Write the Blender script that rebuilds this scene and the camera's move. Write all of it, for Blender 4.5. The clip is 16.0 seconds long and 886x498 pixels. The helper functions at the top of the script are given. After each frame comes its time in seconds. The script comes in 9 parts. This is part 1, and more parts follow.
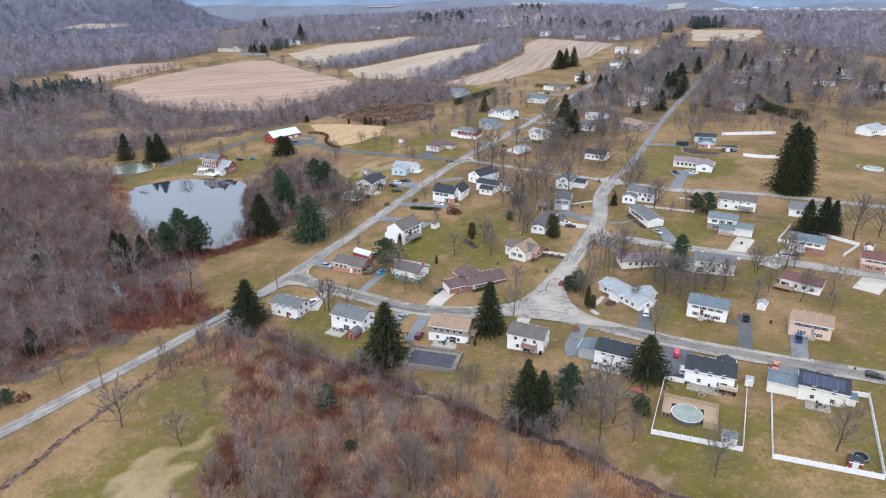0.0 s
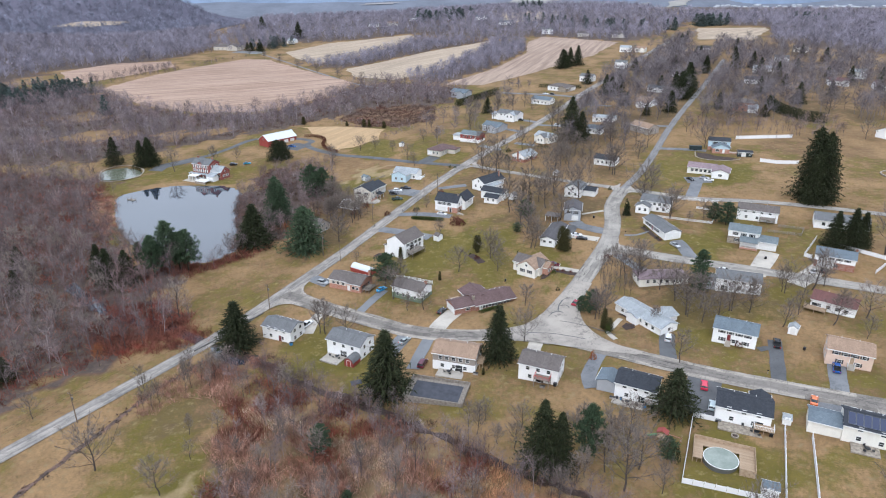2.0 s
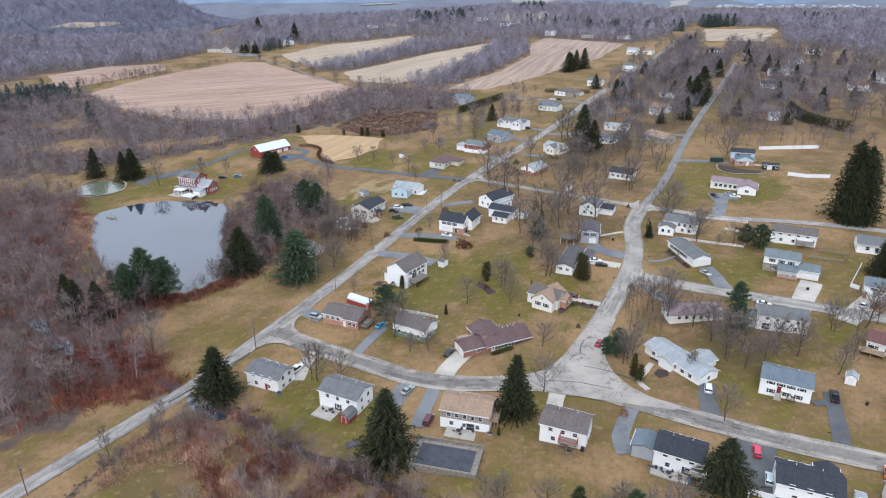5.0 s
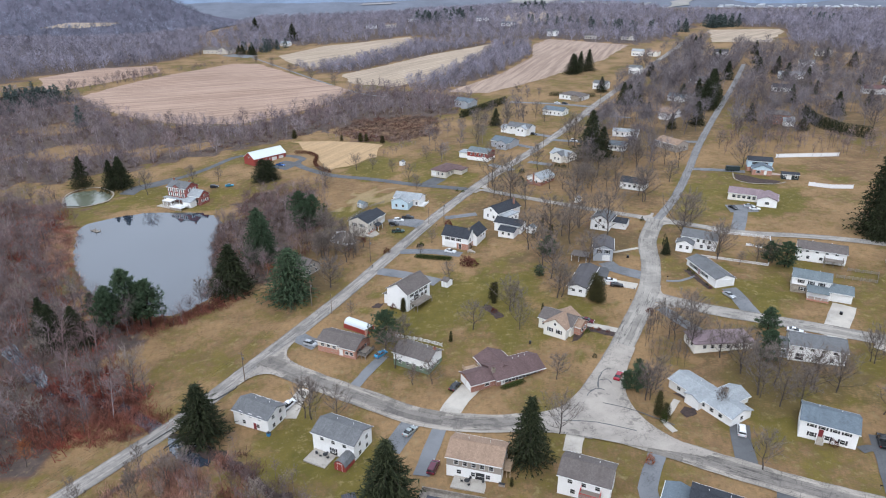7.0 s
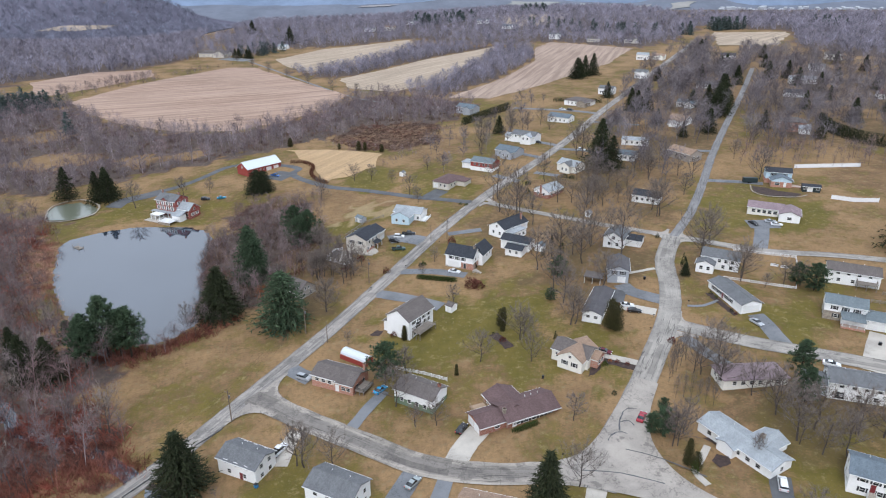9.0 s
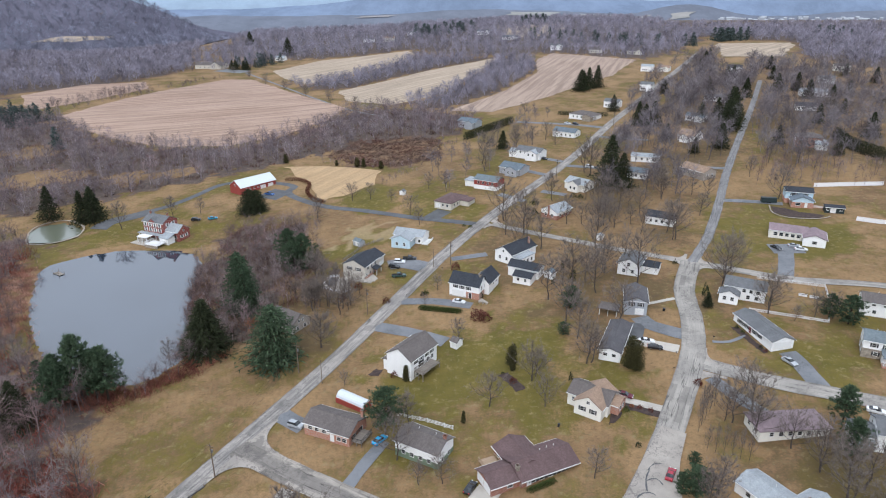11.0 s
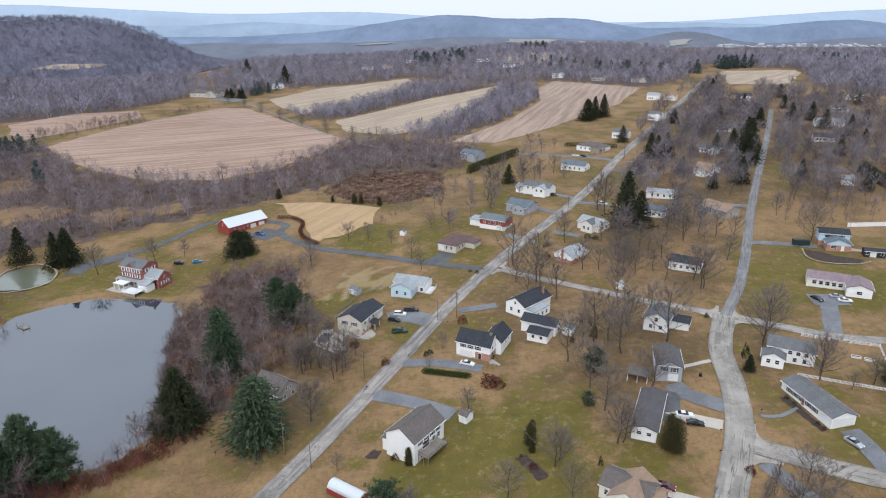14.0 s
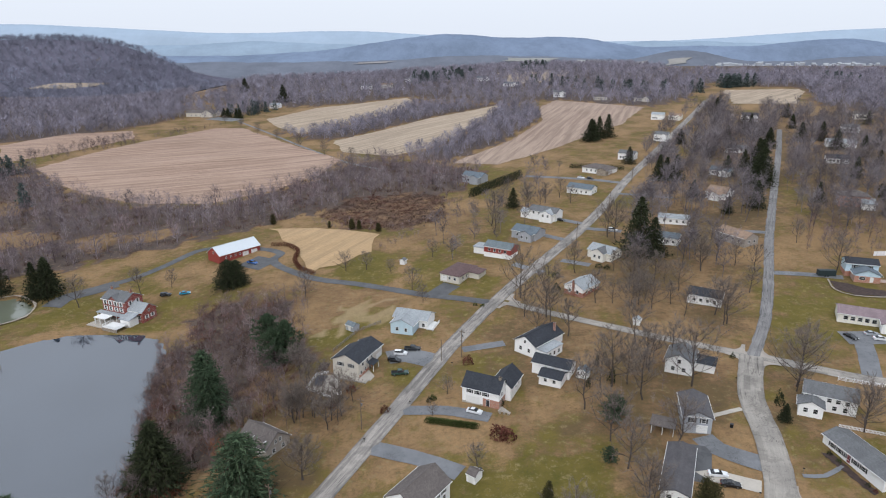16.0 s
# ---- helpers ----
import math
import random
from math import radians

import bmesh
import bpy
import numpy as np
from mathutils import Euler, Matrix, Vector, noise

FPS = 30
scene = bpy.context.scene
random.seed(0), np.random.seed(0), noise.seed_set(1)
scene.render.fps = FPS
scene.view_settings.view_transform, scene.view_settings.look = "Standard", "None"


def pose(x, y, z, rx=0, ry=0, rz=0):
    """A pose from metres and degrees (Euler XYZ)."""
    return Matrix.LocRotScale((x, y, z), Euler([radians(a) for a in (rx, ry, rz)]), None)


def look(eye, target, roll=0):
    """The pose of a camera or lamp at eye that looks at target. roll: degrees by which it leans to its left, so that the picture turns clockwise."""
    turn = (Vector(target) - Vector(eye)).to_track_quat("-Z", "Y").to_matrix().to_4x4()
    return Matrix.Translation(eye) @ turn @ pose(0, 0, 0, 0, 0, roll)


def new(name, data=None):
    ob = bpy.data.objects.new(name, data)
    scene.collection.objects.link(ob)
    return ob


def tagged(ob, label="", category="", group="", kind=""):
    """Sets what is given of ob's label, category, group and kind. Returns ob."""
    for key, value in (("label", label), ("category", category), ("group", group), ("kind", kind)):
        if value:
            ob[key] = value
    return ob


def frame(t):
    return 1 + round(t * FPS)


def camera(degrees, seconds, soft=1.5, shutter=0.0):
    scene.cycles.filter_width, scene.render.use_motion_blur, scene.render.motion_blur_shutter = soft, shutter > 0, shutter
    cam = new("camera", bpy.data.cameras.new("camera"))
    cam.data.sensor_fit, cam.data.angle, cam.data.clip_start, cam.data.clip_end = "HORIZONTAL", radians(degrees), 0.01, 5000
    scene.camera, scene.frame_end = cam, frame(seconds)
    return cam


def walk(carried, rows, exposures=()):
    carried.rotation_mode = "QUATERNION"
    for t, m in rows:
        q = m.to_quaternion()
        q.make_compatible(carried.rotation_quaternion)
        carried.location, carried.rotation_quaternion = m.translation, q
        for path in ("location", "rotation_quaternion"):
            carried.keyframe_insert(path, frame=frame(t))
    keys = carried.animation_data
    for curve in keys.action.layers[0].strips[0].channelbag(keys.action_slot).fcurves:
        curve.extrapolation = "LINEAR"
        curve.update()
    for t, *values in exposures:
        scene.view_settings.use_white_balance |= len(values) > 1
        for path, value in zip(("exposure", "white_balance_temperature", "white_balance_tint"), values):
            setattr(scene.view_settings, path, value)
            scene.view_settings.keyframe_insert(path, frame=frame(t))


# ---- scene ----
# The camera: a drone that flies level and lifts its gaze near the end.
cam = camera(68.0, 16.0, soft=1.1)
ROWS = [
    (0.0, -0.22, -0.21, 103.35, 0.324, -22.304, 0.117),
    (0.5, -0.70, 4.40, 103.34, 0.306, -22.335, 0.110),
    (1.0, -1.17, 9.01, 103.33, 0.289, -22.406, 0.102),
    (1.5, -1.65, 13.61, 103.33, 0.271, -22.479, 0.095),
    (2.0, -2.11, 18.20, 103.33, 0.253, -22.536, 0.088),
    (2.5, -2.58, 22.79, 103.34, 0.235, -22.571, 0.081),
    (3.0, -3.04, 27.38, 103.35, 0.217, -22.583, 0.074),
    (3.5, -3.49, 31.96, 103.36, 0.199, -22.580, 0.066),
    (4.0, -3.94, 36.53, 103.37, 0.181, -22.569, 0.059),
    (4.5, -4.39, 41.10, 103.38, 0.163, -22.556, 0.052),
    (5.0, -4.84, 45.66, 103.39, 0.144, -22.548, 0.045),
    (5.5, -5.28, 50.21, 103.41, 0.126, -22.547, 0.038),
    (6.0, -5.72, 54.76, 103.42, 0.107, -22.554, 0.031),
    (6.5, -6.15, 59.31, 103.44, 0.087, -22.564, 0.023),
    (7.0, -6.58, 63.85, 103.45, 0.067, -22.572, 0.016),
    (7.5, -7.01, 68.38, 103.46, 0.047, -22.571, 0.009),
    (8.0, -7.44, 72.91, 103.48, 0.027, -22.551, 0.002),
    (8.5, -7.86, 77.43, 103.49, 0.006, -22.503, -0.005),
    (9.0, -8.28, 81.94, 103.50, -0.016, -22.419, -0.012),
    (9.5, -8.70, 86.45, 103.51, -0.038, -22.292, -0.020),
    (10.0, -9.12, 90.95, 103.51, -0.061, -22.117, -0.027),
    (10.5, -9.53, 95.45, 103.52, -0.084, -21.893, -0.034),
    (11.0, -9.95, 99.94, 103.52, -0.108, -21.622, -0.041),
    (11.5, -10.36, 104.42, 103.51, -0.132, -21.311, -0.048),
    (12.0, -10.77, 108.90, 103.51, -0.157, -20.967, -0.055),
    (12.5, -11.17, 113.37, 103.49, -0.183, -20.602, -0.063),
    (13.0, -11.58, 117.83, 103.48, -0.210, -20.230, -0.070),
    (13.5, -11.98, 122.29, 103.46, -0.238, -19.861, -0.077),
    (14.0, -12.39, 126.74, 103.43, -0.266, -19.504, -0.084),
    (14.5, -12.79, 131.18, 103.40, -0.295, -19.159, -0.091),
    (15.0, -13.19, 135.62, 103.37, -0.325, -18.817, -0.098),
    (15.5, -13.60, 140.05, 103.33, -0.356, -18.450, -0.106),
    (16.0, -14.00, 144.48, 103.28, -0.388, -18.010, -0.113),
]
walk(cam, [(t, pose(x, y, z, 90 + pitch, 0, yaw) @ pose(0, 0, 0, 0, 0, roll)) for t, x, y, z, yaw, pitch, roll in ROWS],
     exposures=[(0.0, 0.38, 6000, 10), (4.0, 0.32, 6000, 10), (8.0, 0.22, 6020, 10), (11.0, 0.20, 6070, 10), (13.5, 0.13, 6160, 10), (16.0, -0.07, 6330, 10)])

# ---- light: an overcast winter sky with a soft, high sun ----
world = bpy.data.worlds.new("overcast_sky")
scene.world = world
world.use_nodes = True
wn, wl = world.node_tree.nodes, world.node_tree.links
sky = wn.new("ShaderNodeTexSky")
sky.sky_type, sky.sun_disc = "NISHITA", False
sky.sun_elevation, sky.sun_rotation = radians(38), radians(200)
sky.dust_density, sky.ozone_density = 4.0, 1.0
dim = wn.new("ShaderNodeMix")
dim.data_type, dim.blend_type = "RGBA", "MULTIPLY"
dim.inputs[0].default_value = 1.0
dim.inputs[7].default_value = (0.10, 0.10, 0.10, 1)
cloud = wn.new("ShaderNodeMix")
cloud.data_type = "RGBA"
cloud.inputs[0].default_value = 0.88
cloud.inputs[7].default_value = (0.835, 0.887, 0.975, 1)
wl.new(sky.outputs[0], dim.inputs[6])
wl.new(dim.outputs[2], cloud.inputs[6])
# an overcast dome is brighter overhead than at its rim
up = wn.new("ShaderNodeSeparateXYZ")
wl.new(wn.new("ShaderNodeTexCoord").outputs["Generated"], up.inputs[0])
rise = wn.new("ShaderNodeMapRange")
for k, v in zip((1, 2, 3, 4), (0.0, 0.8, 1.12, 1.46)):
    rise.inputs[k].default_value = v
wl.new(up.outputs[2], rise.inputs[0])
dome = wn.new("ShaderNodeMix")
dome.data_type, dome.blend_type = "RGBA", "MULTIPLY"
dome.inputs[0].default_value = 1.0
wl.new(cloud.outputs[2], dome.inputs[6]), wl.new(rise.outputs[0], dome.inputs[7])
wl.new(dome.outputs[2], wn["Background"].inputs[0])
wn["Background"].inputs[1].default_value = 1.0
sun = new("sun", bpy.data.lights.new("sun", "SUN"))
sun.data.energy, sun.data.angle, sun.data.color = 1.15, radians(16), (1.0, 0.97, 0.94)
sun.matrix_basis = look((0, 0, 300), (60, 170, 100))

# ---- materials ----
def lin(c):
    """Linear colour from 0..255 screen values."""
    return tuple(((v / 255) / 12.92 if v <= 10 else ((v / 255 + 0.055) / 1.055) ** 2.4) for v in c) + (1.0,)


class Nodes:
    """A small helper round one node material."""

    def __init__(self, name, rough=0.9, metal=0.0, spec=0.3):
        self.m = bpy.data.materials.new(name)
        self.m.use_nodes = True
        self.n, self.l = self.m.node_tree.nodes, self.m.node_tree.links
        self.b = self.n["Principled BSDF"]
        self.b.inputs["Roughness"].default_value = rough
        self.b.inputs["Metallic"].default_value = metal
        self.b.inputs["Specular IOR Level"].default_value = spec
        self.at = self.n.new("ShaderNodeTexCoord").outputs["Object"]

    def link(self, a, b):
        if isinstance(a, (int, float)):
            b.default_value = a
        elif isinstance(a, tuple):
            b.default_value = a
        else:
            self.l.new(a, b)

    def noise(self, scale, detail=4.0, at=None, rough=0.6, stretch=None):
        t = self.n.new("ShaderNodeTexNoise")
        t.inputs["Scale"].default_value, t.inputs["Detail"].default_value, t.inputs["Roughness"].default_value = scale, detail, rough
        src = at or self.at
        if stretch:
            src = self.mapped(stretch, src)
        self.l.new(src, t.inputs["Vector"])
        return t.outputs[0]

    def mapped(self, scale=(1, 1, 1), src=None, turn=0.0):
        v = self.n.new("ShaderNodeMapping")
        v.inputs["Scale"].default_value = scale
        v.inputs["Rotation"].default_value = (0, 0, radians(turn))
        self.l.new(src or self.at, v.inputs["Vector"])
        return v.outputs[0]

    def step(self, value, lo, hi, a=0.0, b=1.0):
        r = self.n.new("ShaderNodeMapRange")
        self.link(value, r.inputs[0])
        for k, v in zip((1, 2, 3, 4), (lo, hi, a, b)):
            r.inputs[k].default_value = v
        return r.outputs[0]

    def mix(self, f, a, b, mode="MIX"):
        x = self.n.new("ShaderNodeMix")
        x.data_type, x.blend_type = "RGBA", mode
        self.link(f, x.inputs[0]), self.link(a, x.inputs[6]), self.link(b, x.inputs[7])
        return x.outputs[2]

    def math(self, op, a, b=0.0):
        x = self.n.new("ShaderNodeMath")
        x.operation = op
        self.link(a, x.inputs[0]), self.link(b, x.inputs[1])
        return x.outputs[0]

    def done(self, colour, bump=None, strength=0.3, distance=0.02):
        self.link(colour, self.b.inputs["Base Color"])
        if bump is not None:
            k = self.n.new("ShaderNodeBump")
            k.inputs["Strength"].default_value, k.inputs["Distance"].default_value = strength, distance
            self.l.new(bump, k.inputs["Height"])
            self.l.new(k.outputs[0], self.b.inputs["Normal"])
        return self.m


def speckled(name, a, b, scale=1.0, rough=0.9, metal=0.0, spec=0.3, fine=12.0, by_object=0.0):
    """A surface of two tones at two scales, with a fine relief."""
    k = Nodes(name, rough, metal, spec)
    big = k.step(k.noise(scale, 3), 0.35, 0.65)
    small = k.noise(scale * fine, 3)
    c = k.mix(big, lin(a), lin(b))
    c = k.mix(k.step(small, 0.3, 0.7, 0.0, 0.35), c, k.mix(0.5, c, (0.02, 0.02, 0.02, 1)))
    if by_object:
        r = k.n.new("ShaderNodeObjectInfo").outputs["Random"]
        c = k.mix(k.step(r, 0, 1, 0, by_object), c, k.mix(1.0, c, lin(b), "MULTIPLY"))
    return k.done(c, small, 0.2, 0.02)


def siding(name, a, dirt=0.12):
    """Lapped boards 0.2 m high, a little weathered."""
    k = Nodes(name, 0.55, 0, 0.35)
    sep = k.n.new("ShaderNodeSeparateXYZ")
    k.l.new(k.at, sep.inputs[0])
    saw = k.math("FRACT", k.math("MULTIPLY", sep.outputs[2], 5.0))
    c = lin(a)
    dark = tuple(v * 0.55 for v in c[:3]) + (1,)
    stain = k.step(k.noise(0.6, 5, stretch=(1, 1, 0.3)), 0.4, 0.75, 0, dirt * 2)
    col = k.mix(stain, c, dark)
    col = k.mix(k.step(saw, 0.0, 0.12, 0.45, 0.0), col, dark)
    return k.done(col, saw, 0.4, 0.02)


def shingles(name, a, b, by=0.28):
    """Asphalt shingles: courses, tabs of uneven tone, streaks."""
    k = Nodes(name, 0.92, 0, 0.25)
    t = k.n.new("ShaderNodeTexBrick")
    t.inputs["Scale"].default_value = 1.0
    t.inputs["Brick Width"].default_value, t.inputs["Row Height"].default_value = 0.42, by
    t.inputs["Mortar Size"].default_value = 0.012
    t.inputs["Color1"].default_value, t.inputs["Color2"].default_value = lin(a), lin(b)
    t.inputs["Mortar"].default_value = tuple(v * 0.45 for v in lin(a)[:3]) + (1,)
    k.l.new(k.at, t.inputs["Vector"])
    streak = k.step(k.noise(0.5, 5, stretch=(1.6, 0.35, 1)), 0.35, 0.75, 0.0, 0.5)
    c = k.mix(streak, t.outputs[0], tuple(v * 0.5 for v in lin(b)[:3]) + (1,))
    grit = k.noise(9, 3)
    c = k.mix(k.step(grit, 0.35, 0.7, 0, 0.3), c, lin(tuple(min(235, v * 1.3) for v in a)))
    c = k.mix(k.step(k.noise(0.22, 5, rough=0.7), 0.45, 0.7, 0, 0.35), c, lin(tuple(v * 0.8 for v in b)))
    return k.done(c, grit, 0.3, 0.02)


def bricked(name, a, b):
    k = Nodes(name, 0.88, 0, 0.3)
    t = k.n.new("ShaderNodeTexBrick")
    t.inputs["Scale"].default_value = 1.0
    t.inputs["Brick Width"].default_value, t.inputs["Row Height"].default_value, t.inputs["Mortar Size"].default_value = 0.22, 0.075, 0.008
    t.inputs["Color1"].default_value, t.inputs["Color2"].default_value, t.inputs["Mortar"].default_value = lin(a), lin(b), lin((170, 160, 150))
    turn = k.n.new("ShaderNodeMapping")
    turn.inputs["Rotation"].default_value = (radians(90), 0, 0)
    k.l.new(k.at, turn.inputs["Vector"]), k.l.new(turn.outputs[0], t.inputs["Vector"])
    n = k.noise(0.8, 4)
    return k.done(k.mix(k.step(n, 0.35, 0.7, 0, 0.4), t.outputs[0], lin(b)), n, 0.2)


def asphalt_like(name, a, b, crack, patch=0.5, wear=0.0, spine=0.0):
    """Old paving: bleached tone, mended patches, meandering cracks; wear: how strongly streaks run along the lanes; spine: a dark old middle between dusty edges."""
    k = Nodes(name, 0.93, 0, 0.25)
    c = k.mix(k.step(k.noise(0.12, 5), 0.4, 0.62), lin(a), lin(b))
    if wear:
        v = k.n.new("ShaderNodeVertexColor")
        v.layer_name = "across"
        sep = k.n.new("ShaderNodeSeparateColor")
        k.l.new(v.outputs[0], sep.inputs[0])
        lane = k.n.new("ShaderNodeCombineXYZ")
        k.link(k.math("MULTIPLY", sep.outputs[1], 3.0), lane.inputs[0])
        k.link(k.math("MULTIPLY", sep.outputs[2], 0.05), lane.inputs[1])
        streak, fine = k.noise(0.8, 6, at=lane.outputs[0], rough=0.7), k.noise(2.6, 5, at=lane.outputs[0], rough=0.7)
        c = k.mix(k.step(streak, 0.47, 0.62, 0, wear), c, lin(crack))
        c = k.mix(k.step(fine, 0.5, 0.68, 0, wear * 0.9), c, lin(tuple(v_ * 0.86 for v_ in crack)))
        c = k.mix(k.step(streak, 0.42, 0.3, 0, 0.5), c, lin(tuple(min(215, v_ * 1.08) for v_ in a)))
        edge = k.math("ADD", sep.outputs[0], k.math("MULTIPLY", k.math("SUBTRACT", k.noise(0.4, 6, rough=0.7), 0.5), 0.7))
        c = k.mix(k.step(edge, 0.62, 0.38, 0, spine), c, lin(tuple(v_ * 1.3 for v_ in crack))) if spine else k.mix(k.step(edge, 0.78, 1.05, 0, 0.6), c, lin(tuple(v_ * 0.92 for v_ in crack)))
        # square mended patches along the lanes
        br = k.n.new("ShaderNodeTexBrick")
        br.inputs["Scale"].default_value, br.inputs["Brick Width"].default_value, br.inputs["Row Height"].default_value = 1.0, 0.9, 1.5
        br.inputs["Mortar Size"].default_value = 0.006
        br.inputs["Color1"].default_value, br.inputs["Color2"].default_value, br.inputs["Mortar"].default_value = (0, 0, 0, 1), (1, 1, 1, 1), (0.97, 0.97, 0.97, 1)
        turned = k.n.new("ShaderNodeCombineXYZ")
        k.link(k.math("MULTIPLY", sep.outputs[2], 0.11), turned.inputs[0])
        k.link(k.math("MULTIPLY", sep.outputs[1], 3.0), turned.inputs[1])
        k.l.new(turned.outputs[0], br.inputs["Vector"])
        c = k.mix(k.math("MULTIPLY", k.step(br.outputs[0], 0.86, 0.9), patch * 0.7), c, lin(tuple(v_ * 0.9 for v_ in crack)))
    for scale, thin, show in ((0.16, 0.010, 0.8), (0.5, 0.014, 0.55)):
        n = k.noise(scale, 5, rough=0.62)
        line = k.step(k.math("ABSOLUTE", k.math("SUBTRACT", n, 0.5)), 0.0, thin, 1.0, 0.0)
        where = k.step(k.noise(0.06, 4), 0.44, 0.54)
        c = k.mix(k.math("MULTIPLY", k.math("MULTIPLY", line, where), show * min(1.0, patch * 2)), c, lin(tuple(v_ * 0.75 for v_ in crack)))
    if wear:
        seam = k.noise(0.35, 3, at=lane.outputs[0])
        line = k.step(k.math("ABSOLUTE", k.math("SUBTRACT", seam, 0.5)), 0.0, 0.012, 0.85, 0.0)
        c = k.mix(k.math("MULTIPLY", line, k.step(k.noise(0.05, 3), 0.42, 0.52)), c, lin(tuple(v_ * 0.62 for v_ in crack)))
    c = k.mix(k.step(k.noise(0.6, 6, rough=0.75), 0.45, 0.7, 0, 0.4), c, lin(b))
    c = k.mix(k.math("MULTIPLY", k.step(k.noise(0.11, 7, rough=0.72), 0.56, 0.6), patch * 0.6), c, lin(crack))
    grit = k.noise(14, 3)
    c = k.mix(k.step(grit, 0.3, 0.7, 0, 0.22), c, lin(crack))
    return k.done(c, grit, 0.25, 0.01)


def stubble(name, a, b, turn, width=1.6):
    """A harvested field: rows of stalks between bare strips."""
    k = Nodes(name, 0.97, 0, 0.15)
    w = k.n.new("ShaderNodeTexWave")
    w.inputs["Scale"].default_value, w.inputs["Distortion"].default_value, w.inputs["Detail"].default_value = 0.32 / width, 1.6, 3
    w.inputs["Detail Scale"].default_value = 0.25
    k.l.new(k.mapped((1, 1, 1), None, turn), w.inputs["Vector"])
    w2 = k.n.new("ShaderNodeTexWave")
    w2.inputs["Scale"].default_value, w2.inputs["Distortion"].default_value, w2.inputs["Detail"].default_value = 0.035, 5.0, 4
    w2.inputs["Detail Scale"].default_value = 0.5
    k.l.new(k.mapped((1, 1, 1), None, turn + 2), w2.inputs["Vector"])
    big = k.step(k.noise(0.012, 4), 0.35, 0.65)
    c = k.mix(big, lin(a), lin(b))
    c = k.mix(k.math("MULTIPLY", k.step(w.outputs[1], 0.3, 0.8), 0.3), c, k.mix(0.75, c, lin((90, 72, 58))))
    c = k.mix(k.math("MULTIPLY", k.step(w2.outputs[1], 0.3, 0.8), 0.4), c, lin(tuple(min(225, v * 1.04) for v in b)))
    row = k.noise(0.25, 5, at=k.mapped((1.0, 0.03, 1), k.mapped((1, 1, 1), None, turn)), rough=0.75)
    c = k.mix(k.step(row, 0.45, 0.62, 0, 0.55), c, lin(tuple(v * 0.78 for v in a)))
    c = k.mix(k.step(row, 0.48, 0.34, 0, 0.5), c, lin(tuple(min(228, v * 1.1) for v in b)))
    c = k.mix(k.step(k.noise(0.8, 5), 0.4, 0.7, 0, 0.35), c, lin((120, 100, 84)))
    return k.done(c)


def turf():
    """The ground: lawn, dry grass, leaf litter and bramble, blended by the cover layer and broken up by noise."""
    k = Nodes("turf_and_litter", 0.97, 0, 0.15)
    a = k.n.new("ShaderNodeVertexColor")
    a.layer_name = "cover"
    sep = k.n.new("ShaderNodeSeparateColor")
    k.l.new(a.outputs[0], sep.inputs[0])
    n1, n2, n3, n4 = k.noise(0.028, 8, rough=0.68), k.noise(0.16, 7, rough=0.7), k.noise(0.9, 6, rough=0.75), k.noise(2.6, 4, rough=0.7)
    off = lambda n, g: k.math("MULTIPLY", k.math("SUBTRACT", n, 0.5), g)
    wob = k.math("ADD", k.math("ADD", off(n1, 2.6), off(n2, 1.6)), off(n3, 0.9))
    green = k.mix(k.step(n2, 0.35, 0.65), lin((86, 82, 32)), lin((110, 97, 47)))
    straw = k.mix(k.step(n1, 0.4, 0.6), lin((150, 121, 86)), lin((110, 86, 62)))
    straw = k.mix(k.step(n3, 0.42, 0.7, 0, 0.6), straw, lin((96, 79, 60)))
    litter = k.mix(k.step(n2, 0.35, 0.65), lin((116, 89, 72)), lin((87, 68, 60)))
    litter = k.mix(k.step(n3, 0.45, 0.65, 0, 0.6), litter, lin((76, 62, 56)))
    wooded = k.mix(k.step(n2, 0.35, 0.65), lin((100, 86, 81)), lin((75, 66, 63)))
    litter = k.mix(k.step(sep.outputs[2], 0.72, 0.95), litter, wooded)
    g = k.step(k.math("ADD", sep.outputs[0], wob), 0.28, 0.72)
    c = k.mix(g, straw, green)
    c = k.mix(k.step(k.math("ADD", sep.outputs[2], k.math("MULTIPLY", wob, 0.45)), 0.22, 0.78), c, litter)
    c = k.mix(k.step(k.math("ADD", sep.outputs[1], k.math("MULTIPLY", wob, 0.4)), 0.3, 0.75, 0, 0.8), c, lin((166, 145, 113)))
    c = k.mix(k.step(n4, 0.35, 0.75, 0.0, 0.4), c, lin((74, 68, 56)))
    c = k.mix(k.step(n3, 0.55, 0.72, 0.0, 0.62), c, lin((78, 69, 54)))
    c = k.mix(k.step(k.noise(0.45, 6, rough=0.75), 0.54, 0.7, 0.0, 0.5), c, lin((160, 142, 106)))
    return k.done(c, n3, 0.4, 0.1)


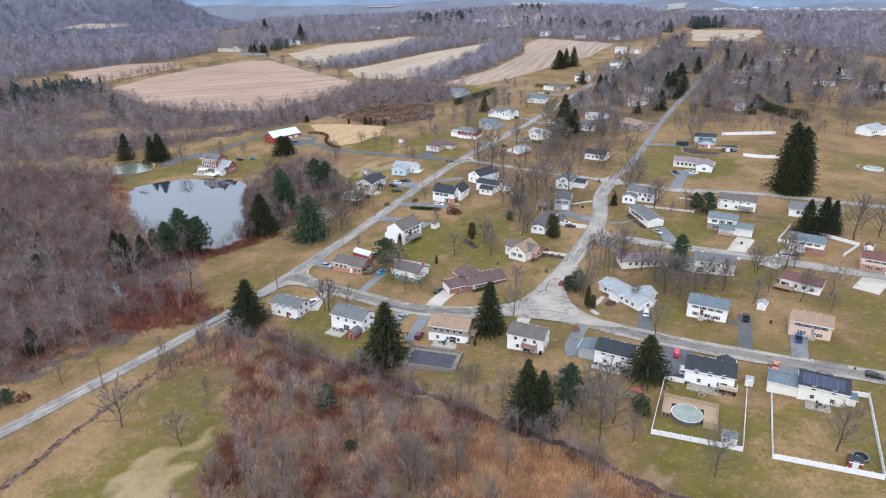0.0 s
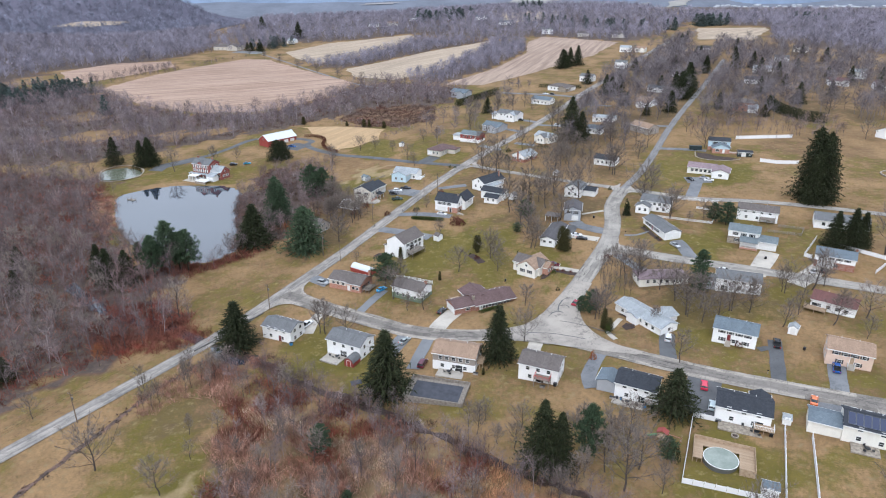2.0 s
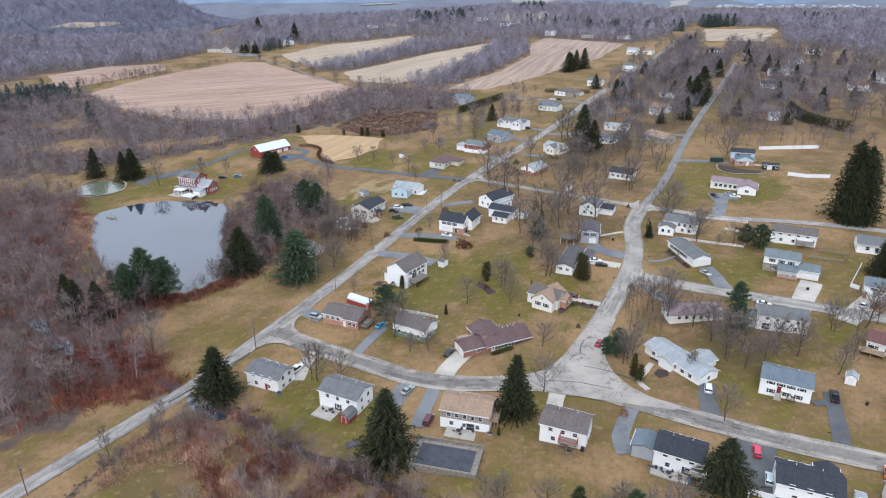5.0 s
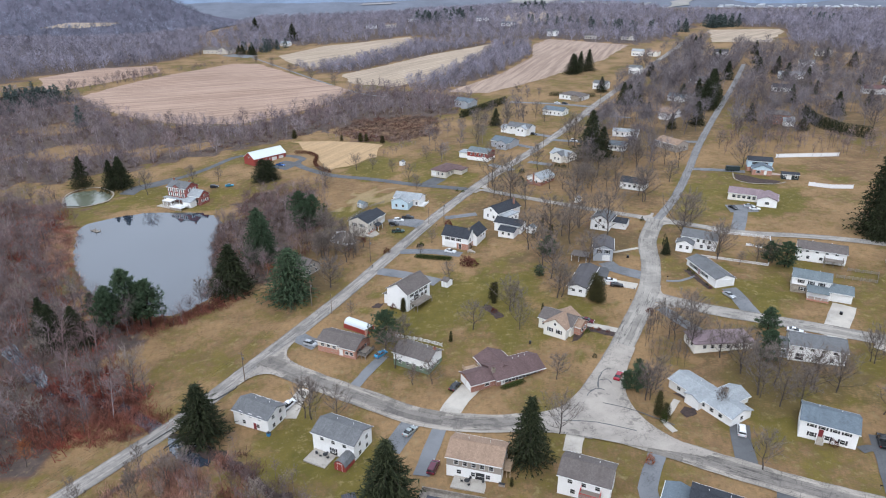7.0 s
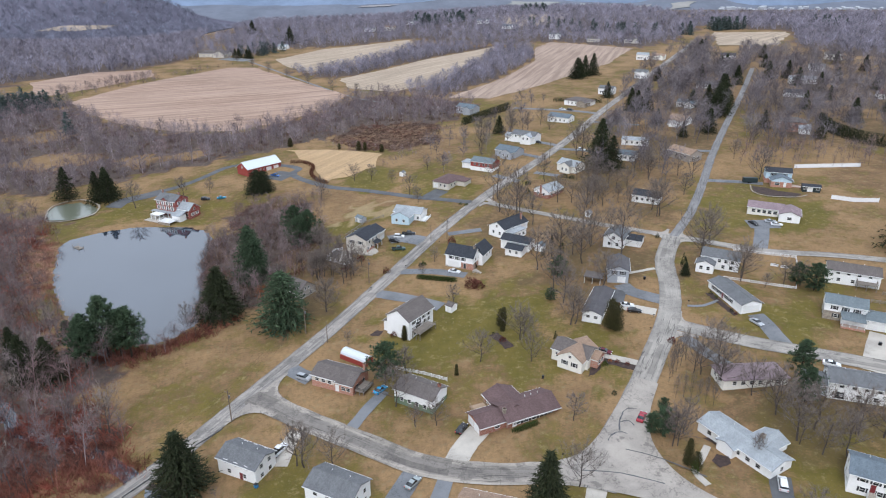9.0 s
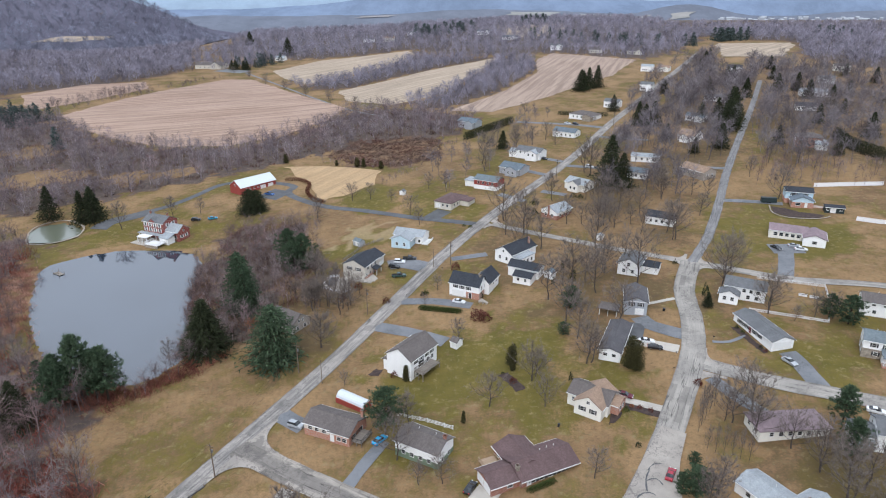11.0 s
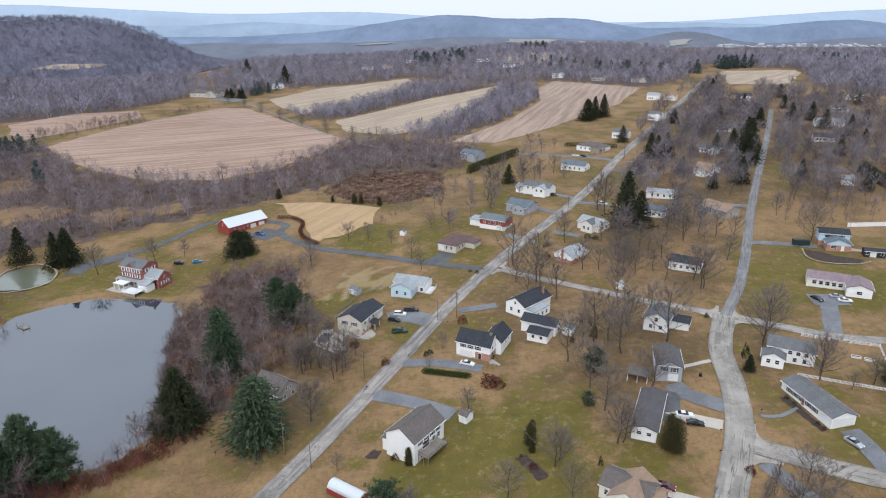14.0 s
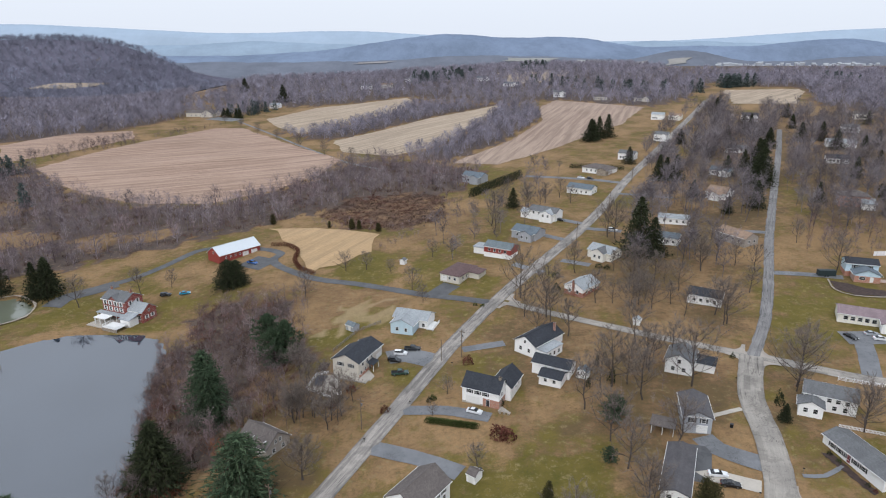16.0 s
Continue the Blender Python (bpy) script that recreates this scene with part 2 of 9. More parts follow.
def twiggy(name, a, b, per_island=True, third=None, clump=0.5, soft=0.0):
    """Bark or leaves: each piece a tone of its own, and whole clumps greyer or browner than others."""
    k = Nodes(name, 0.95, 0, 0.1)
    g = k.n.new("ShaderNodeNewGeometry").outputs["Random Per Island"] if per_island else k.noise(2.0, 3)
    o = k.n.new("ShaderNodeObjectInfo").outputs["Random"]
    c = k.mix(k.step(g, 0.0, 1.0), lin(a), lin(b))
    c = k.mix(k.step(o, 0, 1, 0, 0.35), c, lin(a))
    if third:
        geo = k.n.new("ShaderNodeNewGeometry").outputs["Position"]
        c = k.mix(k.step(k.noise(0.035, 4, at=geo, rough=0.7), 0.48, 0.6, 0, 0.75), c, lin(third))
        c = k.mix(k.step(k.noise(0.11, 4, at=geo, rough=0.7), 0.5, 0.62, 0, 0.5), c, lin(tuple(v * 0.66 for v in a)))
        c = k.mix(k.step(k.noise(0.4, 3, at=geo, rough=0.6), 0.42, 0.62, 0.0, clump), c, lin(tuple(v * 0.6 for v in a)))
        c = k.mix(k.step(k.noise(0.31, 3, at=geo, rough=0.6), 0.56, 0.68, 0.0, 0.55), c, lin(tuple(min(220, v * 1.12) for v in b)))
    if third:
        tone = k.n.new("ShaderNodeAttribute")
        tone.attribute_name = "tone"
        c = k.mix(1.0, c, k.mix(tone.outputs["Fac"], (0.58, 0.56, 0.56, 1), (1.4, 1.4, 1.4, 1)), "MULTIPLY")
    if soft:  # fine twigs scatter light as a crown, not as single blades
        n = k.n.new("ShaderNodeMix")
        n.data_type = "VECTOR"
        n.inputs[0].default_value = soft
        k.l.new(k.n.new("ShaderNodeNewGeometry").outputs["Normal"], n.inputs[4])
        n.inputs[5].default_value = (0, 0, 1)
        k.l.new(n.outputs[1], k.b.inputs["Normal"])
    return k.done(c)


def glassy():
    k = Nodes("window_glass", 0.06, 0, 0.6)
    return k.done(k.mix(k.step(k.noise(0.7, 2), 0.4, 0.6), (0.012, 0.014, 0.017, 1), (0.05, 0.055, 0.06, 1)))


def painted(name, c, rough=0.35, spec=0.5, metal=0.0):
    k = Nodes(name, rough, metal, spec)
    col = lin(c)
    return k.done(k.mix(k.step(k.noise(1.5, 4), 0.45, 0.75, 0, 0.18), col, tuple(v * 0.6 + 0.02 for v in col[:3]) + (1,)))


def water():
    k = Nodes("pond_water", 0.03, 0, 1.0)
    k.b.inputs["IOR"].default_value = 1.75
    n = k.noise(0.5, 3)
    return k.done(k.mix(k.step(k.noise(0.03, 3), 0.4, 0.6), lin((54, 62, 73)), lin((46, 54, 65))), n, 0.003, 0.01)


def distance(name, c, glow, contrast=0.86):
    """Far ridges, a plain backdrop: haze put into colour and a little glow."""
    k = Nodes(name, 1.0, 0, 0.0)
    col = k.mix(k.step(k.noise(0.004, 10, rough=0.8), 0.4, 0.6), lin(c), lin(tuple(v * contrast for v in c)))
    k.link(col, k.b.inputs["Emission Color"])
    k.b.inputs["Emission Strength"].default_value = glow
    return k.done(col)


M = {
    "turf": turf(),
    "road": asphalt_like("worn_road", (170, 163, 155), (146, 141, 135), (96, 93, 91), 0.6, 0.7),
    "lane": asphalt_like("dark_lane", (146, 144, 142), (128, 126, 125), (92, 91, 92), 0.5, 0.6),
    "street": asphalt_like("pale_street", (168, 162, 153), (148, 143, 136), (100, 96, 92), 0.55, 0.22),
    "street_worn": asphalt_like("cracked_street", (174, 166, 155), (154, 147, 137), (86, 82, 79), 0.8, 0.5, 0.75),
    "street_open": asphalt_like("pale_street_open", (172, 164, 154), (150, 143, 135), (92, 88, 85), 0.95),
    "drive": asphalt_like("driveway_asphalt", (126, 128, 131), (110, 112, 115), (82, 82, 84), 0.4),
    "drive_dark": asphalt_like("dark_asphalt", (100, 101, 103), (86, 87, 89), (62, 62, 64), 0.25),
    "concrete": asphalt_like("concrete_slab", (190, 183, 172), (168, 162, 153), (124, 119, 112), 0.3),
    "field_pink": stubble("corn_stubble", (152, 127, 111), (172, 148, 132), 74),
    "field_tan": stubble("straw_field", (162, 147, 128), (178, 162, 143), 42),
    "field_curve": stubble("curved_stubble", (149, 129, 116), (168, 149, 134), 20),
    "field_gold": stubble("mown_hay", (186, 160, 124), (174, 146, 110), 30),
    "water": water(),
    "murky": painted("murky_pond", (100, 104, 88), 0.05, 0.8),
    "mud": speckled("creek_mud", (120, 96, 84), (78, 66, 60), 0.5),
    "bark": twiggy("grey_bark", (70, 63, 60), (98, 90, 86), False),
    "bark_dark": twiggy("dark_conifer_bark", (52, 46, 40), (70, 62, 54), False),
    "twig": twiggy("bare_twigs", (100, 91, 86), (136, 126, 119)),
    "twig_pale": twiggy("pale_twigs", (122, 110, 103), (160, 149, 140)),
    "wood_twig": twiggy("woodland_twigs", (104, 92, 92), (140, 127, 125), True, (120, 97, 95), 0.45, 0.3),
    "belt_twig": twiggy("belt_twigs", (112, 102, 106), (146, 136, 139), True, (126, 106, 107), 0.45, 0.35),
    "yard_twig": twiggy("yard_twigs", (100, 94, 97), (130, 123, 126), True, (114, 104, 104), 0.4, 0.4),
    # bluer and paler than near spruce needles: distance haze kept in the colour
    "far_conifer": twiggy("hazed_conifer_needles", (66, 78, 76), (92, 102, 98)),
    "bramble": twiggy("bramble_stems", (118, 72, 60), (152, 104, 90), True, (138, 66, 54), 0.5),
    "reed": twiggy("dry_reeds", (182, 134, 102), (218, 172, 134), True, (196, 148, 112), 0.4),
    "reed_pale": twiggy("bleached_reeds", (188, 156, 136), (222, 194, 174), True, (190, 152, 130), 0.4),
    # paler, cooler twigs for distant trees: haze put into the base colour
    "far_twig": twiggy("hazed_far_twigs", (128, 124, 136), (147, 142, 153), True, (126, 119, 128), 0.35, 0.5),
    "brush_tan": twiggy("pale_brush", (158, 120, 104), (204, 164, 144), True, (150, 94, 78), 0.5),
    "bank_brush": twiggy("bank_shrub_stems", (92, 74, 66), (128, 106, 96), True, (110, 74, 64), 0.5),
    "rust": twiggy("rusty_leaves", (130, 78, 50), (160, 106, 70)),
    "spruce": twiggy("spruce_needles", (35, 41, 30), (70, 75, 52)),
    "pine": twiggy("pine_needles", (48, 63, 48), (88, 104, 78)),
    "cedar": twiggy("cedar_needles", (52, 54, 34), (88, 82, 52)),
    "hedge": twiggy("hedge_leaves", (52, 62, 34), (84, 92, 50)),
    # blue-grey tint on the far hill's twigs is haze painted into colour
    "hill_twig": twiggy("hazed_hill_twigs", (121, 123, 139), (133, 135, 150), True, (118, 119, 134), 0.3, 0.6),
    "hedge_brown": twiggy("copper_hedge", (84, 54, 44), (110, 76, 60)),
    "glass": glassy(),
    "white": siding("white_siding", (240, 240, 239), 0.07),
    "cream": siding("cream_siding", (230, 227, 218)),
    "beige": siding("beige_siding", (205, 199, 188)),
    "pink": siding("pale_pink_siding", (216, 190, 172)),
    "taupe": siding("taupe_siding", (156, 148, 140)),
    "greysiding": siding("grey_siding", (166, 170, 176)),
    "bluesiding": siding("pale_blue_siding", (190, 212, 224)),
    "sage": siding("sage_green_siding", (112, 128, 108)),
    "redbrick": bricked("red_painted_brick", (150, 66, 60), (128, 54, 50)),
    "darkgreen": siding("dark_green_boards", (40, 52, 54)),
    "redsiding": siding("barn_red_boards", (146, 66, 60)),
    "brick": bricked("red_brick", (160, 104, 84), (134, 84, 70)),
    "brick_pink": bricked("pink_brick", (184, 134, 112), (164, 112, 94)),
    "stone": speckled("rubble_stone", (170, 160, 146), (130, 120, 108), 1.2),
    "roof_grey": shingles("grey_shingles", (113, 114, 116), (95, 97, 99)),
    "roof_dark": shingles("charcoal_shingles", (62, 65, 71), (48, 51, 57)),
    "roof_ash": shingles("ash_grey_shingles", (96, 94, 96), (80, 78, 81)),
    "roof_brown": shingles("brown_shingles", (108, 101, 98), (91, 85, 82)),
    "roof_mauve": shingles("mauve_brown_shingles", (106, 87, 86), (90, 74, 73)),
    "roof_tan": shingles("tan_shingles", (156, 133, 114), (136, 115, 99)),
    "roof_pale": shingles("pale_grey_shingles", (160, 165, 168), (142, 147, 150)),
    "roof_slate": shingles("blue_slate_shingles", (108, 118, 126), (92, 102, 110)),
    "roof_green": shingles("green_grey_shingles", (114, 123, 127), (98, 107, 111)),
    "roof_maroon": shingles("maroon_shingles", (114, 82, 79), (95, 68, 66)),
    "roof_pink": shingles("dusty_mauve_shingles", (142, 126, 130), (124, 109, 113)),
    "roof_metal": painted("pale_metal_roof", (206, 212, 216), 0.4, 0.5, 0.3),
    "trim": painted("white_trim", (226, 226, 224), 0.5),
    "shutter": painted("dark_shutter", (44, 46, 50), 0.6),
    "door_red": painted("red_door", (112, 40, 44), 0.5),
    "wood": speckled("deck_boards", (182, 160, 136), (152, 130, 106), 1.5),
    "wood_grey": speckled("weathered_boards", (150, 142, 132), (120, 112, 104), 1.5),
    "pole": speckled("pole_wood", (128, 112, 98), (100, 86, 74), 2.0),
    "tyre": painted("tyre_rubber", (30, 30, 31), 0.9, 0.2),
    "rim": painted("alloy_rim", (150, 152, 156), 0.35, 0.5, 0.8),
    "metal": painted("grey_metal", (120, 122, 124), 0.45, 0.5, 0.6),
    "vinyl": painted("white_vinyl", (228, 228, 230), 0.45),
    "panel": painted("solar_panel", (44, 52, 78), 0.12, 0.6),
    "tarp": speckled("pool_cover", (150, 158, 150), (128, 138, 130), 0.4, 0.6),
    "tarp_dark": speckled("dark_tarp", (74, 76, 84), (60, 62, 70), 0.5, 0.7),
    "red": painted("bright_red_paint", (176, 44, 44)),
    "green": painted("green_plastic", (40, 120, 70)),
    "blue": painted("blue_plastic", (52, 120, 170)),
    "mulch": speckled("dark_mulch", (78, 64, 59), (58, 48, 45), 1.0),
}


def coloured(c):
    """Car paint of one colour, made once."""
    key = "paint_%d_%d_%d" % c
    if key not in M:
        M[key] = painted(key, c, 0.25, 0.6, 0.1)
    return M[key]

# ---- the lie of the land ----
def ease(a, b, v):
    u = np.clip((np.asarray(v, float) - a) / (b - a), 0, 1)
    return u * u * (3 - 2 * u)


def land(x, y):
    """Height of the ground: it climbs gently away and to the right, with a hollow for the pond and hills far off."""
    x, y = np.asarray(x, float), np.asarray(y, float)
    z = -5 + 5 * ease(200, 330, y) + 7 * ease(300, 500, y) + 8 * ease(450, 900, y) + 12 * ease(800, 1500, y) - 2 * ease(150, 60, y)
    z = z + 15 * np.tanh(x / 250)
    z = z + 5 * ease(1080, 1380, y) * np.exp(-((x - 20) / 330) ** 2)
    d = np.hypot((x + 137) / 62, (y - 325) / 72)
    z = z + (-7 - z) * (1 - ease(0.85, 1.35, d))
    z = z - 38 * ease(1080, 1450, y) * ease(-380, -640, x)
    z = z + 120 * np.exp(-(((x + 1110) / 360) ** 4 + ((y - 2050) / 300) ** 2))
    z = z - 60 * ease(2480, 2680, y)
    return z - 45 * ease(1500, 2300, y) * (1 - np.exp(-(((x + 1110) / 600) ** 2)))


def height(x, y):
    return float(land(x, y))


def inside(poly, x, y):
    """Which of the points lie in a polygon."""
    x, y = np.asarray(x, float), np.asarray(y, float)
    hit = np.zeros(x.shape, bool)
    for (ax, ay), (bx, by) in zip(poly, poly[1:] + poly[:1]):
        if ay != by:
            hit ^= ((ay > y) != (by > y)) & (x < (bx - ax) * (y - ay) / (by - ay) + ax)
    return hit


def smooth(points, step=3.0):
    """A flowing line through points, as evenly spaced points (Catmull-Rom)."""
    p = [np.array(q, float) for q in points]
    p = [2 * p[0] - p[1]] + p + [2 * p[-1] - p[-2]]
    out = []
    for a, b, c, d in zip(p, p[1:], p[2:], p[3:]):
        n = max(2, int(np.hypot(*(c - b)) / step))
        for i in range(n):
            t = i / n
            out.append(0.5 * (2 * b + (c - a) * t + (2 * a - 5 * b + 4 * c - d) * t * t + (3 * b - a - 3 * c + d) * t ** 3))
    return np.array(out + [p[-2]])


def mesh_object(name, verts, faces, material, smooth_faces=False):
    me = bpy.data.meshes.new(name)
    me.from_pydata([tuple(v) for v in verts], [], faces)
    me.materials.append(material)
    if smooth_faces:
        me.shade_smooth()
    return new(name, me)


def ribbon(name, points, width, material, lift, label, wobble=0.07, flare=()):
    """A strip of paving laid along a line, with slightly ragged edges; flare: extra width at the start and the end."""
    line = smooth(points)
    tang = np.gradient(line, axis=0)
    tang /= np.linalg.norm(tang, axis=1)[:, None]
    side = np.c_[-tang[:, 1], tang[:, 0]]
    run = np.r_[0, np.cumsum(np.hypot(*np.diff(line, axis=0).T))]
    rng = np.random.default_rng(len(points) * 7 + int(abs(line[0, 0])))
    verts, faces = [], []
    half = np.full(len(line), width / 2)
    if flare:
        half += flare[0] * np.exp(-run / 4.0) + flare[1] * np.exp(-(run[-1] - run) / 4.0)
    for i, (p, s) in enumerate(zip(line, side)):
        for f in (-1, -0.5, 0, 0.5, 1):
            w = half[i] * f + (rng.normal(0, wobble) if abs(f) == 1 else 0)
            q = p + s * w
            verts.append((q[0], q[1], height(*q) + lift + 0.06 * (1 - f * f)))
    for i in range(len(line) - 1):
        for j in range(4):
            a = i * 5 + j
            faces.append((a, a + 5, a + 6, a + 1))
    ob = mesh_object(name, verts, faces, material, True)
    layer = ob.data.color_attributes.new("across", "FLOAT_COLOR", "POINT")
    lay = np.ones((len(line), 5, 4), np.float32)
    lay[:, :, 0] = (1.0, 0.5, 0.0, 0.5, 1.0)
    lay[:, :, 1] = (-1.0, -0.5, 0.0, 0.5, 1.0)
    lay[:, :, 2] = run[:, None]
    layer.data.foreach_set("color", lay.ravel())
    return tagged(ob, label, kind="structure")


def patch(name, poly, material, lift, label, step=8.0, flat=None, ragged=0.0):
    """A sheet laid over the ground within a polygon."""
    line = np.array(poly, float)
    if ragged:
        line = np.concatenate([a + (b - a) * np.linspace(0, 1, max(2, int(np.hypot(*(b - a)) / (step / 2))), endpoint=False)[:, None] for a, b in zip(line, np.roll(line, -1, 0))])
    if ragged:
        rng = np.random.default_rng(int(abs(poly[0][0] * 13 + poly[0][1])))
        line = line + rng.normal(0, ragged, line.shape)
    bm = bmesh.new()
    bm.faces.new([bm.verts.new((x, y, 0)) for x, y in line])
    lo, hi = line.min(0), line.max(0)
    for axis in (0, 1):
        n = [0, 0, 0]
        n[axis] = 1
        for v in np.arange(lo[axis] + step, hi[axis], step):
            at = [0, 0, 0]
            at[axis] = v
            bmesh.ops.bisect_plane(bm, geom=bm.verts[:] + bm.edges[:] + bm.faces[:], plane_co=at, plane_no=n)
    for v in bm.verts:
        v.co.z = (flat if flat is not None else height(v.co.x, v.co.y)) + lift
    bmesh.ops.recalc_face_normals(bm, faces=bm.faces[:])
    if sum(f.normal.z for f in bm.faces) < 0:
        bmesh.ops.reverse_faces(bm, faces=bm.faces[:])
    me = bpy.data.meshes.new(name)
    bm.to_mesh(me)
    bm.free()
    me.materials.append(material)
    return tagged(new(name, me), label, kind="structure")


# lines and areas of the plan, in metres
MAIN = [(-188.5, 39.1), (-156.5, 91.1), (-121.4, 147), (-97.6, 183.5), (-78.7, 212.6), (-64.4, 239.1), (-44.7, 275.3), (-28.7, 309.3), (-7, 357), (16.3, 398), (38.9, 432.7), (59.3, 465.4), (82, 508), (108, 562), (151, 642), (208, 750), (264, 858), (305, 940)]
CRESCENT = [(-63, 240), (-48, 230), (-30, 219), (-13, 209), (3, 205), (19, 204), (36, 199), (50, 191), (61, 184), (79, 174), (107, 161), (160, 137), (230, 104)]
BEND_S = [(27, 198), (33, 213), (42.6, 228.6), (54.2, 249.6), (65, 270.6), (71.4, 290), (75.8, 310.5), (85.8, 333)]
BEND_N = [(84, 329), (90, 338.6), (103, 360), (122, 398), (140, 436), (174, 503), (227, 606), (284, 720)]
BRANCH = [(63, 268), (77, 259), (88, 253), (103, 246), (125, 235), (160, 217), (210, 190)]
CROSS_R = [(87, 333), (103, 322), (118, 314), (141, 308), (168, 297), (197, 283), (260, 252)]
CROSS_L = [(13, 383), (29, 371), (48, 358), (64, 347), (88, 332)]
POND = [(-180, 356), (-175, 366), (-159, 376), (-143, 378), (-124, 374), (-113, 358), (-105, 325), (-98, 303), (-94, 283), (-103, 269), (-122, 274), (-140, 287), (-160, 314), (-172, 338)]
POOL = [(-80, 206.5), (-79, 200.5), (-75.5, 195.5), (-69, 191.5), (-63, 191), (-62.5, 195), (-69, 200.5), (-74, 205)]
POND_SMALL = [(-210, 398), (-211, 408), (-201, 415), (-187, 406), (-184, 394), (-192, 386), (-203, 386)]
FIELD_BIG = [(-350, 690), (-334, 758), (-311, 816), (-266, 893), (-233, 890), (-150, 762), (-93, 682), (-105, 627), (-129, 587), (-160, 560), (-209, 566), (-263, 597), (-313, 644)]
FIELD_SIDE = [(-450, 800), (-419, 870), (-357, 888), (-331, 836), (-359, 766), (-394, 712)]
FIELD_FAR = [(-225, 959), (-180, 1055), (-60, 1121), (-45, 1060), (-67, 977), (-114, 896), (-158, 830), (-196, 891)]
FIELD_MID = [(-115, 777), (-90, 802), (-24, 895), (63, 979), (47, 910), (10, 781), (-22, 713), (-54, 686), (-96, 715)]
FIELD_EAST = [(-4, 643), (48, 721), (92, 822), (106, 936), (136, 994), (218, 895), (162, 779), (111, 715), (69, 664), (30, 629)]
FIELD_HAY = [(-107, 496), (-81, 492), (-46, 476), (-47, 450), (-62, 434), (-72, 426), (-76, 434), (-80.5, 446), (-87, 462), (-96, 475)]
FIELD_RIDGE = [(95, 1300), (175, 1371), (239, 1413), (160, 1214), (97, 1206)]
CREEK = [(-80, 207), (-72, 200), (-60, 195), (-46, 183), (-26, 170), (-8, 158), (9, 145), (23, 136), (36, 127), (46, 117), (70, 104)]
WOODS_WEST = [(-150, 150), (-112, 196), (-93, 214), (-89, 222), (-104, 236), (-112, 246), (-108, 262), (-125, 268), (-150, 284), (-174, 318), (-188, 350), (-196, 380), (-222, 392), (-352, 425), (-330, 385), (-262, 295), (-195, 205)]
WOODS_POND = [(-108, 344), (-112, 400), (-82, 400), (-62, 366), (-60, 330), (-74, 292), (-90, 280), (-97, 306)]
WOODS_BELT = [(-352, 412), (-222, 425), (-196, 446), (-150, 478), (-108, 508), (-85, 522), (-50, 540), (-15, 535), (2, 560), (20, 610), (-8, 638), (-48, 668), (-88, 665), (-103, 622), (-128, 582),
              (-160, 554), (-210, 560), (-266, 590), (-315, 640), (-356, 690), (-480, 700), (-425, 520)]
WOODS_HEDGE = [(-192, 858), (-156, 826), (-114, 892), (-64, 976), (-44, 1062), (63, 985), (-26, 900), (-92, 808), (-118, 786), (-150, 800)]
WOODS_MID = [(-48, 682), (-18, 712), (14, 782), (50, 908), (66, 980), (104, 938), (90, 826), (45, 726), (-6, 648)]
WOODS_NORTH = [(-58, 1128), (70, 990), (134, 1000), (222, 902), (290, 960), (350, 1070), (420, 1180), (400, 1640), (-420, 1640), (-380, 1150), (-300, 1120), (-225, 1080), (-180, 1080)]
WOODS_NW = [(-460, 812), (-366, 900), (-350, 960), (-380, 1100), (-430, 1330), (-560, 1320), (-900, 1260), (-640, 800), (-560, 660), (-480, 705)]
WOODS_NE = [(405, 880), (440, 760), (560, 640), (660, 800), (900, 1180), (760, 1330), (420, 1300), (400, 1120), (490, 1070)]
SCRUB = [(-78, 196), (-48, 180), (-10, 156), (22, 134), (44, 118), (70, 106), (84, 78), (66, 40), (34, 22), (-6, 30), (-34, 16), (-66, 48), (-52, 92), (-58, 130), (-66, 166)]
MEADOWS = [[(-112, 246), (-105, 254), (-78, 280), (-59, 287), (-51, 280), (-63, 252), (-76, 234), (-90, 229), (-104, 238)],
           [(-140, 165), (-127, 183), (-111, 200), (-93, 208), (-90, 203), (-108, 175), (-130, 146)],
           [(-119, 141), (-101, 163), (-84, 190), (-70, 179), (-63, 172), (-60, 130), (-65, 100), (-140, 100)]]
LEAFY = [[(-72, 284), (-61, 276), (-48, 281), (-42, 300), (-50, 316), (-64, 302)], [(58, 238), (66, 212), (82, 203), (104, 204), (114, 224), (86, 240)], [(14, 322), (40, 296), (60, 286), (76, 312), (84, 330), (60, 346), (40, 364), (14, 380), (4, 352)], [(92, 336), (102, 326), (108, 340), (98, 354)], [(42, 400), (64, 372), (92, 352), (112, 392), (124, 430), (100, 450), (70, 430)], [(70, 440), (96, 470), (130, 540), (150, 600), (170, 590), (130, 500), (100, 440)], [(-80, 335), (-56, 346), (-42, 301), (-47, 276), (-60, 288), (-77, 286)], [(22, 310), (52, 306), (46, 278), (34, 268)], [(12, 367), (35, 368), (38, 335), (18, 323)], [(-60, 268), (-45, 300), (-62, 330), (-75, 300)], [(-52, 300), (-30, 325), (-60, 345)], [(60, 232), (72, 255), (92, 240), (86, 222)], [(25, 345), (60, 300), (75, 330), (40, 365)], [(20, 396), (60, 362), (84, 346), (100, 372), (118, 410), (104, 440), (70, 425)], [(80, 470), (120, 430), (160, 500), (150, 540)], [(6, 340), (28, 366), (14, 376), (0, 352)], [(70, 300), (88, 296), (98, 318), (88, 324)], [(-95, 168), (-70, 150), (-60, 172), (-80, 192)]]
HEATH = [(-84, 516), (-69, 556), (-30, 558), (-11, 548), (-10, 495), (-37, 481), (-55, 484)]
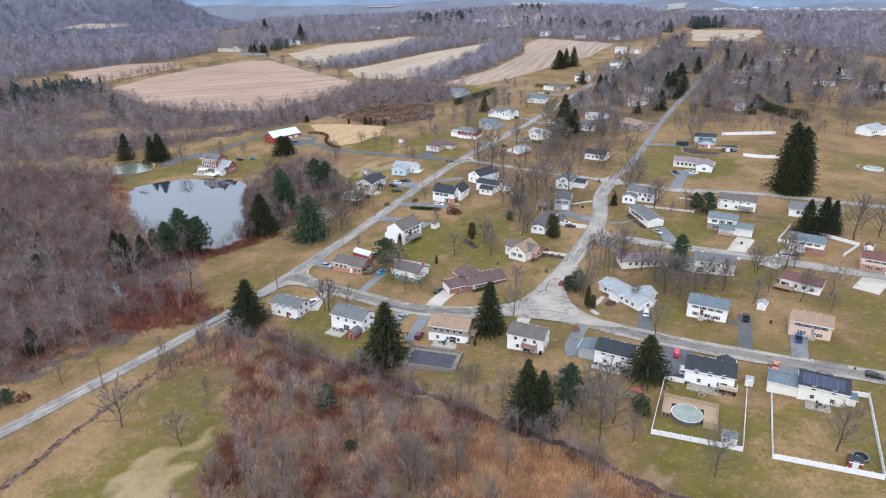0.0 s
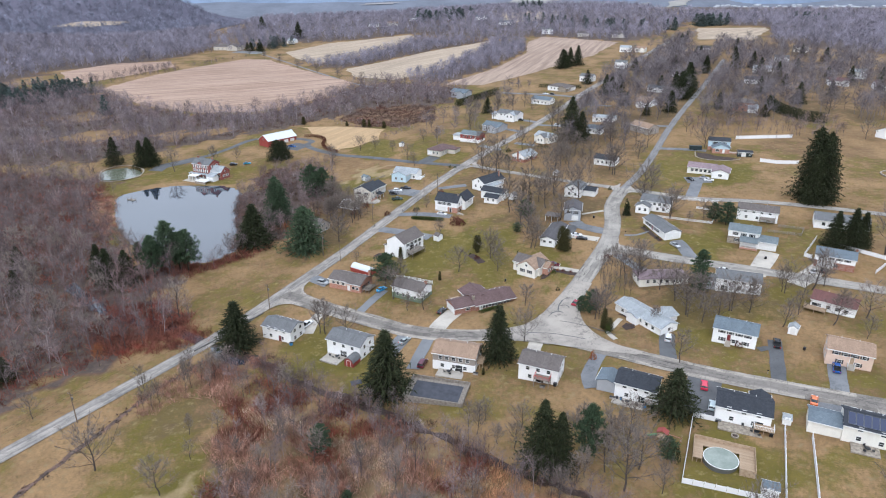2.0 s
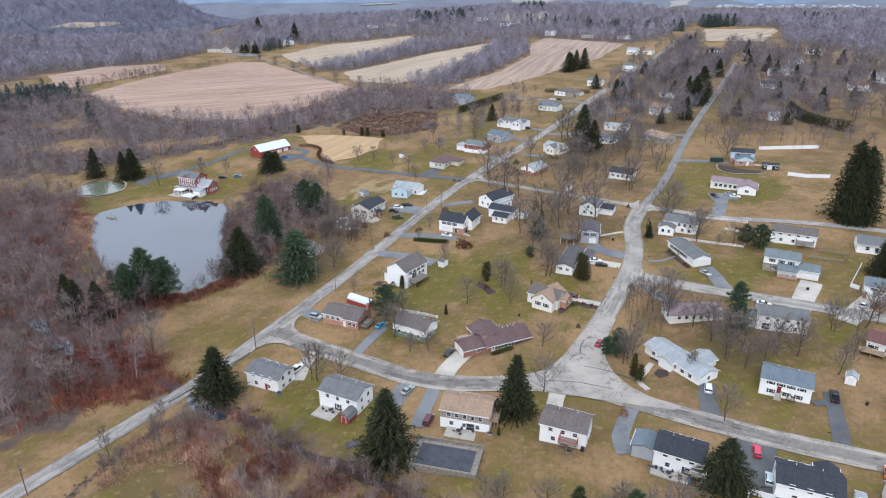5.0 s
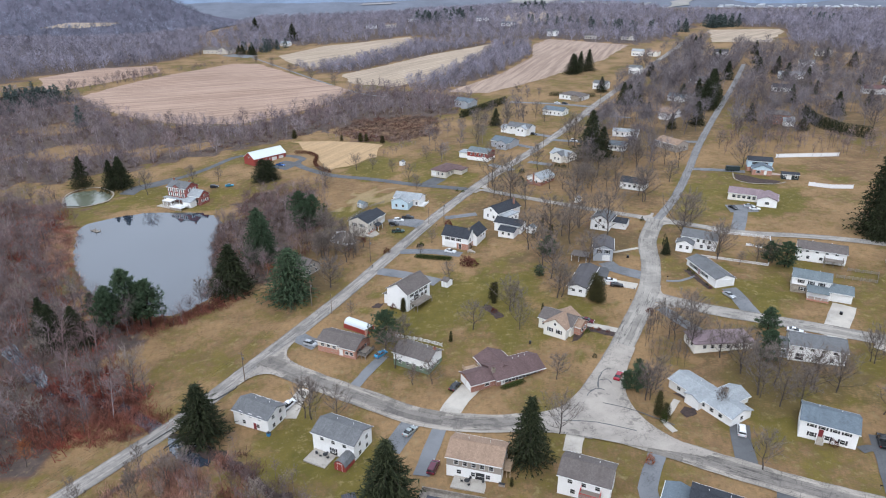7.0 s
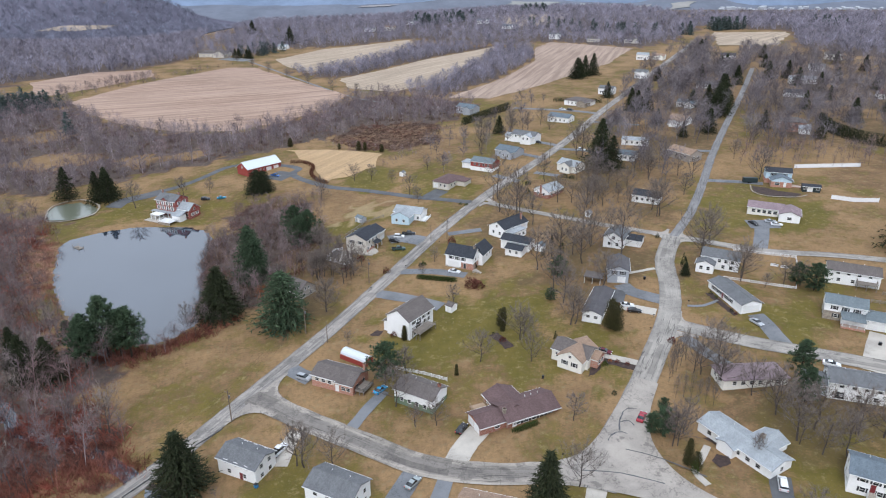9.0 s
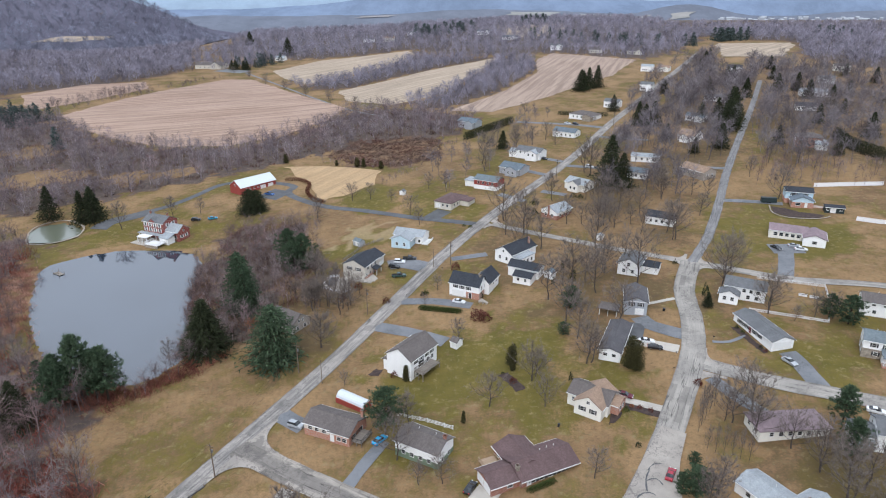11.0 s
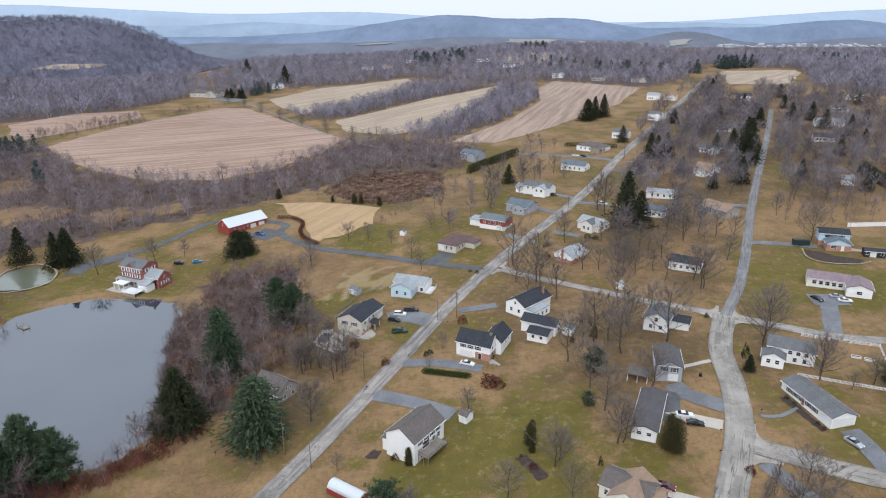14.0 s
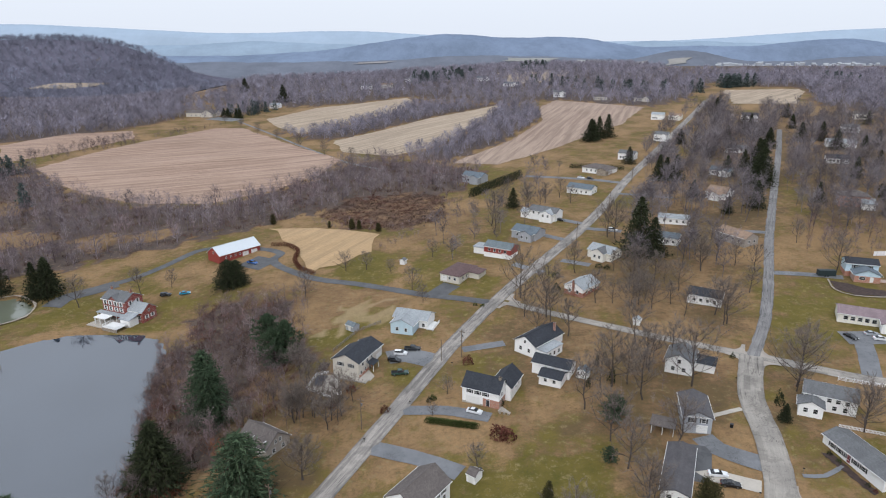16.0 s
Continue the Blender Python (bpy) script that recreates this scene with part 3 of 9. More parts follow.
CLEARINGS = [[(-285, 478), (-250, 470), (-225, 492), (-240, 512), (-275, 505)], [(-200, 470), (-160, 492), (-170, 505), (-215, 490)], [(-330, 560), (-300, 540), (-270, 548), (-300, 580)]]
GREEN = [[(-60, 190), (-20, 180), (-15, 200), (-50, 215)], [(-36, 262), (40, 235), (50, 262), (10, 300), (-20, 290)], [(60, 195), (110, 205), (100, 230), (70, 225)],
         [(95, 255), (110, 262), (100, 290), (88, 285)], [(-60, 362), (-25, 365), (-25, 385), (-45, 395)], [(95, 340), (150, 330), (160, 365), (110, 378)], [(-185, 385), (-130, 380), (-140, 420), (-170, 410)],
         [(-20, 398), (10, 392), (0, 425), (-60, 440), (-60, 415)], [(-100, 100), (-60, 130), (-64, 170), (-88, 180)], [(44, 110), (130, 80), (130, 140), (60, 150)]]

xs = np.unique(np.r_[np.arange(-3200, -700, 80), np.arange(-700, -330, 20), np.arange(-330, 330, 3.5), np.arange(330, 700, 20), np.arange(700, 3201, 80)])
ys = np.unique(np.r_[np.arange(-300, 60, 40), np.arange(60, 520, 3.5), np.arange(520, 760, 8), np.arange(760, 1500, 20), np.arange(1500, 4700, 80)])
gx, gy = np.meshgrid(xs, ys)
gz = land(gx, gy)


def depth_in(poly, x, y):
    """Metres from a polygon's rim, positive inside."""
    d = np.full(x.shape, 1e9)
    for (ax, ay), (bx, by) in zip(poly, poly[1:] + poly[:1]):
        t = np.clip(((x - ax) * (bx - ax) + (y - ay) * (by - ay)) / ((bx - ax) ** 2 + (by - ay) ** 2), 0, 1)
        d = np.minimum(d, np.hypot(x - ax - t * (bx - ax), y - ay - t * (by - ay)))
    return np.where(inside(poly, x, y), d, -d)


pond_rim = [tuple(q) for q in smooth(POND + POND[:1], 5.0)[:-1]]
rim = depth_in(pond_rim, gx, gy)
gz = gz + (-7.05 - gz) * ease(-6, 0, rim) - 1.6 * ease(-0.8, 4, rim)
gz = gz - 1.6 * inside(POND_SMALL, gx, gy)
verts = np.c_[gx.ravel(), gy.ravel(), gz.ravel()]
idx = np.arange(len(verts)).reshape(gx.shape)
faces = np.stack([idx[:-1, :-1], idx[:-1, 1:], idx[1:, 1:], idx[1:, :-1]], -1).reshape(-1, 4)
me = bpy.data.meshes.new("ground")
me.from_pydata(verts.tolist(), [], faces.tolist())
me.shade_smooth()
cover = np.zeros((len(verts), 4), np.float32)
cover[:, 0], cover[:, 3] = 0.4, 1
fx = verts[:, 0] + 5 * np.sin(verts[:, 1] * 0.21 + np.sin(verts[:, 0] * 0.1) * 2) + 3 * np.sin(verts[:, 1] * 0.57)
fy = verts[:, 1] + 5 * np.sin(verts[:, 0] * 0.19 + np.sin(verts[:, 1] * 0.12) * 2) + 3 * np.sin(verts[:, 0] * 0.61)
far = ease(500, 1100, fy)
cover[:, 0] += -0.1 * far
for poly in GREEN:
    cover[inside(poly, fx, fy), 0] += 0.34
for poly in ([(-105, 388), (-62, 366), (-20, 392), (-58, 412), (-96, 428)], [(-20, 296), (8, 290), (14, 305), (-8, 304)], [(-30, 455), (10, 470), (0, 510), (-30, 480)], [(175, 380), (260, 360), (300, 430), (200, 440)]):
    cover[inside(poly, fx, fy), 0] -= 0.3
for poly in MEADOWS:
    cover[inside(poly, fx, fy), 0] -= 0.06
for poly in (WOODS_WEST, WOODS_POND, WOODS_BELT, WOODS_HEDGE, WOODS_MID, WOODS_NORTH, WOODS_NW, WOODS_NE):
    cover[inside(poly, fx, fy), 2] = 1.0
cover[inside(SCRUB, fx, fy), 2] = 0.5
for poly in MEADOWS:
    cover[inside(poly, fx, fy), 2] = 0.08
for poly in LEAFY:
    cover[inside(poly, fx, fy), 2] = 0.4
for poly in ([(66, 445), (112, 400), (150, 450), (290, 720), (262, 800), (205, 690), (105, 510)], [(170, 445), (330, 440), (420, 700), (330, 860), (235, 620)]):
    cover[inside(poly, fx, fy), 2] = np.maximum(cover[inside(poly, fx, fy), 2], 0.42)
for poly in CLEARINGS:
    cover[inside(poly, fx, fy), 2] = 0.1
    cover[inside(poly, fx, fy), 0] = 0.0
cover[inside(HEATH, fx, fy), 2] = 0.7
cover[fy > 1700, 2] = 0.9
cover[(fy > 1350) & (fx > 420), 2] = 0.9
cover[inside([(-85, 126), (-67, 138), (-60, 128), (-66, 112), (-85, 112)], fx, fy), 1] = 0.6
cover[inside([(-60, 366), (-48, 386), (-30, 391), (-24, 385), (-40, 372)], fx, fy), 1] = 0.6
for poly in ([(-60, 176), (-40, 178), (-34, 158), (-50, 156)], [(-26, 156), (-4, 154), (6, 140), (-8, 134), (-22, 144)], [(0, 140), (30, 136), (46, 118), (50, 60), (0, 60)]):
    cover[inside(poly, fx, fy), 1] = 0.45
layer = me.color_attributes.new("cover", "FLOAT_COLOR", "POINT")
layer.data.foreach_set("color", cover.ravel())
me.materials.append(M["turf"])
tagged(new("ground", me), "rolling winter ground of dull lawn, straw grass and leaf litter", kind="structure")

# fields
for poly, m, label in ((FIELD_BIG, "field_pink", "broad harvested cornfield with pinkish stubble rows"), (FIELD_SIDE, "field_pink", "narrow harvested field beside the woods"),
                       (FIELD_FAR, "field_tan", "pale straw field behind a hedgerow"), (FIELD_MID, "field_tan", "pale straw field between two hedgerows"),
                       (FIELD_EAST, "field_curve", "long curving stubble field along the houses"), (FIELD_HAY, "field_gold", "mown golden hay field behind the barn"),
                       (FIELD_RIDGE, "field_tan", "small pale field on the wooded ridge")):
    patch("field", poly, M[m], 0.22, label, 14.0, ragged=0.8)

# water
patch("pond", [tuple(np.array((-137, 325)) + (np.array(q) - (-137, 325)) * 1.03) for q in pond_rim], M["water"], 0.0, "still grey pond with a mown bank", 12.0, flat=-7.25)
patch("pond_small", POND_SMALL, M["murky"], 0.0, "small murky green pond with a tan bank", 6.0, flat=height(-198, 400) - 0.3, ragged=0.3)

# roads and streets
# the creek in the western woods and the stone edge of the pond
ribbon("creek", [(-150, 250), (-134.8, 237.8), (-125.3, 229.9), (-118.4, 226.1), (-106.6, 222.0), (-96, 217), (-84, 208.5)], 4.2, M["water"], 0.1, "dark creek winding through red undergrowth", 0.4)
patch("creek_pool", [(-79.5, 205), (-77, 200.5), (-74, 196.5), (-69, 193.5), (-64.5, 193), (-65, 195), (-70.5, 199), (-75, 203.5)], M["water"], 0.16, "shallow grey creek pool below a culvert", 2.0, ragged=0.3)
ribbon("pond_edge", POND_SMALL + POND_SMALL[:1], 0.9, M["stone"], 0.25, "pale stone rim of the small pond", 0.15)
ribbon("road", MAIN, 5.9, M["road"], 0.16, "long straight worn asphalt road with patches")
ribbon("street_crescent", CRESCENT, 7.4, M["street_worn"], 0.20, "curving pale cracked residential street")
ribbon("street_bend_south", BEND_S, 7.2, M["street"], 0.24, "pale bending residential street with tar seams")
ribbon("street_bend_north", BEND_N, 4.1, M["lane"], 0.22, "narrow straight worn residential street", 0.1)
ribbon("street_branch", BRANCH, 6.4, M["street"], 0.19, "pale residential side street")
ribbon("street_cross_east", CROSS_R, 4.6, M["street"], 0.18, "narrow pale side street")
ribbon("street_cross_west", CROSS_L, 4.0, M["street"], 0.18, "narrow pale connecting lane")


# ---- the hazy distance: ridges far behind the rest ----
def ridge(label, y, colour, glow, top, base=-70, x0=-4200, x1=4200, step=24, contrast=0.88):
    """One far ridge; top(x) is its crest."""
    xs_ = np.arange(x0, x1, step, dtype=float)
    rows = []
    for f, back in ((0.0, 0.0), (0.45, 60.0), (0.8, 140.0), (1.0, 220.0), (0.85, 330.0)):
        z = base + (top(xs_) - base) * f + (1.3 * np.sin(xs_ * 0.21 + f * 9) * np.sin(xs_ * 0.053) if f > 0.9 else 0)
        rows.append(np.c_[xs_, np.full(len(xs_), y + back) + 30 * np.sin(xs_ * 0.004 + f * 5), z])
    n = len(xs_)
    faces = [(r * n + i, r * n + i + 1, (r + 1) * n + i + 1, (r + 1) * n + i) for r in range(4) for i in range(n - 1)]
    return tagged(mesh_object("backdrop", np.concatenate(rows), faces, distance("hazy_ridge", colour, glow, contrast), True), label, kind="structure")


def bell(x, c, w):
    return np.exp(-((x - c) / w) ** 2)


def roll(x, a, k):
    return a * (np.sin(x * k) + 0.5 * np.sin(x * k * 2.3 + 1) + 0.3 * np.sin(x * k * 5.1 + 2))


def low_rise(x):
    return 6 + 24 * bell(x, 150, 500) + 42 * bell(x, 900, 160) + 24 * bell(x, 1600, 200) + roll(x, 3, 0.006)


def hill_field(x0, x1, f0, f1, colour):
    """A pale field on the near slope of the low rise, between two parts of its height; haze is painted into its colour
    and glow.
    """
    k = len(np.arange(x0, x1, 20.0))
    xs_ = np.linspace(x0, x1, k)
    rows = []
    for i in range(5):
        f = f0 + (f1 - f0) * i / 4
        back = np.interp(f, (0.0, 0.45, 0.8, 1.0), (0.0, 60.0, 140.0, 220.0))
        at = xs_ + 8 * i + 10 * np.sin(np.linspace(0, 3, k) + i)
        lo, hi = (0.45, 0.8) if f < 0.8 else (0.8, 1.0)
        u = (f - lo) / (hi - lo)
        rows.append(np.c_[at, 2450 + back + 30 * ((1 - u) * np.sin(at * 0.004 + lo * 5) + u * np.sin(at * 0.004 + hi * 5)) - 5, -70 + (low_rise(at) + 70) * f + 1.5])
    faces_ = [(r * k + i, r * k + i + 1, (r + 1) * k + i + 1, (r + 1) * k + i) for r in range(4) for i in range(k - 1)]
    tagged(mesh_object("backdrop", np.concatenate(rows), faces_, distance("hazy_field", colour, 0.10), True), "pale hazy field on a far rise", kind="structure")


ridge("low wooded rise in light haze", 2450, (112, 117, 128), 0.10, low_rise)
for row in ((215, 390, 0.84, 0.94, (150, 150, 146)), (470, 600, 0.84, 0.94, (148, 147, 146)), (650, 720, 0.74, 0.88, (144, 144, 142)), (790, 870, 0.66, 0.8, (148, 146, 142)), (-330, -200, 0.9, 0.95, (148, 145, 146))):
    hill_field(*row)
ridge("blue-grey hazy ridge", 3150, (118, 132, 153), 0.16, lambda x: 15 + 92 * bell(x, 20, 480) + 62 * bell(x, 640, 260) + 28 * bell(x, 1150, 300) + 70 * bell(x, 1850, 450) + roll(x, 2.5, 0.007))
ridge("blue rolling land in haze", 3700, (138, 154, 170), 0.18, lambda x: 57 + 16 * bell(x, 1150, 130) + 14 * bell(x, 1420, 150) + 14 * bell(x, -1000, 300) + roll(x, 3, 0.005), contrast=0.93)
ridge("pale blue far ridge in haze", 4250, (150, 165, 181), 0.20, lambda x: 60 + 118 * bell(x, -2800, 1500) + 60 * bell(x, -500, 700) + 80 * bell(x, 2900, 1100) + roll(x, 2, 0.003), contrast=0.96)

# where the streets meet, the kerb lines swing round
def fillet(at, along, half, side, side_half, radius, material):
    """Rounded corners on both sides of a street that joins another at a point."""
    u, v = np.array(along, float) / np.hypot(*along), np.array(side, float) / np.hypot(*side)
    n = np.array((-u[1], u[0]))
    n = n if n @ v > 0 else -n
    m = np.array((-v[1], v[0]))
    for s in (-1, 1):
        a = np.linalg.solve(np.c_[u, -v], s * m * side_half - n * half)
        k = np.array(at) + n * half + u * a[0]
        d = u if u @ (m * s) > 0 else -u
        p, q = k + d * radius, k + v * radius
        arc = [tuple((1 - t) ** 2 * p + 2 * t * (1 - t) * k + t * t * q) for t in np.linspace(0, 1, 13)]
        back = k - n * 1.2 - m * s * 1.2
        patch("junction", arc + [tuple(q - m * s * 1.2), tuple(back), tuple(p - n * 1.2)], M[material], 0.235, "worn paving where two streets meet", 4.0)


fan = [(46.4, 240), (40.4, 231.5), (36.6, 225.5), (31.6, 217.7), (24.5, 210.2), (14.9, 206.9), (13.5, 203), (24.2, 199.8), (37, 194.5), (55.4, 188.4), (58, 189.6), (50.6, 195.2), (45.2, 203.6), (43.4, 214.0), (46.0, 224.6), (51.6, 236.4)]
patch("junction", [tuple(q) for q in smooth(fan[:7], 1.0)] + [tuple(q) for q in smooth(fan[7:10], 2.0)] + [tuple(q) for q in smooth(fan[10:], 1.0)], M["street_open"], 0.33, "wide pale worn paving where two streets meet", 5.0)
fillet((62.6, 266.4), (11, 21), 3.6, (14, -9), 3.2, 7, "street_open")
fillet((-63.5, 240.5), (17, 31), 3.1, (15, -10), 3.7, 9, "street_open")
fillet((86, 332.6), (9, 21), 3.2, (16, -11), 2.3, 5, "street_open")
fillet((86, 332.6), (9, 21), 3.2, (-24, 15), 2.0, 5, "street_open")
fillet((10.5, 386), (22, 37), 3.1, (16, -12), 2.0, 5, "street_open")
patch("field", [(-927, 1637), (-910, 1680), (-856, 1711), (-792, 1753), (-803, 1707), (-852, 1653)], M["field_tan"], 2.2, "pale field at the foot of a wooded hill", 40.0, ragged=3)
# sheet over the wooded hill's ground, its colour and slight glow standing for haze
patch("backdrop", [(-2400, 1560), (-420, 1560), (-300, 2600), (-2400, 2600)], distance("hazy_hill_floor", (104, 102, 115), 0.03), 1.5, "far wooded hill in light haze", 60.0)
patch("field", [(372, 1053), (481, 1057), (392, 895), (320, 898)], M["field_tan"], 0.5, "pale far field before a row of conifers", 30.0, ragged=2)
patch("field", [(95, 1396), (234, 1415), (198, 1280), (103, 1276)], M["field_tan"], 0.6, "pale far field on a rise", 30.0, ragged=2)
# ---- building blocks ----
def box(bm, x0, y0, z0, x1, y1, z1):
    v = [bm.verts.new(c) for c in ((x0, y0, z0), (x1, y0, z0), (x1, y1, z0), (x0, y1, z0), (x0, y0, z1), (x1, y0, z1), (x1, y1, z1), (x0, y1, z1))]
    for f in ((3, 2, 1, 0), (4, 5, 6, 7), (0, 1, 5, 4), (1, 2, 6, 5), (2, 3, 7, 6), (3, 0, 4, 7)):
        bm.faces.new([v[i] for i in f])


def boxes(*rows):
    bm = bmesh.new()
    for r in rows:
        box(bm, *r)
    return bm


def prism(bm, outline, a, b, axis=1):
    """A solid with an outline in x, z drawn out along y from a to b (axis 1), or in y, z along x (axis 0)."""
    def at(u, w, s):
        return (u, s, w) if axis == 1 else (s, u, w)
    lo = [bm.verts.new(at(u, w, a)) for u, w in outline]
    hi = [bm.verts.new(at(u, w, b)) for u, w in outline]
    n = len(outline)
    bm.faces.new(lo), bm.faces.new(hi[::-1])
    for i in range(n):
        j = (i + 1) % n
        bm.faces.new((lo[j], lo[i], hi[i], hi[j]))


def cylinder(bm, x, y, z0, z1, r0, r1=None, n=10):
    r1 = r0 if r1 is None else r1
    lo = [bm.verts.new((x + r0 * math.cos(6.2832 * i / n), y + r0 * math.sin(6.2832 * i / n), z0)) for i in range(n)]
    hi = [bm.verts.new((x + r1 * math.cos(6.2832 * i / n), y + r1 * math.sin(6.2832 * i / n), z1)) for i in range(n)]
    bm.faces.new(lo[::-1]), bm.faces.new(hi)
    for i in range(n):
        j = (i + 1) % n
        bm.faces.new((lo[i], lo[j], hi[j], hi[i]))


def to_mesh(name, bm, material):
    bmesh.ops.recalc_face_normals(bm, faces=bm.faces[:])
    me = bpy.data.meshes.new(name)
    bm.to_mesh(me)
    bm.free()
    me.materials.append(material)
    return me


def part(name, bm, material, parent, label="", at=None):
    """One mesh object under a thing or a part."""
    ob = new(name, bm if isinstance(bm, bpy.types.Mesh) else to_mesh(name, bm, material))
    ob.parent = parent
    if at is not None:
        ob.matrix_basis = at
    if label:
        ob["label"] = label
    return ob


def thing(name, x, y, turn, label, category, group="", z=None):
    """An Empty on the ground that carries the parts of one thing."""
    ob = new(name)
    ob.empty_display_size = 0.5
    ob.matrix_basis = pose(x, y, height(x, y) if z is None else z, 0, 0, turn)
    return tagged(ob, label, category, group)


# ---- houses ----
SHARED = {}


def shared(key, make):
    if key not in SHARED:
        SHARED[key] = make()
    return SHARED[key]


def window_frame_mesh(w, h):
    t = 0.09
    return to_mesh("window", boxes((-w / 2 - t, -0.06, -t, -w / 2, 0.05, h + t), (w / 2, -0.06, -t, w / 2 + t, 0.05, h + t), (-w / 2, -0.06, h, w / 2, 0.05, h + t),
                                   (-w / 2 - t, -0.1, -t, w / 2 + t, 0.05, 0), (-w / 2, -0.04, h / 2 - 0.03, w / 2, 0.0, h / 2 + 0.03)), M["trim"])


def window(parent, m, w=1.0, h=1.3, shutters=None):
    """A framed sash window on a wall; m: its place, facing -y."""
    ob = part("window", shared(("w", w, h), lambda: window_frame_mesh(w, h)), None, parent, at=m)
    part("pane", shared(("p", w, h), lambda: to_mesh("pane", boxes((-w / 2, -0.02, 0, w / 2, 0.02, h)), M["glass"])), None, ob)
    if shutters:
        for s in (-1, 1):
            part("shutter", shared(("s", h, shutters), lambda: to_mesh("shutter", boxes((-0.2, -0.05, -0.05, 0.2, 0.0, h + 0.05), (-0.16, -0.07, 0.05, 0.16, -0.05, h * 0.47), (-0.16, -0.07, h * 0.53, 0.16, -0.05, h - 0.05)), M[shutters])),
                 None, ob, at=pose(s * (w / 2 + 0.32), 0, 0))
    return ob


def wall_pose(side, u, z, L, W):
    """A place u metres along a wall of a block L by W: front, right, back or left."""
    return {"f": pose(u, 0, z), "r": pose(L, u, z, 0, 0, 90), "b": pose(L - u, W, z, 0, 0, 180), "l": pose(0, W - u, z, 0, 0, 270)}[side]


def block(house, x0, y0, L, W, h, wall, roof, pitch=0.42, kind="gable", ridge="x", lower=None, cut=None, over=0.45, z0=0.0):
    """Walls and roof of one part of a house, its front wall along y0."""
    base = -1.6
    zr = h + pitch * (W if ridge == "x" else L) / 2
    if kind != "gable":
        zr = h
    def shell(lo, hi, peak, mat, name, label=""):
        bm = bmesh.new()
        if not peak:
            box(bm, x0, y0, lo, x0 + L, y0 + W, hi)
        elif ridge == "x":
            prism(bm, [(y0, lo), (y0 + W, lo), (y0 + W, hi), (y0 + W / 2, zr), (y0, hi)], x0, x0 + L, 0)
        else:
            prism(bm, [(x0, lo), (x0 + L, lo), (x0 + L, hi), (x0 + L / 2, zr), (x0, hi)], y0, y0 + W, 1)
        part(name, bm, M[mat], house, label)
    if lower:
        cut = cut or h / 2
        shell(base, cut, False, lower, "lower_wall")
        shell(cut, h, kind == "gable", wall, "wall")
    else:
        shell(base, h, kind == "gable", wall, "wall")
    t = 0.2
    bm = bmesh.new()
    if kind == "gable":
        span, length = (W, L) if ridge == "x" else (L, W)
        o0, o1 = (y0, x0) if ridge == "x" else (x0, y0)
        for s in (-1, 1):
            bm = bmesh.new()
            c = o0 + span / 2
            e = c + s * (span / 2 + over)
            ze = h - pitch * over
            prism(bm, [(c, zr + 0.02), (e, ze + 0.02), (e, ze + t), (c, zr + t + 0.02)], o1 - over * 0.7, o1 + length + over * 0.7, 0 if ridge == "x" else 1)
            part("roof", bm, M[roof], house)
        for s in (-1, 1):
            bm = bmesh.new()
            e = o0 + span / 2 + s * (span / 2 + over + 0.05)
            ze = h - pitch * over
            a, b = o1 - over * 0.7, o1 + length + over * 0.7
            if ridge == "x":
                box(bm, a, e - 0.06, ze - 0.04, b, e + 0.06, ze + t - 0.04)
            else:
                box(bm, e - 0.06, a, ze - 0.04, e + 0.06, b, ze + t - 0.04)
            part("gutter", bm, M["trim"], house)
        bm = bmesh.new()
        if ridge == "x":
            box(bm, x0 - over * 0.7, y0 + W / 2 - 0.12, zr + t - 0.02, x0 + L + over * 0.7, y0 + W / 2 + 0.12, zr + t + 0.05)
        else:
            box(bm, x0 + L / 2 - 0.12, y0 - over * 0.7, zr + t - 0.02, x0 + L / 2 + 0.12, y0 + W + over * 0.7, zr + t + 0.05)
        part("ridge_cap", bm, M[roof], house)
    elif kind == "hip":
        o = over
        r = min(L, W) / 2
        ze, zt = h - 0.05, h + pitch * r
        c = [bm.verts.new(p) for p in ((x0 - o, y0 - o, ze), (x0 + L + o, y0 - o, ze), (x0 + L + o, y0 + W + o, ze), (x0 - o, y0 + W + o, ze))]
        d = [bm.verts.new((v.co.x, v.co.y, ze + t)) for v in c]
        if L >= W:
            e = [bm.verts.new((x0 + r, y0 + W / 2, zt + t)), bm.verts.new((x0 + L - r, y0 + W / 2, zt + t))]
            fs = ((d[0], d[1], e[1], e[0]), (d[1], d[2], e[1]), (d[2], d[3], e[0], e[1]), (d[3], d[0], e[0]))
        else:
            e = [bm.verts.new((x0 + L / 2, y0 + r, zt + t)), bm.verts.new((x0 + L / 2, y0 + W - r, zt + t))]
            fs = ((d[0], d[1], e[0]), (d[1], d[2], e[1], e[0]), (d[2], d[3], e[1]), (d[3], d[0], e[0], e[1]))
        for f in fs:
            bm.faces.new(f)
        bm.faces.new(c[::-1])
        for i in range(4):
            j = (i + 1) % 4
            bm.faces.new((c[i], c[j], d[j], d[i]))
        part("roof", bm, M[roof], house)
    else:  # a flat or lean-to roof
        prism(bm, [(y0 - over, h + 0.02), (y0 + W + over, h + pitch * W), (y0 + W + over, h + pitch * W + t), (y0 - over, h + t)], x0 - over, x0 + L + over, 0)
        part("roof", bm, M[roof], house)
    return zr


def openings(house, side, L, W, n, z, w=1.0, h=1.25, shutters=None, at=(0, 0), lo=0.1, hi=0.9):
    span = L if side in "fb" else W
    for i in range(n):
        u = span * (lo + (hi - lo) * (i + 0.5) / n)
        window(house, pose(at[0], at[1], 0) @ wall_pose(side, u, z, L, W), w, h, shutters)


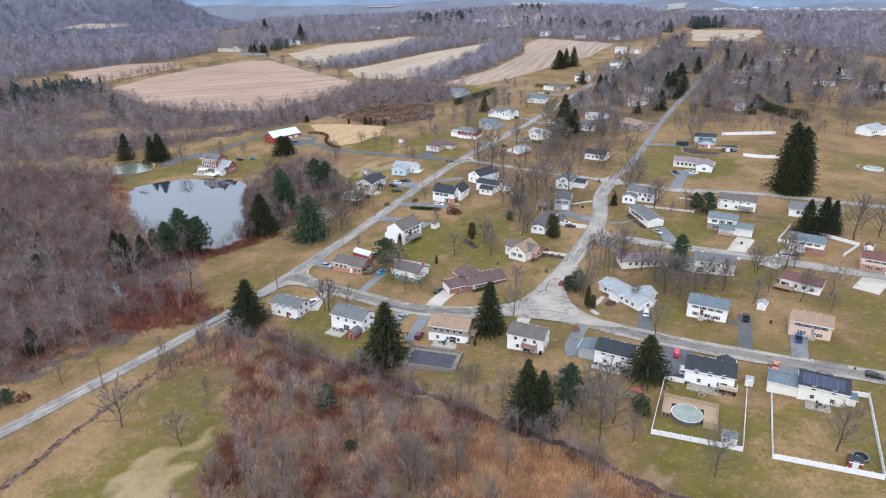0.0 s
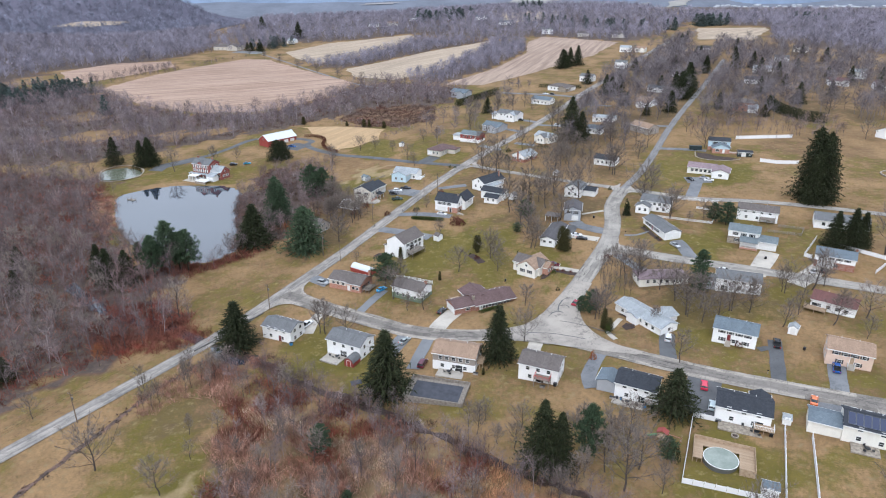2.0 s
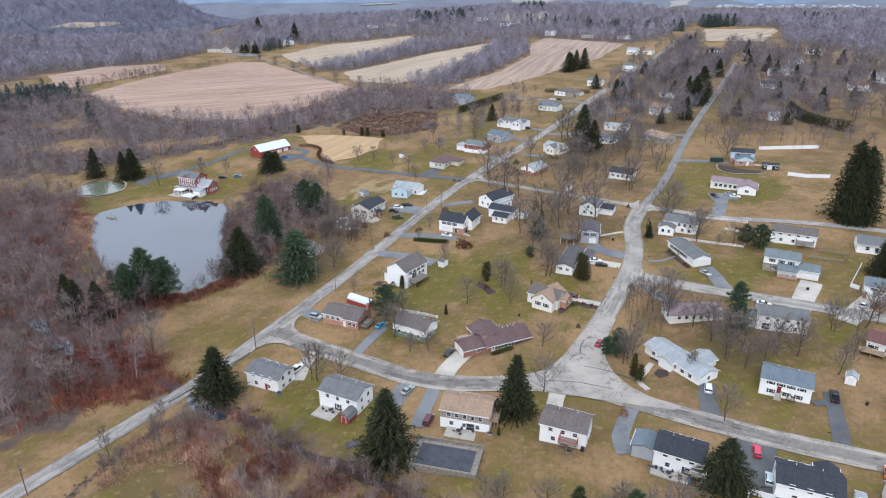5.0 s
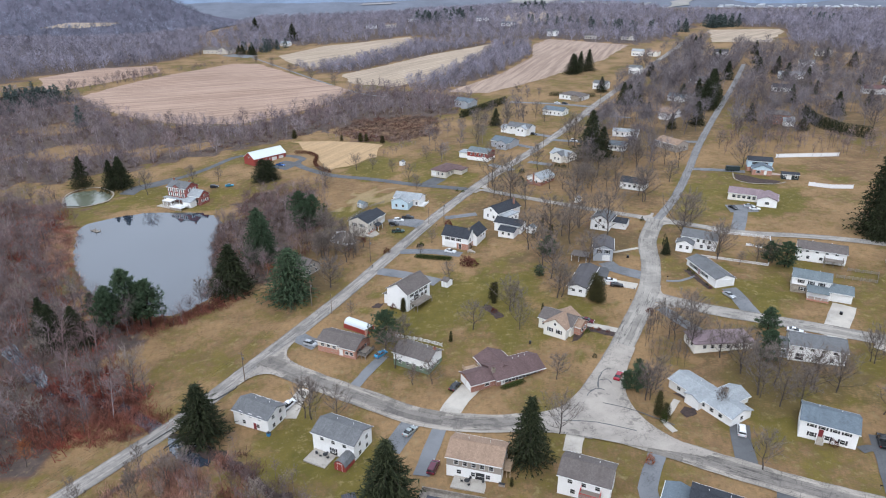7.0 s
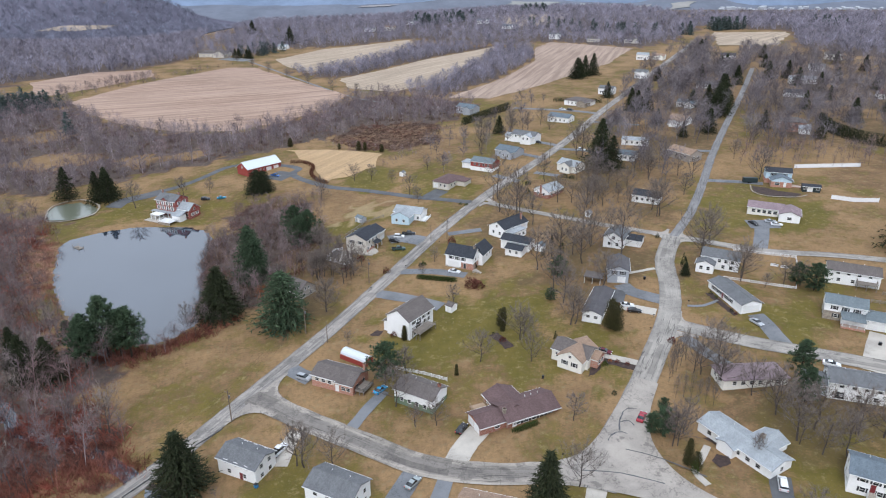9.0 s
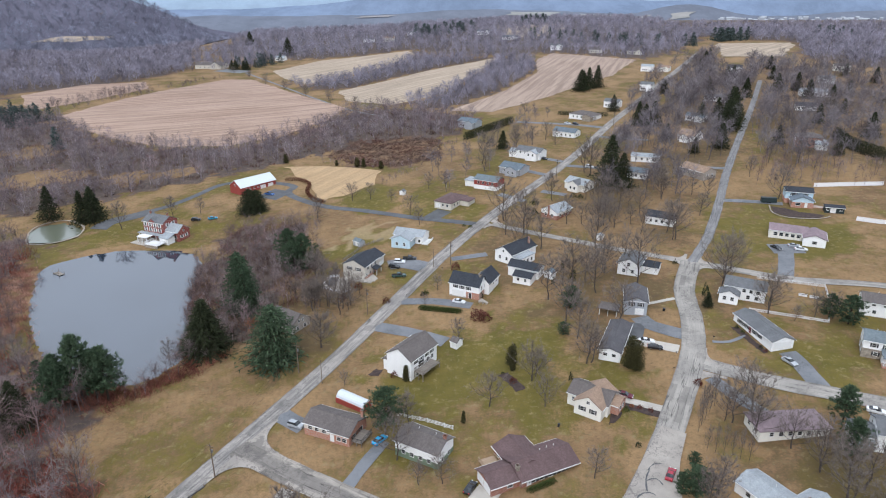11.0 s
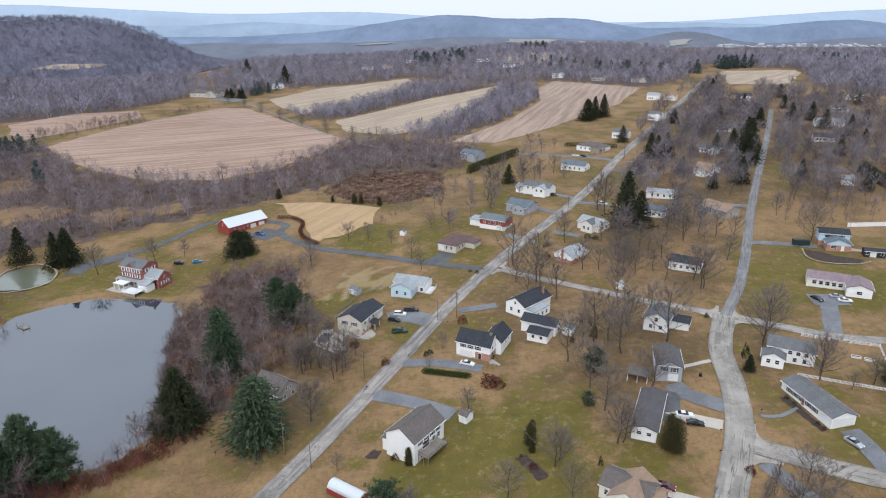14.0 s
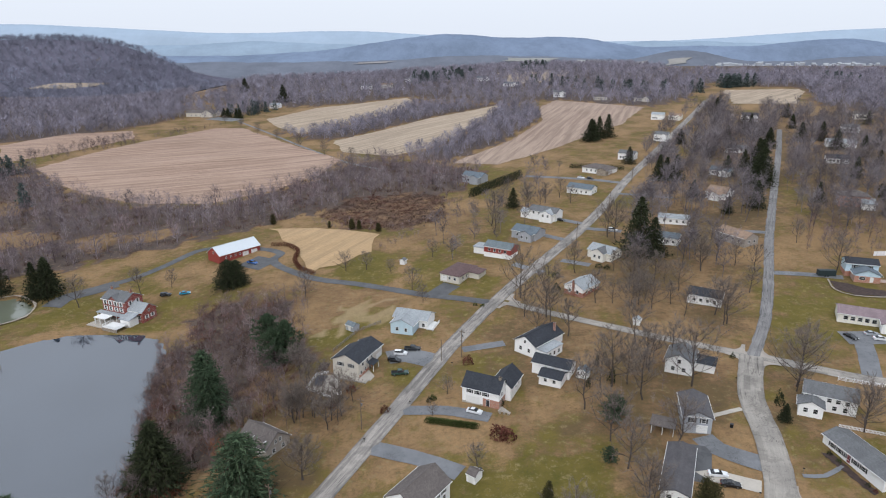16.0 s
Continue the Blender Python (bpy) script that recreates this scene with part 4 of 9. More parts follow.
def door(house, side, u, L, W, z=0.0, mat="door_red", w=1.0, at=(0, 0)):
    m = pose(at[0], at[1], 0) @ wall_pose(side, u, z, L, W)
    ob = part("door", boxes((-w / 2, -0.06, 0, w / 2, 0.02, 2.05)), M[mat], house, at=m)
    part("door_frame", boxes((-w / 2 - 0.1, -0.08, 0, -w / 2, 0.02, 2.15), (w / 2, -0.08, 0, w / 2 + 0.1, 0.02, 2.15), (-w / 2, -0.08, 2.05, w / 2, 0.02, 2.15)), M["trim"], ob)


def garage_door(house, side, u, L, W, z=0.0, w=2.6, at=(0, 0)):
    m = pose(at[0], at[1], 0) @ wall_pose(side, u, z, L, W)
    ob = part("garage_door", boxes(*[(-w / 2, -0.05, 0.01 + i * 0.53, w / 2, 0.02, 0.5 + i * 0.53) for i in range(4)]), M["trim"], house, "white panelled garage door", at=m)
    part("door_frame", boxes((-w / 2 - 0.12, -0.07, 0, -w / 2, 0.02, 2.3), (w / 2, -0.07, 0, w / 2 + 0.12, 0.02, 2.3), (-w / 2, -0.07, 2.15, w / 2, 0.02, 2.3)), M["trim"], ob)


def sliding_door(house, side, u, L, W, z=0.0, w=2.2, at=(0, 0)):
    window(house, pose(at[0], at[1], 0) @ wall_pose(side, u, z, L, W), w, 2.05)


def chimney(house, x, y, z0, z1, mat="brick", s=0.7):
    ob = part("chimney", boxes((x - s / 2, y - s / 2, z0, x + s / 2, y + s / 2, z1), (x - s / 2 - 0.08, y - s / 2 - 0.08, z1 - 0.2, x + s / 2 + 0.08, y + s / 2 + 0.08, z1)), M[mat], house)
    part("flue", boxes((x - 0.15, y - 0.15, z1, x + 0.15, y + 0.15, z1 + 0.25)), M["mud"], ob)


def vents(house, L, W, h, pitch, n=2):
    for i in range(n):
        x, y = L * (0.3 + 0.4 * i), W * 0.72
        z = h + pitch * (W - y)
        bm = bmesh.new()
        cylinder(bm, x, y, z, z + 0.65, 0.07, n=8)
        part("vent_pipe", bm, M["trim"], house)


def deck(house, x0, y0, L, W, z, mat="wood", rail=True, roof=None, rail_mat=None):
    """A raised deck with posts and a railing; boards run across."""
    n = max(4, int(L / 0.3))
    ob = part("deck", boxes((x0, y0, z - 0.26, x0 + L, y0 + W, z - 0.06)), M[mat], house)
    for i in range(n):
        part("board", shared(("board", round(L / n, 2), W, mat), lambda: to_mesh("board", boxes((0, 0, -0.06, L / n - 0.03, W, 0)), M[mat])), None, ob, at=pose(x0 + L * i / n, y0, z))
    for px in (x0 + 0.1, x0 + L / 2, x0 + L - 0.1):
        for py in (y0 + 0.1, y0 + W - 0.1):
            part("post", boxes((px - 0.07, py - 0.07, -1.2, px + 0.07, py + 0.07, z - 0.06)), M[mat], ob)
    if rail:
        rm = M[rail_mat or mat]
        bars = [(x0, y0, z + 0.9, x0 + L, y0 + 0.08, z + 1.0), (x0, y0, z + 0.9, x0 + 0.08, y0 + W, z + 1.0), (x0 + L - 0.08, y0, z + 0.9, x0 + L, y0 + W, z + 1.0)]
        k = int(L / 0.35)
        bars += [(x0 + L * i / k - 0.03, y0 + 0.02, z, x0 + L * i / k + 0.03, y0 + 0.07, z + 0.92) for i in range(k + 1)]
        k = int(W / 0.35)
        for xx in (x0 + 0.02, x0 + L - 0.07):
            bars += [(xx, y0 + W * i / k - 0.03, z, xx + 0.05, y0 + W * i / k + 0.03, z + 0.92) for i in range(k + 1)]
        part("railing", boxes(*bars), rm, ob)
    return ob


def steps(house, x, y, w, z, n=5):
    part("steps", boxes(*[(x - w / 2, y - 0.3 * (n - i), -0.4, x + w / 2, y - 0.3 * (n - i) + 0.32, z * (i + 1) / n) for i in range(n)]), M["concrete"], house)
    for s in (-1, 1):
        part("stair_rail", boxes((x + s * w / 2 - 0.04, y - 0.3 * n, 0.3, x + s * w / 2 + 0.04, y, 0.38 + z), (x + s * w / 2 - 0.04, y - 0.3 * n, -0.3, x + s * w / 2 + 0.04, y - 0.3 * n + 0.08, 0.8)), M["trim"], house)


def house_at(label, x, y, turn, group="houses", name="house", z=None, category="house", L=12.0, W=8.0):
    """The Empty of a house at its front left corner; its height is that of the ground under its middle."""
    c, s = math.cos(radians(turn)), math.sin(radians(turn))
    mx, my = x + c * L / 2 - s * W / 2, y + s * L / 2 + c * W / 2
    return thing(name, x, y, turn, label, category, group, height(mx, my) if z is None else z)


def plain_house(label, x, y, turn, L, W, h, wall, roof, **k):
    """A rectangular house with its usual openings."""
    hs = house_at(label, x, y, turn, L=L, W=W)
    pitch = k.get("pitch", 0.42)
    zr = block(hs, 0, 0, L, W, h, wall, roof, pitch, k.get("kind", "gable"), k.get("ridge", "x"), k.get("lower"), k.get("cut"))
    sh = k.get("shutters")
    two = h > 4.2
    zs = ((0.75, 3.35) if two else (0.95,))
    for i, z in enumerate(zs):
        nf = k.get("front", (3, 4))[min(i, 1)] if two else k.get("front", (4, 4))[0]
        openings(hs, "f", L, W, nf, z, shutters=sh, h=1.1)
        openings(hs, "r", L, W, 2, z, h=1.1)
        openings(hs, "l", L, W, 2, z, h=1.1)
        openings(hs, "b", L, W, 3, z, h=1.1)
    if "door" in k:
        door(hs, "f", k["door"] * L, L, W, k.get("door_z", 0.0), k.get("door_mat", "door_red"))
    if "slider" in k:
        sliding_door(hs, "f", k["slider"] * L, L, W)
    for u in k.get("garage", ()):
        garage_door(hs, "f", u * L, L, W)
    if "chimney" in k:
        cx = k["chimney"] * L
        chimney(hs, cx, W * 0.6, 0, zr + 0.9, k.get("chimney_mat", "brick"))
    if k.get("kind", "gable") == "gable" and k.get("ridge", "x") == "x":
        vents(hs, L, W, h, pitch)
    return hs

# ---- houses along the crescent, the side of the creek ----
hs = plain_house("white two-storey house with a sagging grey shingle roof", -63.2, 210.2, -25, 11.6, 7.4, 4.3, "white", "roof_grey", front=(2, 3), door=0.62)
hs = plain_house("white bi-level house with grey roof and rear patio", -39.5, 198.2, -26, 12.4, 8.0, 5.0, "white", "roof_grey", front=(1, 3), slider=0.5, shutters=None)
part("patio", boxes((0.5, -5.0, -0.3, 7.0, -0.05, 0.12)), M["concrete"], hs, "pale concrete patio slab")
hs = plain_house("taupe and white house with a tan shingle roof", -5.9, 186.6, -16, 13.0, 8.4, 5.2, "taupe", "roof_tan", lower="white", cut=2.7, front=(3, 5), slider=0.62)
deck(hs, 13.05, 2.0, 1.8, 4.0, 2.6)
part("patio", boxes((2.0, -4.0, -0.3, 10.0, -0.05, 0.1)), M["concrete"], hs, "concrete back patio")
hs = plain_house("white bi-level house with brown roof and red-railed porch", 18.9, 179.2, -23, 11.4, 8.0, 5.0, "white", "roof_brown", front=(2, 3), slider=0.55)
deck(hs, 5.2, -2.6, 4.4, 2.55, 2.7, "wood_grey", rail_mat="red")
hs = plain_house("white house with charcoal roof and a cluttered patio", 43.8, 168.3, -27, 10.8, 7.8, 4.5, "white", "roof_dark", front=(2, 3), slider=0.7)
block(hs, -5.2, 1.6, 5.2, 6.2, 2.7, "greysiding", "roof_slate", 0.3, ridge="y")
deck(hs, 8.4, -2.5, 3.4, 2.45, 2.6, "wood_grey", rail_mat="trim")
part("patio", boxes((0.0, -3.2, -0.3, 8.3, -0.05, 0.1)), M["concrete"], hs)
hs = plain_house("long white house with charcoal roof above a pool yard", 66.4, 156.5, -23, 12.8, 8.2, 4.3, "white", "roof_dark", front=(2, 3), slider=0.78)
block(hs, 8.0, 5.5, 4.4, 4.4, 4.2, "white", "roof_dark", 0.5, ridge="y")
deck(hs, 9.0, -2.4, 4.6, 2.35, 1.6, "wood", rail_mat="trim")
part("patio", boxes((1.0, -3.6, -0.3, 13.4, -0.05, 0.08)), M["stone"], hs, "grey flagstone patio")
hs = plain_house("cream house with solar panels on a charcoal roof", 93.0, 147.1, -26, 11.6, 8.2, 4.3, "cream", "roof_dark", front=(2, 2))
block(hs, -7.2, 0.6, 7.2, 6.4, 2.8, "cream", "roof_slate", 0.34)
block(hs, 11.8, 1.5, 1.8, 3.0, 2.4, "cream", "roof_slate", 0.2)
for i in range(6):  # panels lie on the slope towards the creek
    a = math.degrees(math.atan(0.42))
    p = part("solar_panel", boxes((0, 0, 0, 1.55, 3.5, 0.05)), M["panel"], hs, "dark blue solar panel", at=pose(0.7 + 1.62 * i, 0.2, 4.3 + 0.42 * 0.2 + 0.3, a, 0, 0))
    part("panel_frame", boxes((0, 0, 0.05, 1.55, 0.05, 0.07), (0, 3.45, 0.05, 1.55, 3.5, 0.07), (0, 0.05, 0.05, 0.05, 3.45, 0.07), (1.5, 0.05, 0.05, 1.55, 3.45, 0.07)), M["metal"], p)
part("patio", boxes((2.0, -4.0, -0.3, 8.0, -0.05, 0.08)), M["stone"], hs)

# ---- inner side of the crescent and the bend ----
hs = plain_house("white bi-level house with slate-blue roof and front steps", 79.8, 194.6, -28, 12.2, 8.2, 4.7, "white", "roof_slate", front=(3, 4), shutters="shutter", door=0.38, door_z=1.2)
steps(hs, 0.38 * 12.2, -0.02, 1.6, 1.2)
deck(hs, 0.5, 8.25, 11.0, 2.4, 2.4, "trim")
hs = plain_house("pale pink bi-level house with a tan roof", 106.5, 180.1, -26, 11.4, 8.2, 4.8, "pink", "roof_tan", front=(2, 4), shutters="shutter", door=0.56, door_z=1.2, door_mat="wood")
steps(hs, 0.56 * 11.4, -0.02, 1.7, 1.2)
hs = house_at("sprawling brown brick ranch with mauve-brown gable roofs", 8.1, 221.7, 25, L=14, W=10, z=height(6, 224) - 0.2)
block(hs, 0, -0.8, 15.5, 8.8, 2.6, "brick", "roof_mauve", 0.4, over=0.7)
block(hs, 0.2, 2.6, 8.4, 10.0, 2.55, "brick", "roof_mauve", 0.42, ridge="y", over=0.6)
block(hs, -7.6, 0.0, 7.6, 7.0, 2.45, "brick", "roof_mauve", 0.4, over=0.5)
openings(hs, "f", 15.5, 8.8, 5, 0.9, 1.3, 1.1, shutters="shutter", at=(0, -0.8), lo=0.12), openings(hs, "f", 7.6, 7.0, 1, 0.9, 1.4, 1.0, at=(-7.6, 0), lo=0.4)
openings(hs, "r", 15.5, 8.8, 2, 0.9, at=(0, -0.8)), openings(hs, "l", 8.4, 10.0, 2, 0.9, at=(0.2, 2.6), hi=0.5)
door(hs, "f", 2.0, 15.5, 8.8, 0.0, "trim", at=(0, -0.8))
garage_door(hs, "l", 1.9, 7.6, 7.0, 0, 2.7, at=(-7.6, 0)), garage_door(hs, "l", 5.1, 7.6, 7.0, 0, 2.7, at=(-7.6, 0))
chimney(hs, 0.2, 1.6, 0, 5.0, "stone", 0.8)
for px, py in ((8.6, 5.2), (10.6, 5.3), (12.6, 5.2)):
    bm = bmesh.new()
    cylinder(bm, px, py, 3.6, 4.35, 0.1, n=8)
    part("vent_pipe", bm, M["trim"], hs)
deck(hs, -4.6, 8.4, 4.2, 3.4, 0.5, "wood")
hs = house_at("tan ranch house with brick front and grey-brown roof", -46.4, 244.1, -24, L=13.9, W=8.0)
block(hs, 0, 0, 8.0, 8.0, 3.4, "beige", "roof_brown", 0.4, lower="brick_pink", cut=1.5)
block(hs, 8.0, -0.4, 6.0, 8.8, 3.2, "brick_pink", "roof_brown", 0.4)
openings(hs, "f", 8.0, 8.0, 3, 1.7, 1.2, 1.0)
openings(hs, "f", 6.0, 8.8, 2, 1.0, 1.2, 1.1, at=(8.0, -0.4), lo=0.35)
door(hs, "f", 8.9, 14, 8, 0.2, "trim", at=(0, -0.4))
openings(hs, "r", 6.0, 8.8, 2, 1.0, at=(8.0, -0.4))
deck(hs, 14.1, 0.5, 3.0, 5.5, 1.4, "wood_grey", rail_mat="shutter")
chimney(hs, 13.4, 7.6, 0, 6.0, "brick_pink")
hs = plain_house("white ranch house with green basement wall and brown roof", -21.7, 234.5, -30, 12.3, 7.8, 4.2, "white", "roof_brown", lower="sage", cut=1.7, front=(4, 4), chimney=0.95)
hs = house_at("tall white house with grey-brown roof and rear deck", -26.4, 270.0, -35, L=9.2, W=13.0)
block(hs, 0, 0, 9.0, 13.0, 6.2, "white", "roof_brown", 0.62, ridge="y")
openings(hs, "r", 9.0, 13.0, 4, 4.4, 0.9, 1.2, shutters="shutter"), openings(hs, "r", 9.0, 13.0, 2, 2.5, lo=0.55), openings(hs, "l", 9.0, 13.0, 3, 4.2), openings(hs, "r", 9.0, 13.0, 3, 0.3, 1.0, 1.0)
sliding_door(hs, "r", 5.0, 9.0, 13.0, 2.35, 2.6)
ob = deck(hs, 9.05, 1.5, 3.2, 8.5, 2.3, "wood_grey")
block(hs, -2.2, 1.0, 2.2, 11.0, 3.0, "white", "roof_brown", 0.3, ridge="y")
hs = house_at("cream house with crossing tan-brown gables", 24.2, 251.2, -36, L=11, W=11)
block(hs, 0, 0, 11.5, 7.6, 3.3, "cream", "roof_brown", 0.5)
block(hs, 3.2, -2.6, 7.6, 10.6, 3.3, "cream", "roof_tan", 0.62, ridge="y")
block(hs, 9.0, 2.0, 4.6, 5.0, 2.9, "brick_pink", "roof_tan", 0.5)
openings(hs, "f", 7.6, 10.6, 2, 1.0, shutters="shutter", at=(3.2, -2.6)), openings(hs, "f", 11.5, 7.6, 1, 1.0, lo=0.02, hi=0.3)
openings(hs, "r", 4.6, 5.0, 2, 1.0, at=(9.0, 2.0)), openings(hs, "f", 7.6, 10.6, 1, 3.5, 0.8, 0.8, at=(3.2, -2.6))
hs = house_at("pale-roofed cross-shaped white ranch house", 55.6, 217.0, -61, L=15, W=8)
block(hs, 0, 0, 20.5, 7.2, 2.6, "white", "roof_pale", 0.34)
block(hs, 10.0, 6.0, 6.0, 6.0, 2.6, "white", "roof_pale", 0.4, ridge="y")
block(hs, 7.0, -1.6, 4.4, 4.4, 2.5, "white", "roof_pale", 0.34, ridge="y")
openings(hs, "f", 20.5, 7.2, 6, 0.8, 1.1, 1.0), openings(hs, "r", 20.5, 7.2, 1, 1.0, 1.0, 1.1), openings(hs, "l", 20.5, 7.2, 2, 1.0)
chimney(hs, 13.0, 6.4, 2.4, 5.0, "stone", 0.8), vents(hs, 20.5, 7.2, 2.6, 0.34)
hs = plain_house("long low white ranch with dusty mauve roof", 67.8, 232.4, 4, 18.0, 7.4, 2.6, "cream", "roof_pink", kind="hip", front=(6, 6), pitch=0.36)
hs = plain_house("white house with grey roof among bare trees", 93.0, 227.4, -19, 14.5, 8.2, 4.6, "white", "roof_grey", front=(3, 4), slider=0.2)
block(hs, -5.0, 0.8, 5.0, 6.6, 2.8, "greysiding", "roof_grey", 0.36)
hs = plain_house("white ranch with red-brown roof and timber deck", 118.8, 213.0, -38, 13.0, 8.0, 3.2, "white", "roof_maroon", front=(4, 4), slider=0.12)
deck(hs, -1.5, -3.0, 6.5, 2.95, 0.9, "wood")
hs = plain_house("split-level house with red brick and slate roof", 135.1, 243.0, -30, 13.0, 8.0, 4.6, "white", "roof_slate", lower="brick", cut=2.4, front=(1, 4), shutters="shutter", garage=(0.18, 0.38), chimney=0.98)
hs = plain_house("pink brick house with a maroon roof", 153.4, 224.1, -30, 12.0, 8.0, 4.6, "pink", "roof_maroon", lower="brick_pink", front=(3, 4), shutters="shutter", garage=(0.8,))
hs = plain_house("two-storey white house with slate-grey roof and double garage", 111.9, 266.1, -27, 11.5, 7.6, 5.2, "white", "roof_green", lower="stone", cut=2.6, front=(2, 3), shutters="shutter")
block(hs, 5.0, -2.4, 6.5, 2.4, 2.6, "white", "roof_green", 0.28, "lean")
block(hs, 11.5, -2.2, 6.6, 7.4, 2.9, "white", "roof_green", 0.36)
garage_door(hs, "f", 1.9, 6.6, 7.4, 0, 2.6, at=(11.5, -2.2)), garage_door(hs, "f", 4.8, 6.6, 7.4, 0, 2.6, at=(11.5, -2.2))
for i in range(4):
    part("porch_post", boxes((5.2 + 2.0 * i, -4.4, -0.5, 5.36 + 2.0 * i, -4.24, 2.45)), M["trim"], hs)
part("porch_floor", boxes((5.0, -4.5, -0.5, 11.5, -2.42, 0.15)), M["brick_pink"], hs)
bm = bmesh.new()
prism(bm, [(-4.7, 2.45), (-2.3, 2.75), (-2.3, 2.9), (-4.7, 2.6)], 4.8, 11.4, 0)
part("porch_roof", bm, M["roof_green"], hs)
hs = plain_house("white raised ranch with grey-brown roof", 124.7, 288.8, -25, 16.0, 8.0, 4.4, "white", "roof_brown", front=(3, 4))
deck(hs, 9.0, -3.0, 6.0, 2.95, 2.0, "wood_grey")
hs = house_at("long narrow white ranch with grey roof and gable garage", 84.4, 289.0, -79, L=19, W=7)
block(hs, 0, 0, 19.0, 7.2, 2.7, "white", "roof_grey", 0.36)
openings(hs, "f", 19, 7.2, 5, 0.8, 1.2, 1.1, shutters="shutter", hi=0.75), garage_door(hs, "r", 2.0, 19, 7.2), garage_door(hs, "r", 5.0, 19, 7.2)
door(hs, "f", 8.6, 19, 7.2, 0.1)
hs = house_at("white house with dormers half hidden by bare trees", 84.0, 301.0, -28, L=13, W=9)
block(hs, 0, 0, 6.0, 5.0, 3.0, "white", "roof_grey", 0.45, ridge="y")
block(hs, 1.0, 4.5, 13.0, 8.0, 4.6, "white", "roof_grey", 0.45)
openings(hs, "f", 6.0, 5.0, 2, 1.0), openings(hs, "f", 13.0, 8.0, 3, 3.0, at=(1.0, 4.5), lo=0.4), openings(hs, "f", 13.0, 8.0, 2, 0.8, at=(1.0, 4.5), lo=0.5)
hs = house_at("white house with grey roof near the bend", 56.0, 326.6, -28, L=11, W=9)
block(hs, 0, 0, 8.0, 10.0, 4.2, "white", "roof_grey", 0.5, ridge="y")
block(hs, 8.0, 4.0, 6.0, 6.0, 3.0, "white", "roof_dark", 0.4)
openings(hs, "f", 8.0, 10.0, 2, 0.8), openings(hs, "f", 8.0, 10.0, 1, 3.4)
hs = house_at("grey-sided raised house with end garage", 50.9, 296.0, -13, L=7, W=12)
block(hs, 0, 0, 7.2, 12.0, 4.6, "greysiding", "roof_ash", 0.42, ridge="y")
part("gable_trim", boxes((-0.1, -0.05, 4.5, 7.3, 0.01, 4.75)), M["trim"], hs)
openings(hs, "f", 7.2, 12.0, 2, 3.0, shutters="shutter"), garage_door(hs, "f", 4.8, 7.2, 12.0), openings(hs, "r", 7.2, 12, 4, 3.0)
hs = house_at("long low house with dark grey roof", 37.0, 271.0, -24, L=6.0, W=22)
block(hs, 0, 0, 6.2, 20.0, 2.6, "white", "roof_ash", 0.3, ridge="y")
openings(hs, "f", 6.2, 20, 2, 0.9, 1.1, 0.9), openings(hs, "r", 6.2, 20, 5, 0.9)
hs = house_at("open carport with brown roof", 42.5, 296.5, -24, name="carport", L=6, W=5, category="carport")
for px in (0.2, 3.0, 5.8):
    for py in (0.2, 4.8):
        part("post", boxes((px - 0.08, py - 0.08, -0.6, px + 0.08, py + 0.08, 2.4)), M["trim"], hs)
part("roof", boxes((-0.3, -0.3, 2.4, 6.3, 5.3, 2.6)), M["roof_brown"], hs)

# ---- along the main road ----
hs = house_at("white house with charcoal roof, brick base and garage", -7.2, 316.5, -26, L=11, W=8)
block(hs, 0, 0, 11.6, 7.4, 5.0, "white", "roof_dark", 0.78)
block(hs, 7.0, 5.0, 6.4, 9.5, 4.8, "white", "roof_dark", 0.85, ridge="y")
part("brick_facing", boxes((6.6, -0.06, -0.5, 11.66, 0.02, 2.4), (11.58, 0.02, -0.5, 11.66, 5.0, 2.4)), M["brick_pink"], hs, "pinkish brick facing below white siding")
part("foundation", boxes((-0.03, -0.03, -1.2, 6.6, 0.05, 0.25)), M["concrete"], hs)
garage_door(hs, "f", 3.4, 11.6, 7.4, 0, 4.2)
for px in (12.3, 13.6, 14.9):
    part("planter", boxes((px, -1.9, -0.4, px + 0.6, -1.3, 0.5)), M["stone"], hs)
openings(hs, "f", 11.6, 7.4, 3, 3.2, shutters="shutter", hi=0.75), openings(hs, "r", 11.6, 7.4, 2, 3.2), openings(hs, "r", 6.4, 9.0, 2, 3.0, at=(7, 5), lo=0.35)
chimney(hs, 10.6, 3.4, 0, 8.4, "stone", 0.8), door(hs, "f", 8.2, 11.6, 7.4, 0.1, "shutter", at=(0, -0.07))
part("patio", boxes((11.7, -1.0, -0.4, 15.5, 8.0, 0.1)), M["concrete"], hs)
hs = house_at("white cottage with charcoal roof and flat-roofed addition", 11.5, 345.3, -45, L=8.4, W=16)
block(hs, 0, 0, 8.6, 15.5, 3.8, "white", "roof_dark", 0.55, ridge="y")
block(hs, 8.6, 0.4, 4.2, 9.0, 3.0, "white", "roof_pale", 0.02, "flat", over=0.2)
openings(hs, "f", 8.6, 15.5, 2, 0.9), openings(hs, "f", 8.6, 15.5, 1, 3.8, 0.8, 1.0), openings(hs, "r", 4.2, 9.0, 3, 0.9, at=(8.6, 0.4)), openings(hs, "f", 4.2, 9.0, 1, 0.9, at=(8.6, 0.4))
chimney(hs, 6.8, 13.0, 0, 7.8)
hs = house_at("long white garage barn with charcoal roof", 15.4, 330.7, -29, name="garage", L=12, W=6, category="garage")
block(hs, 0, 0, 12.2, 6.2, 3.6, "white", "roof_dark", 0.5)
block(hs, 4.4, -5.6, 7.0, 5.4, 2.5, "white", "roof_dark", 0.42)
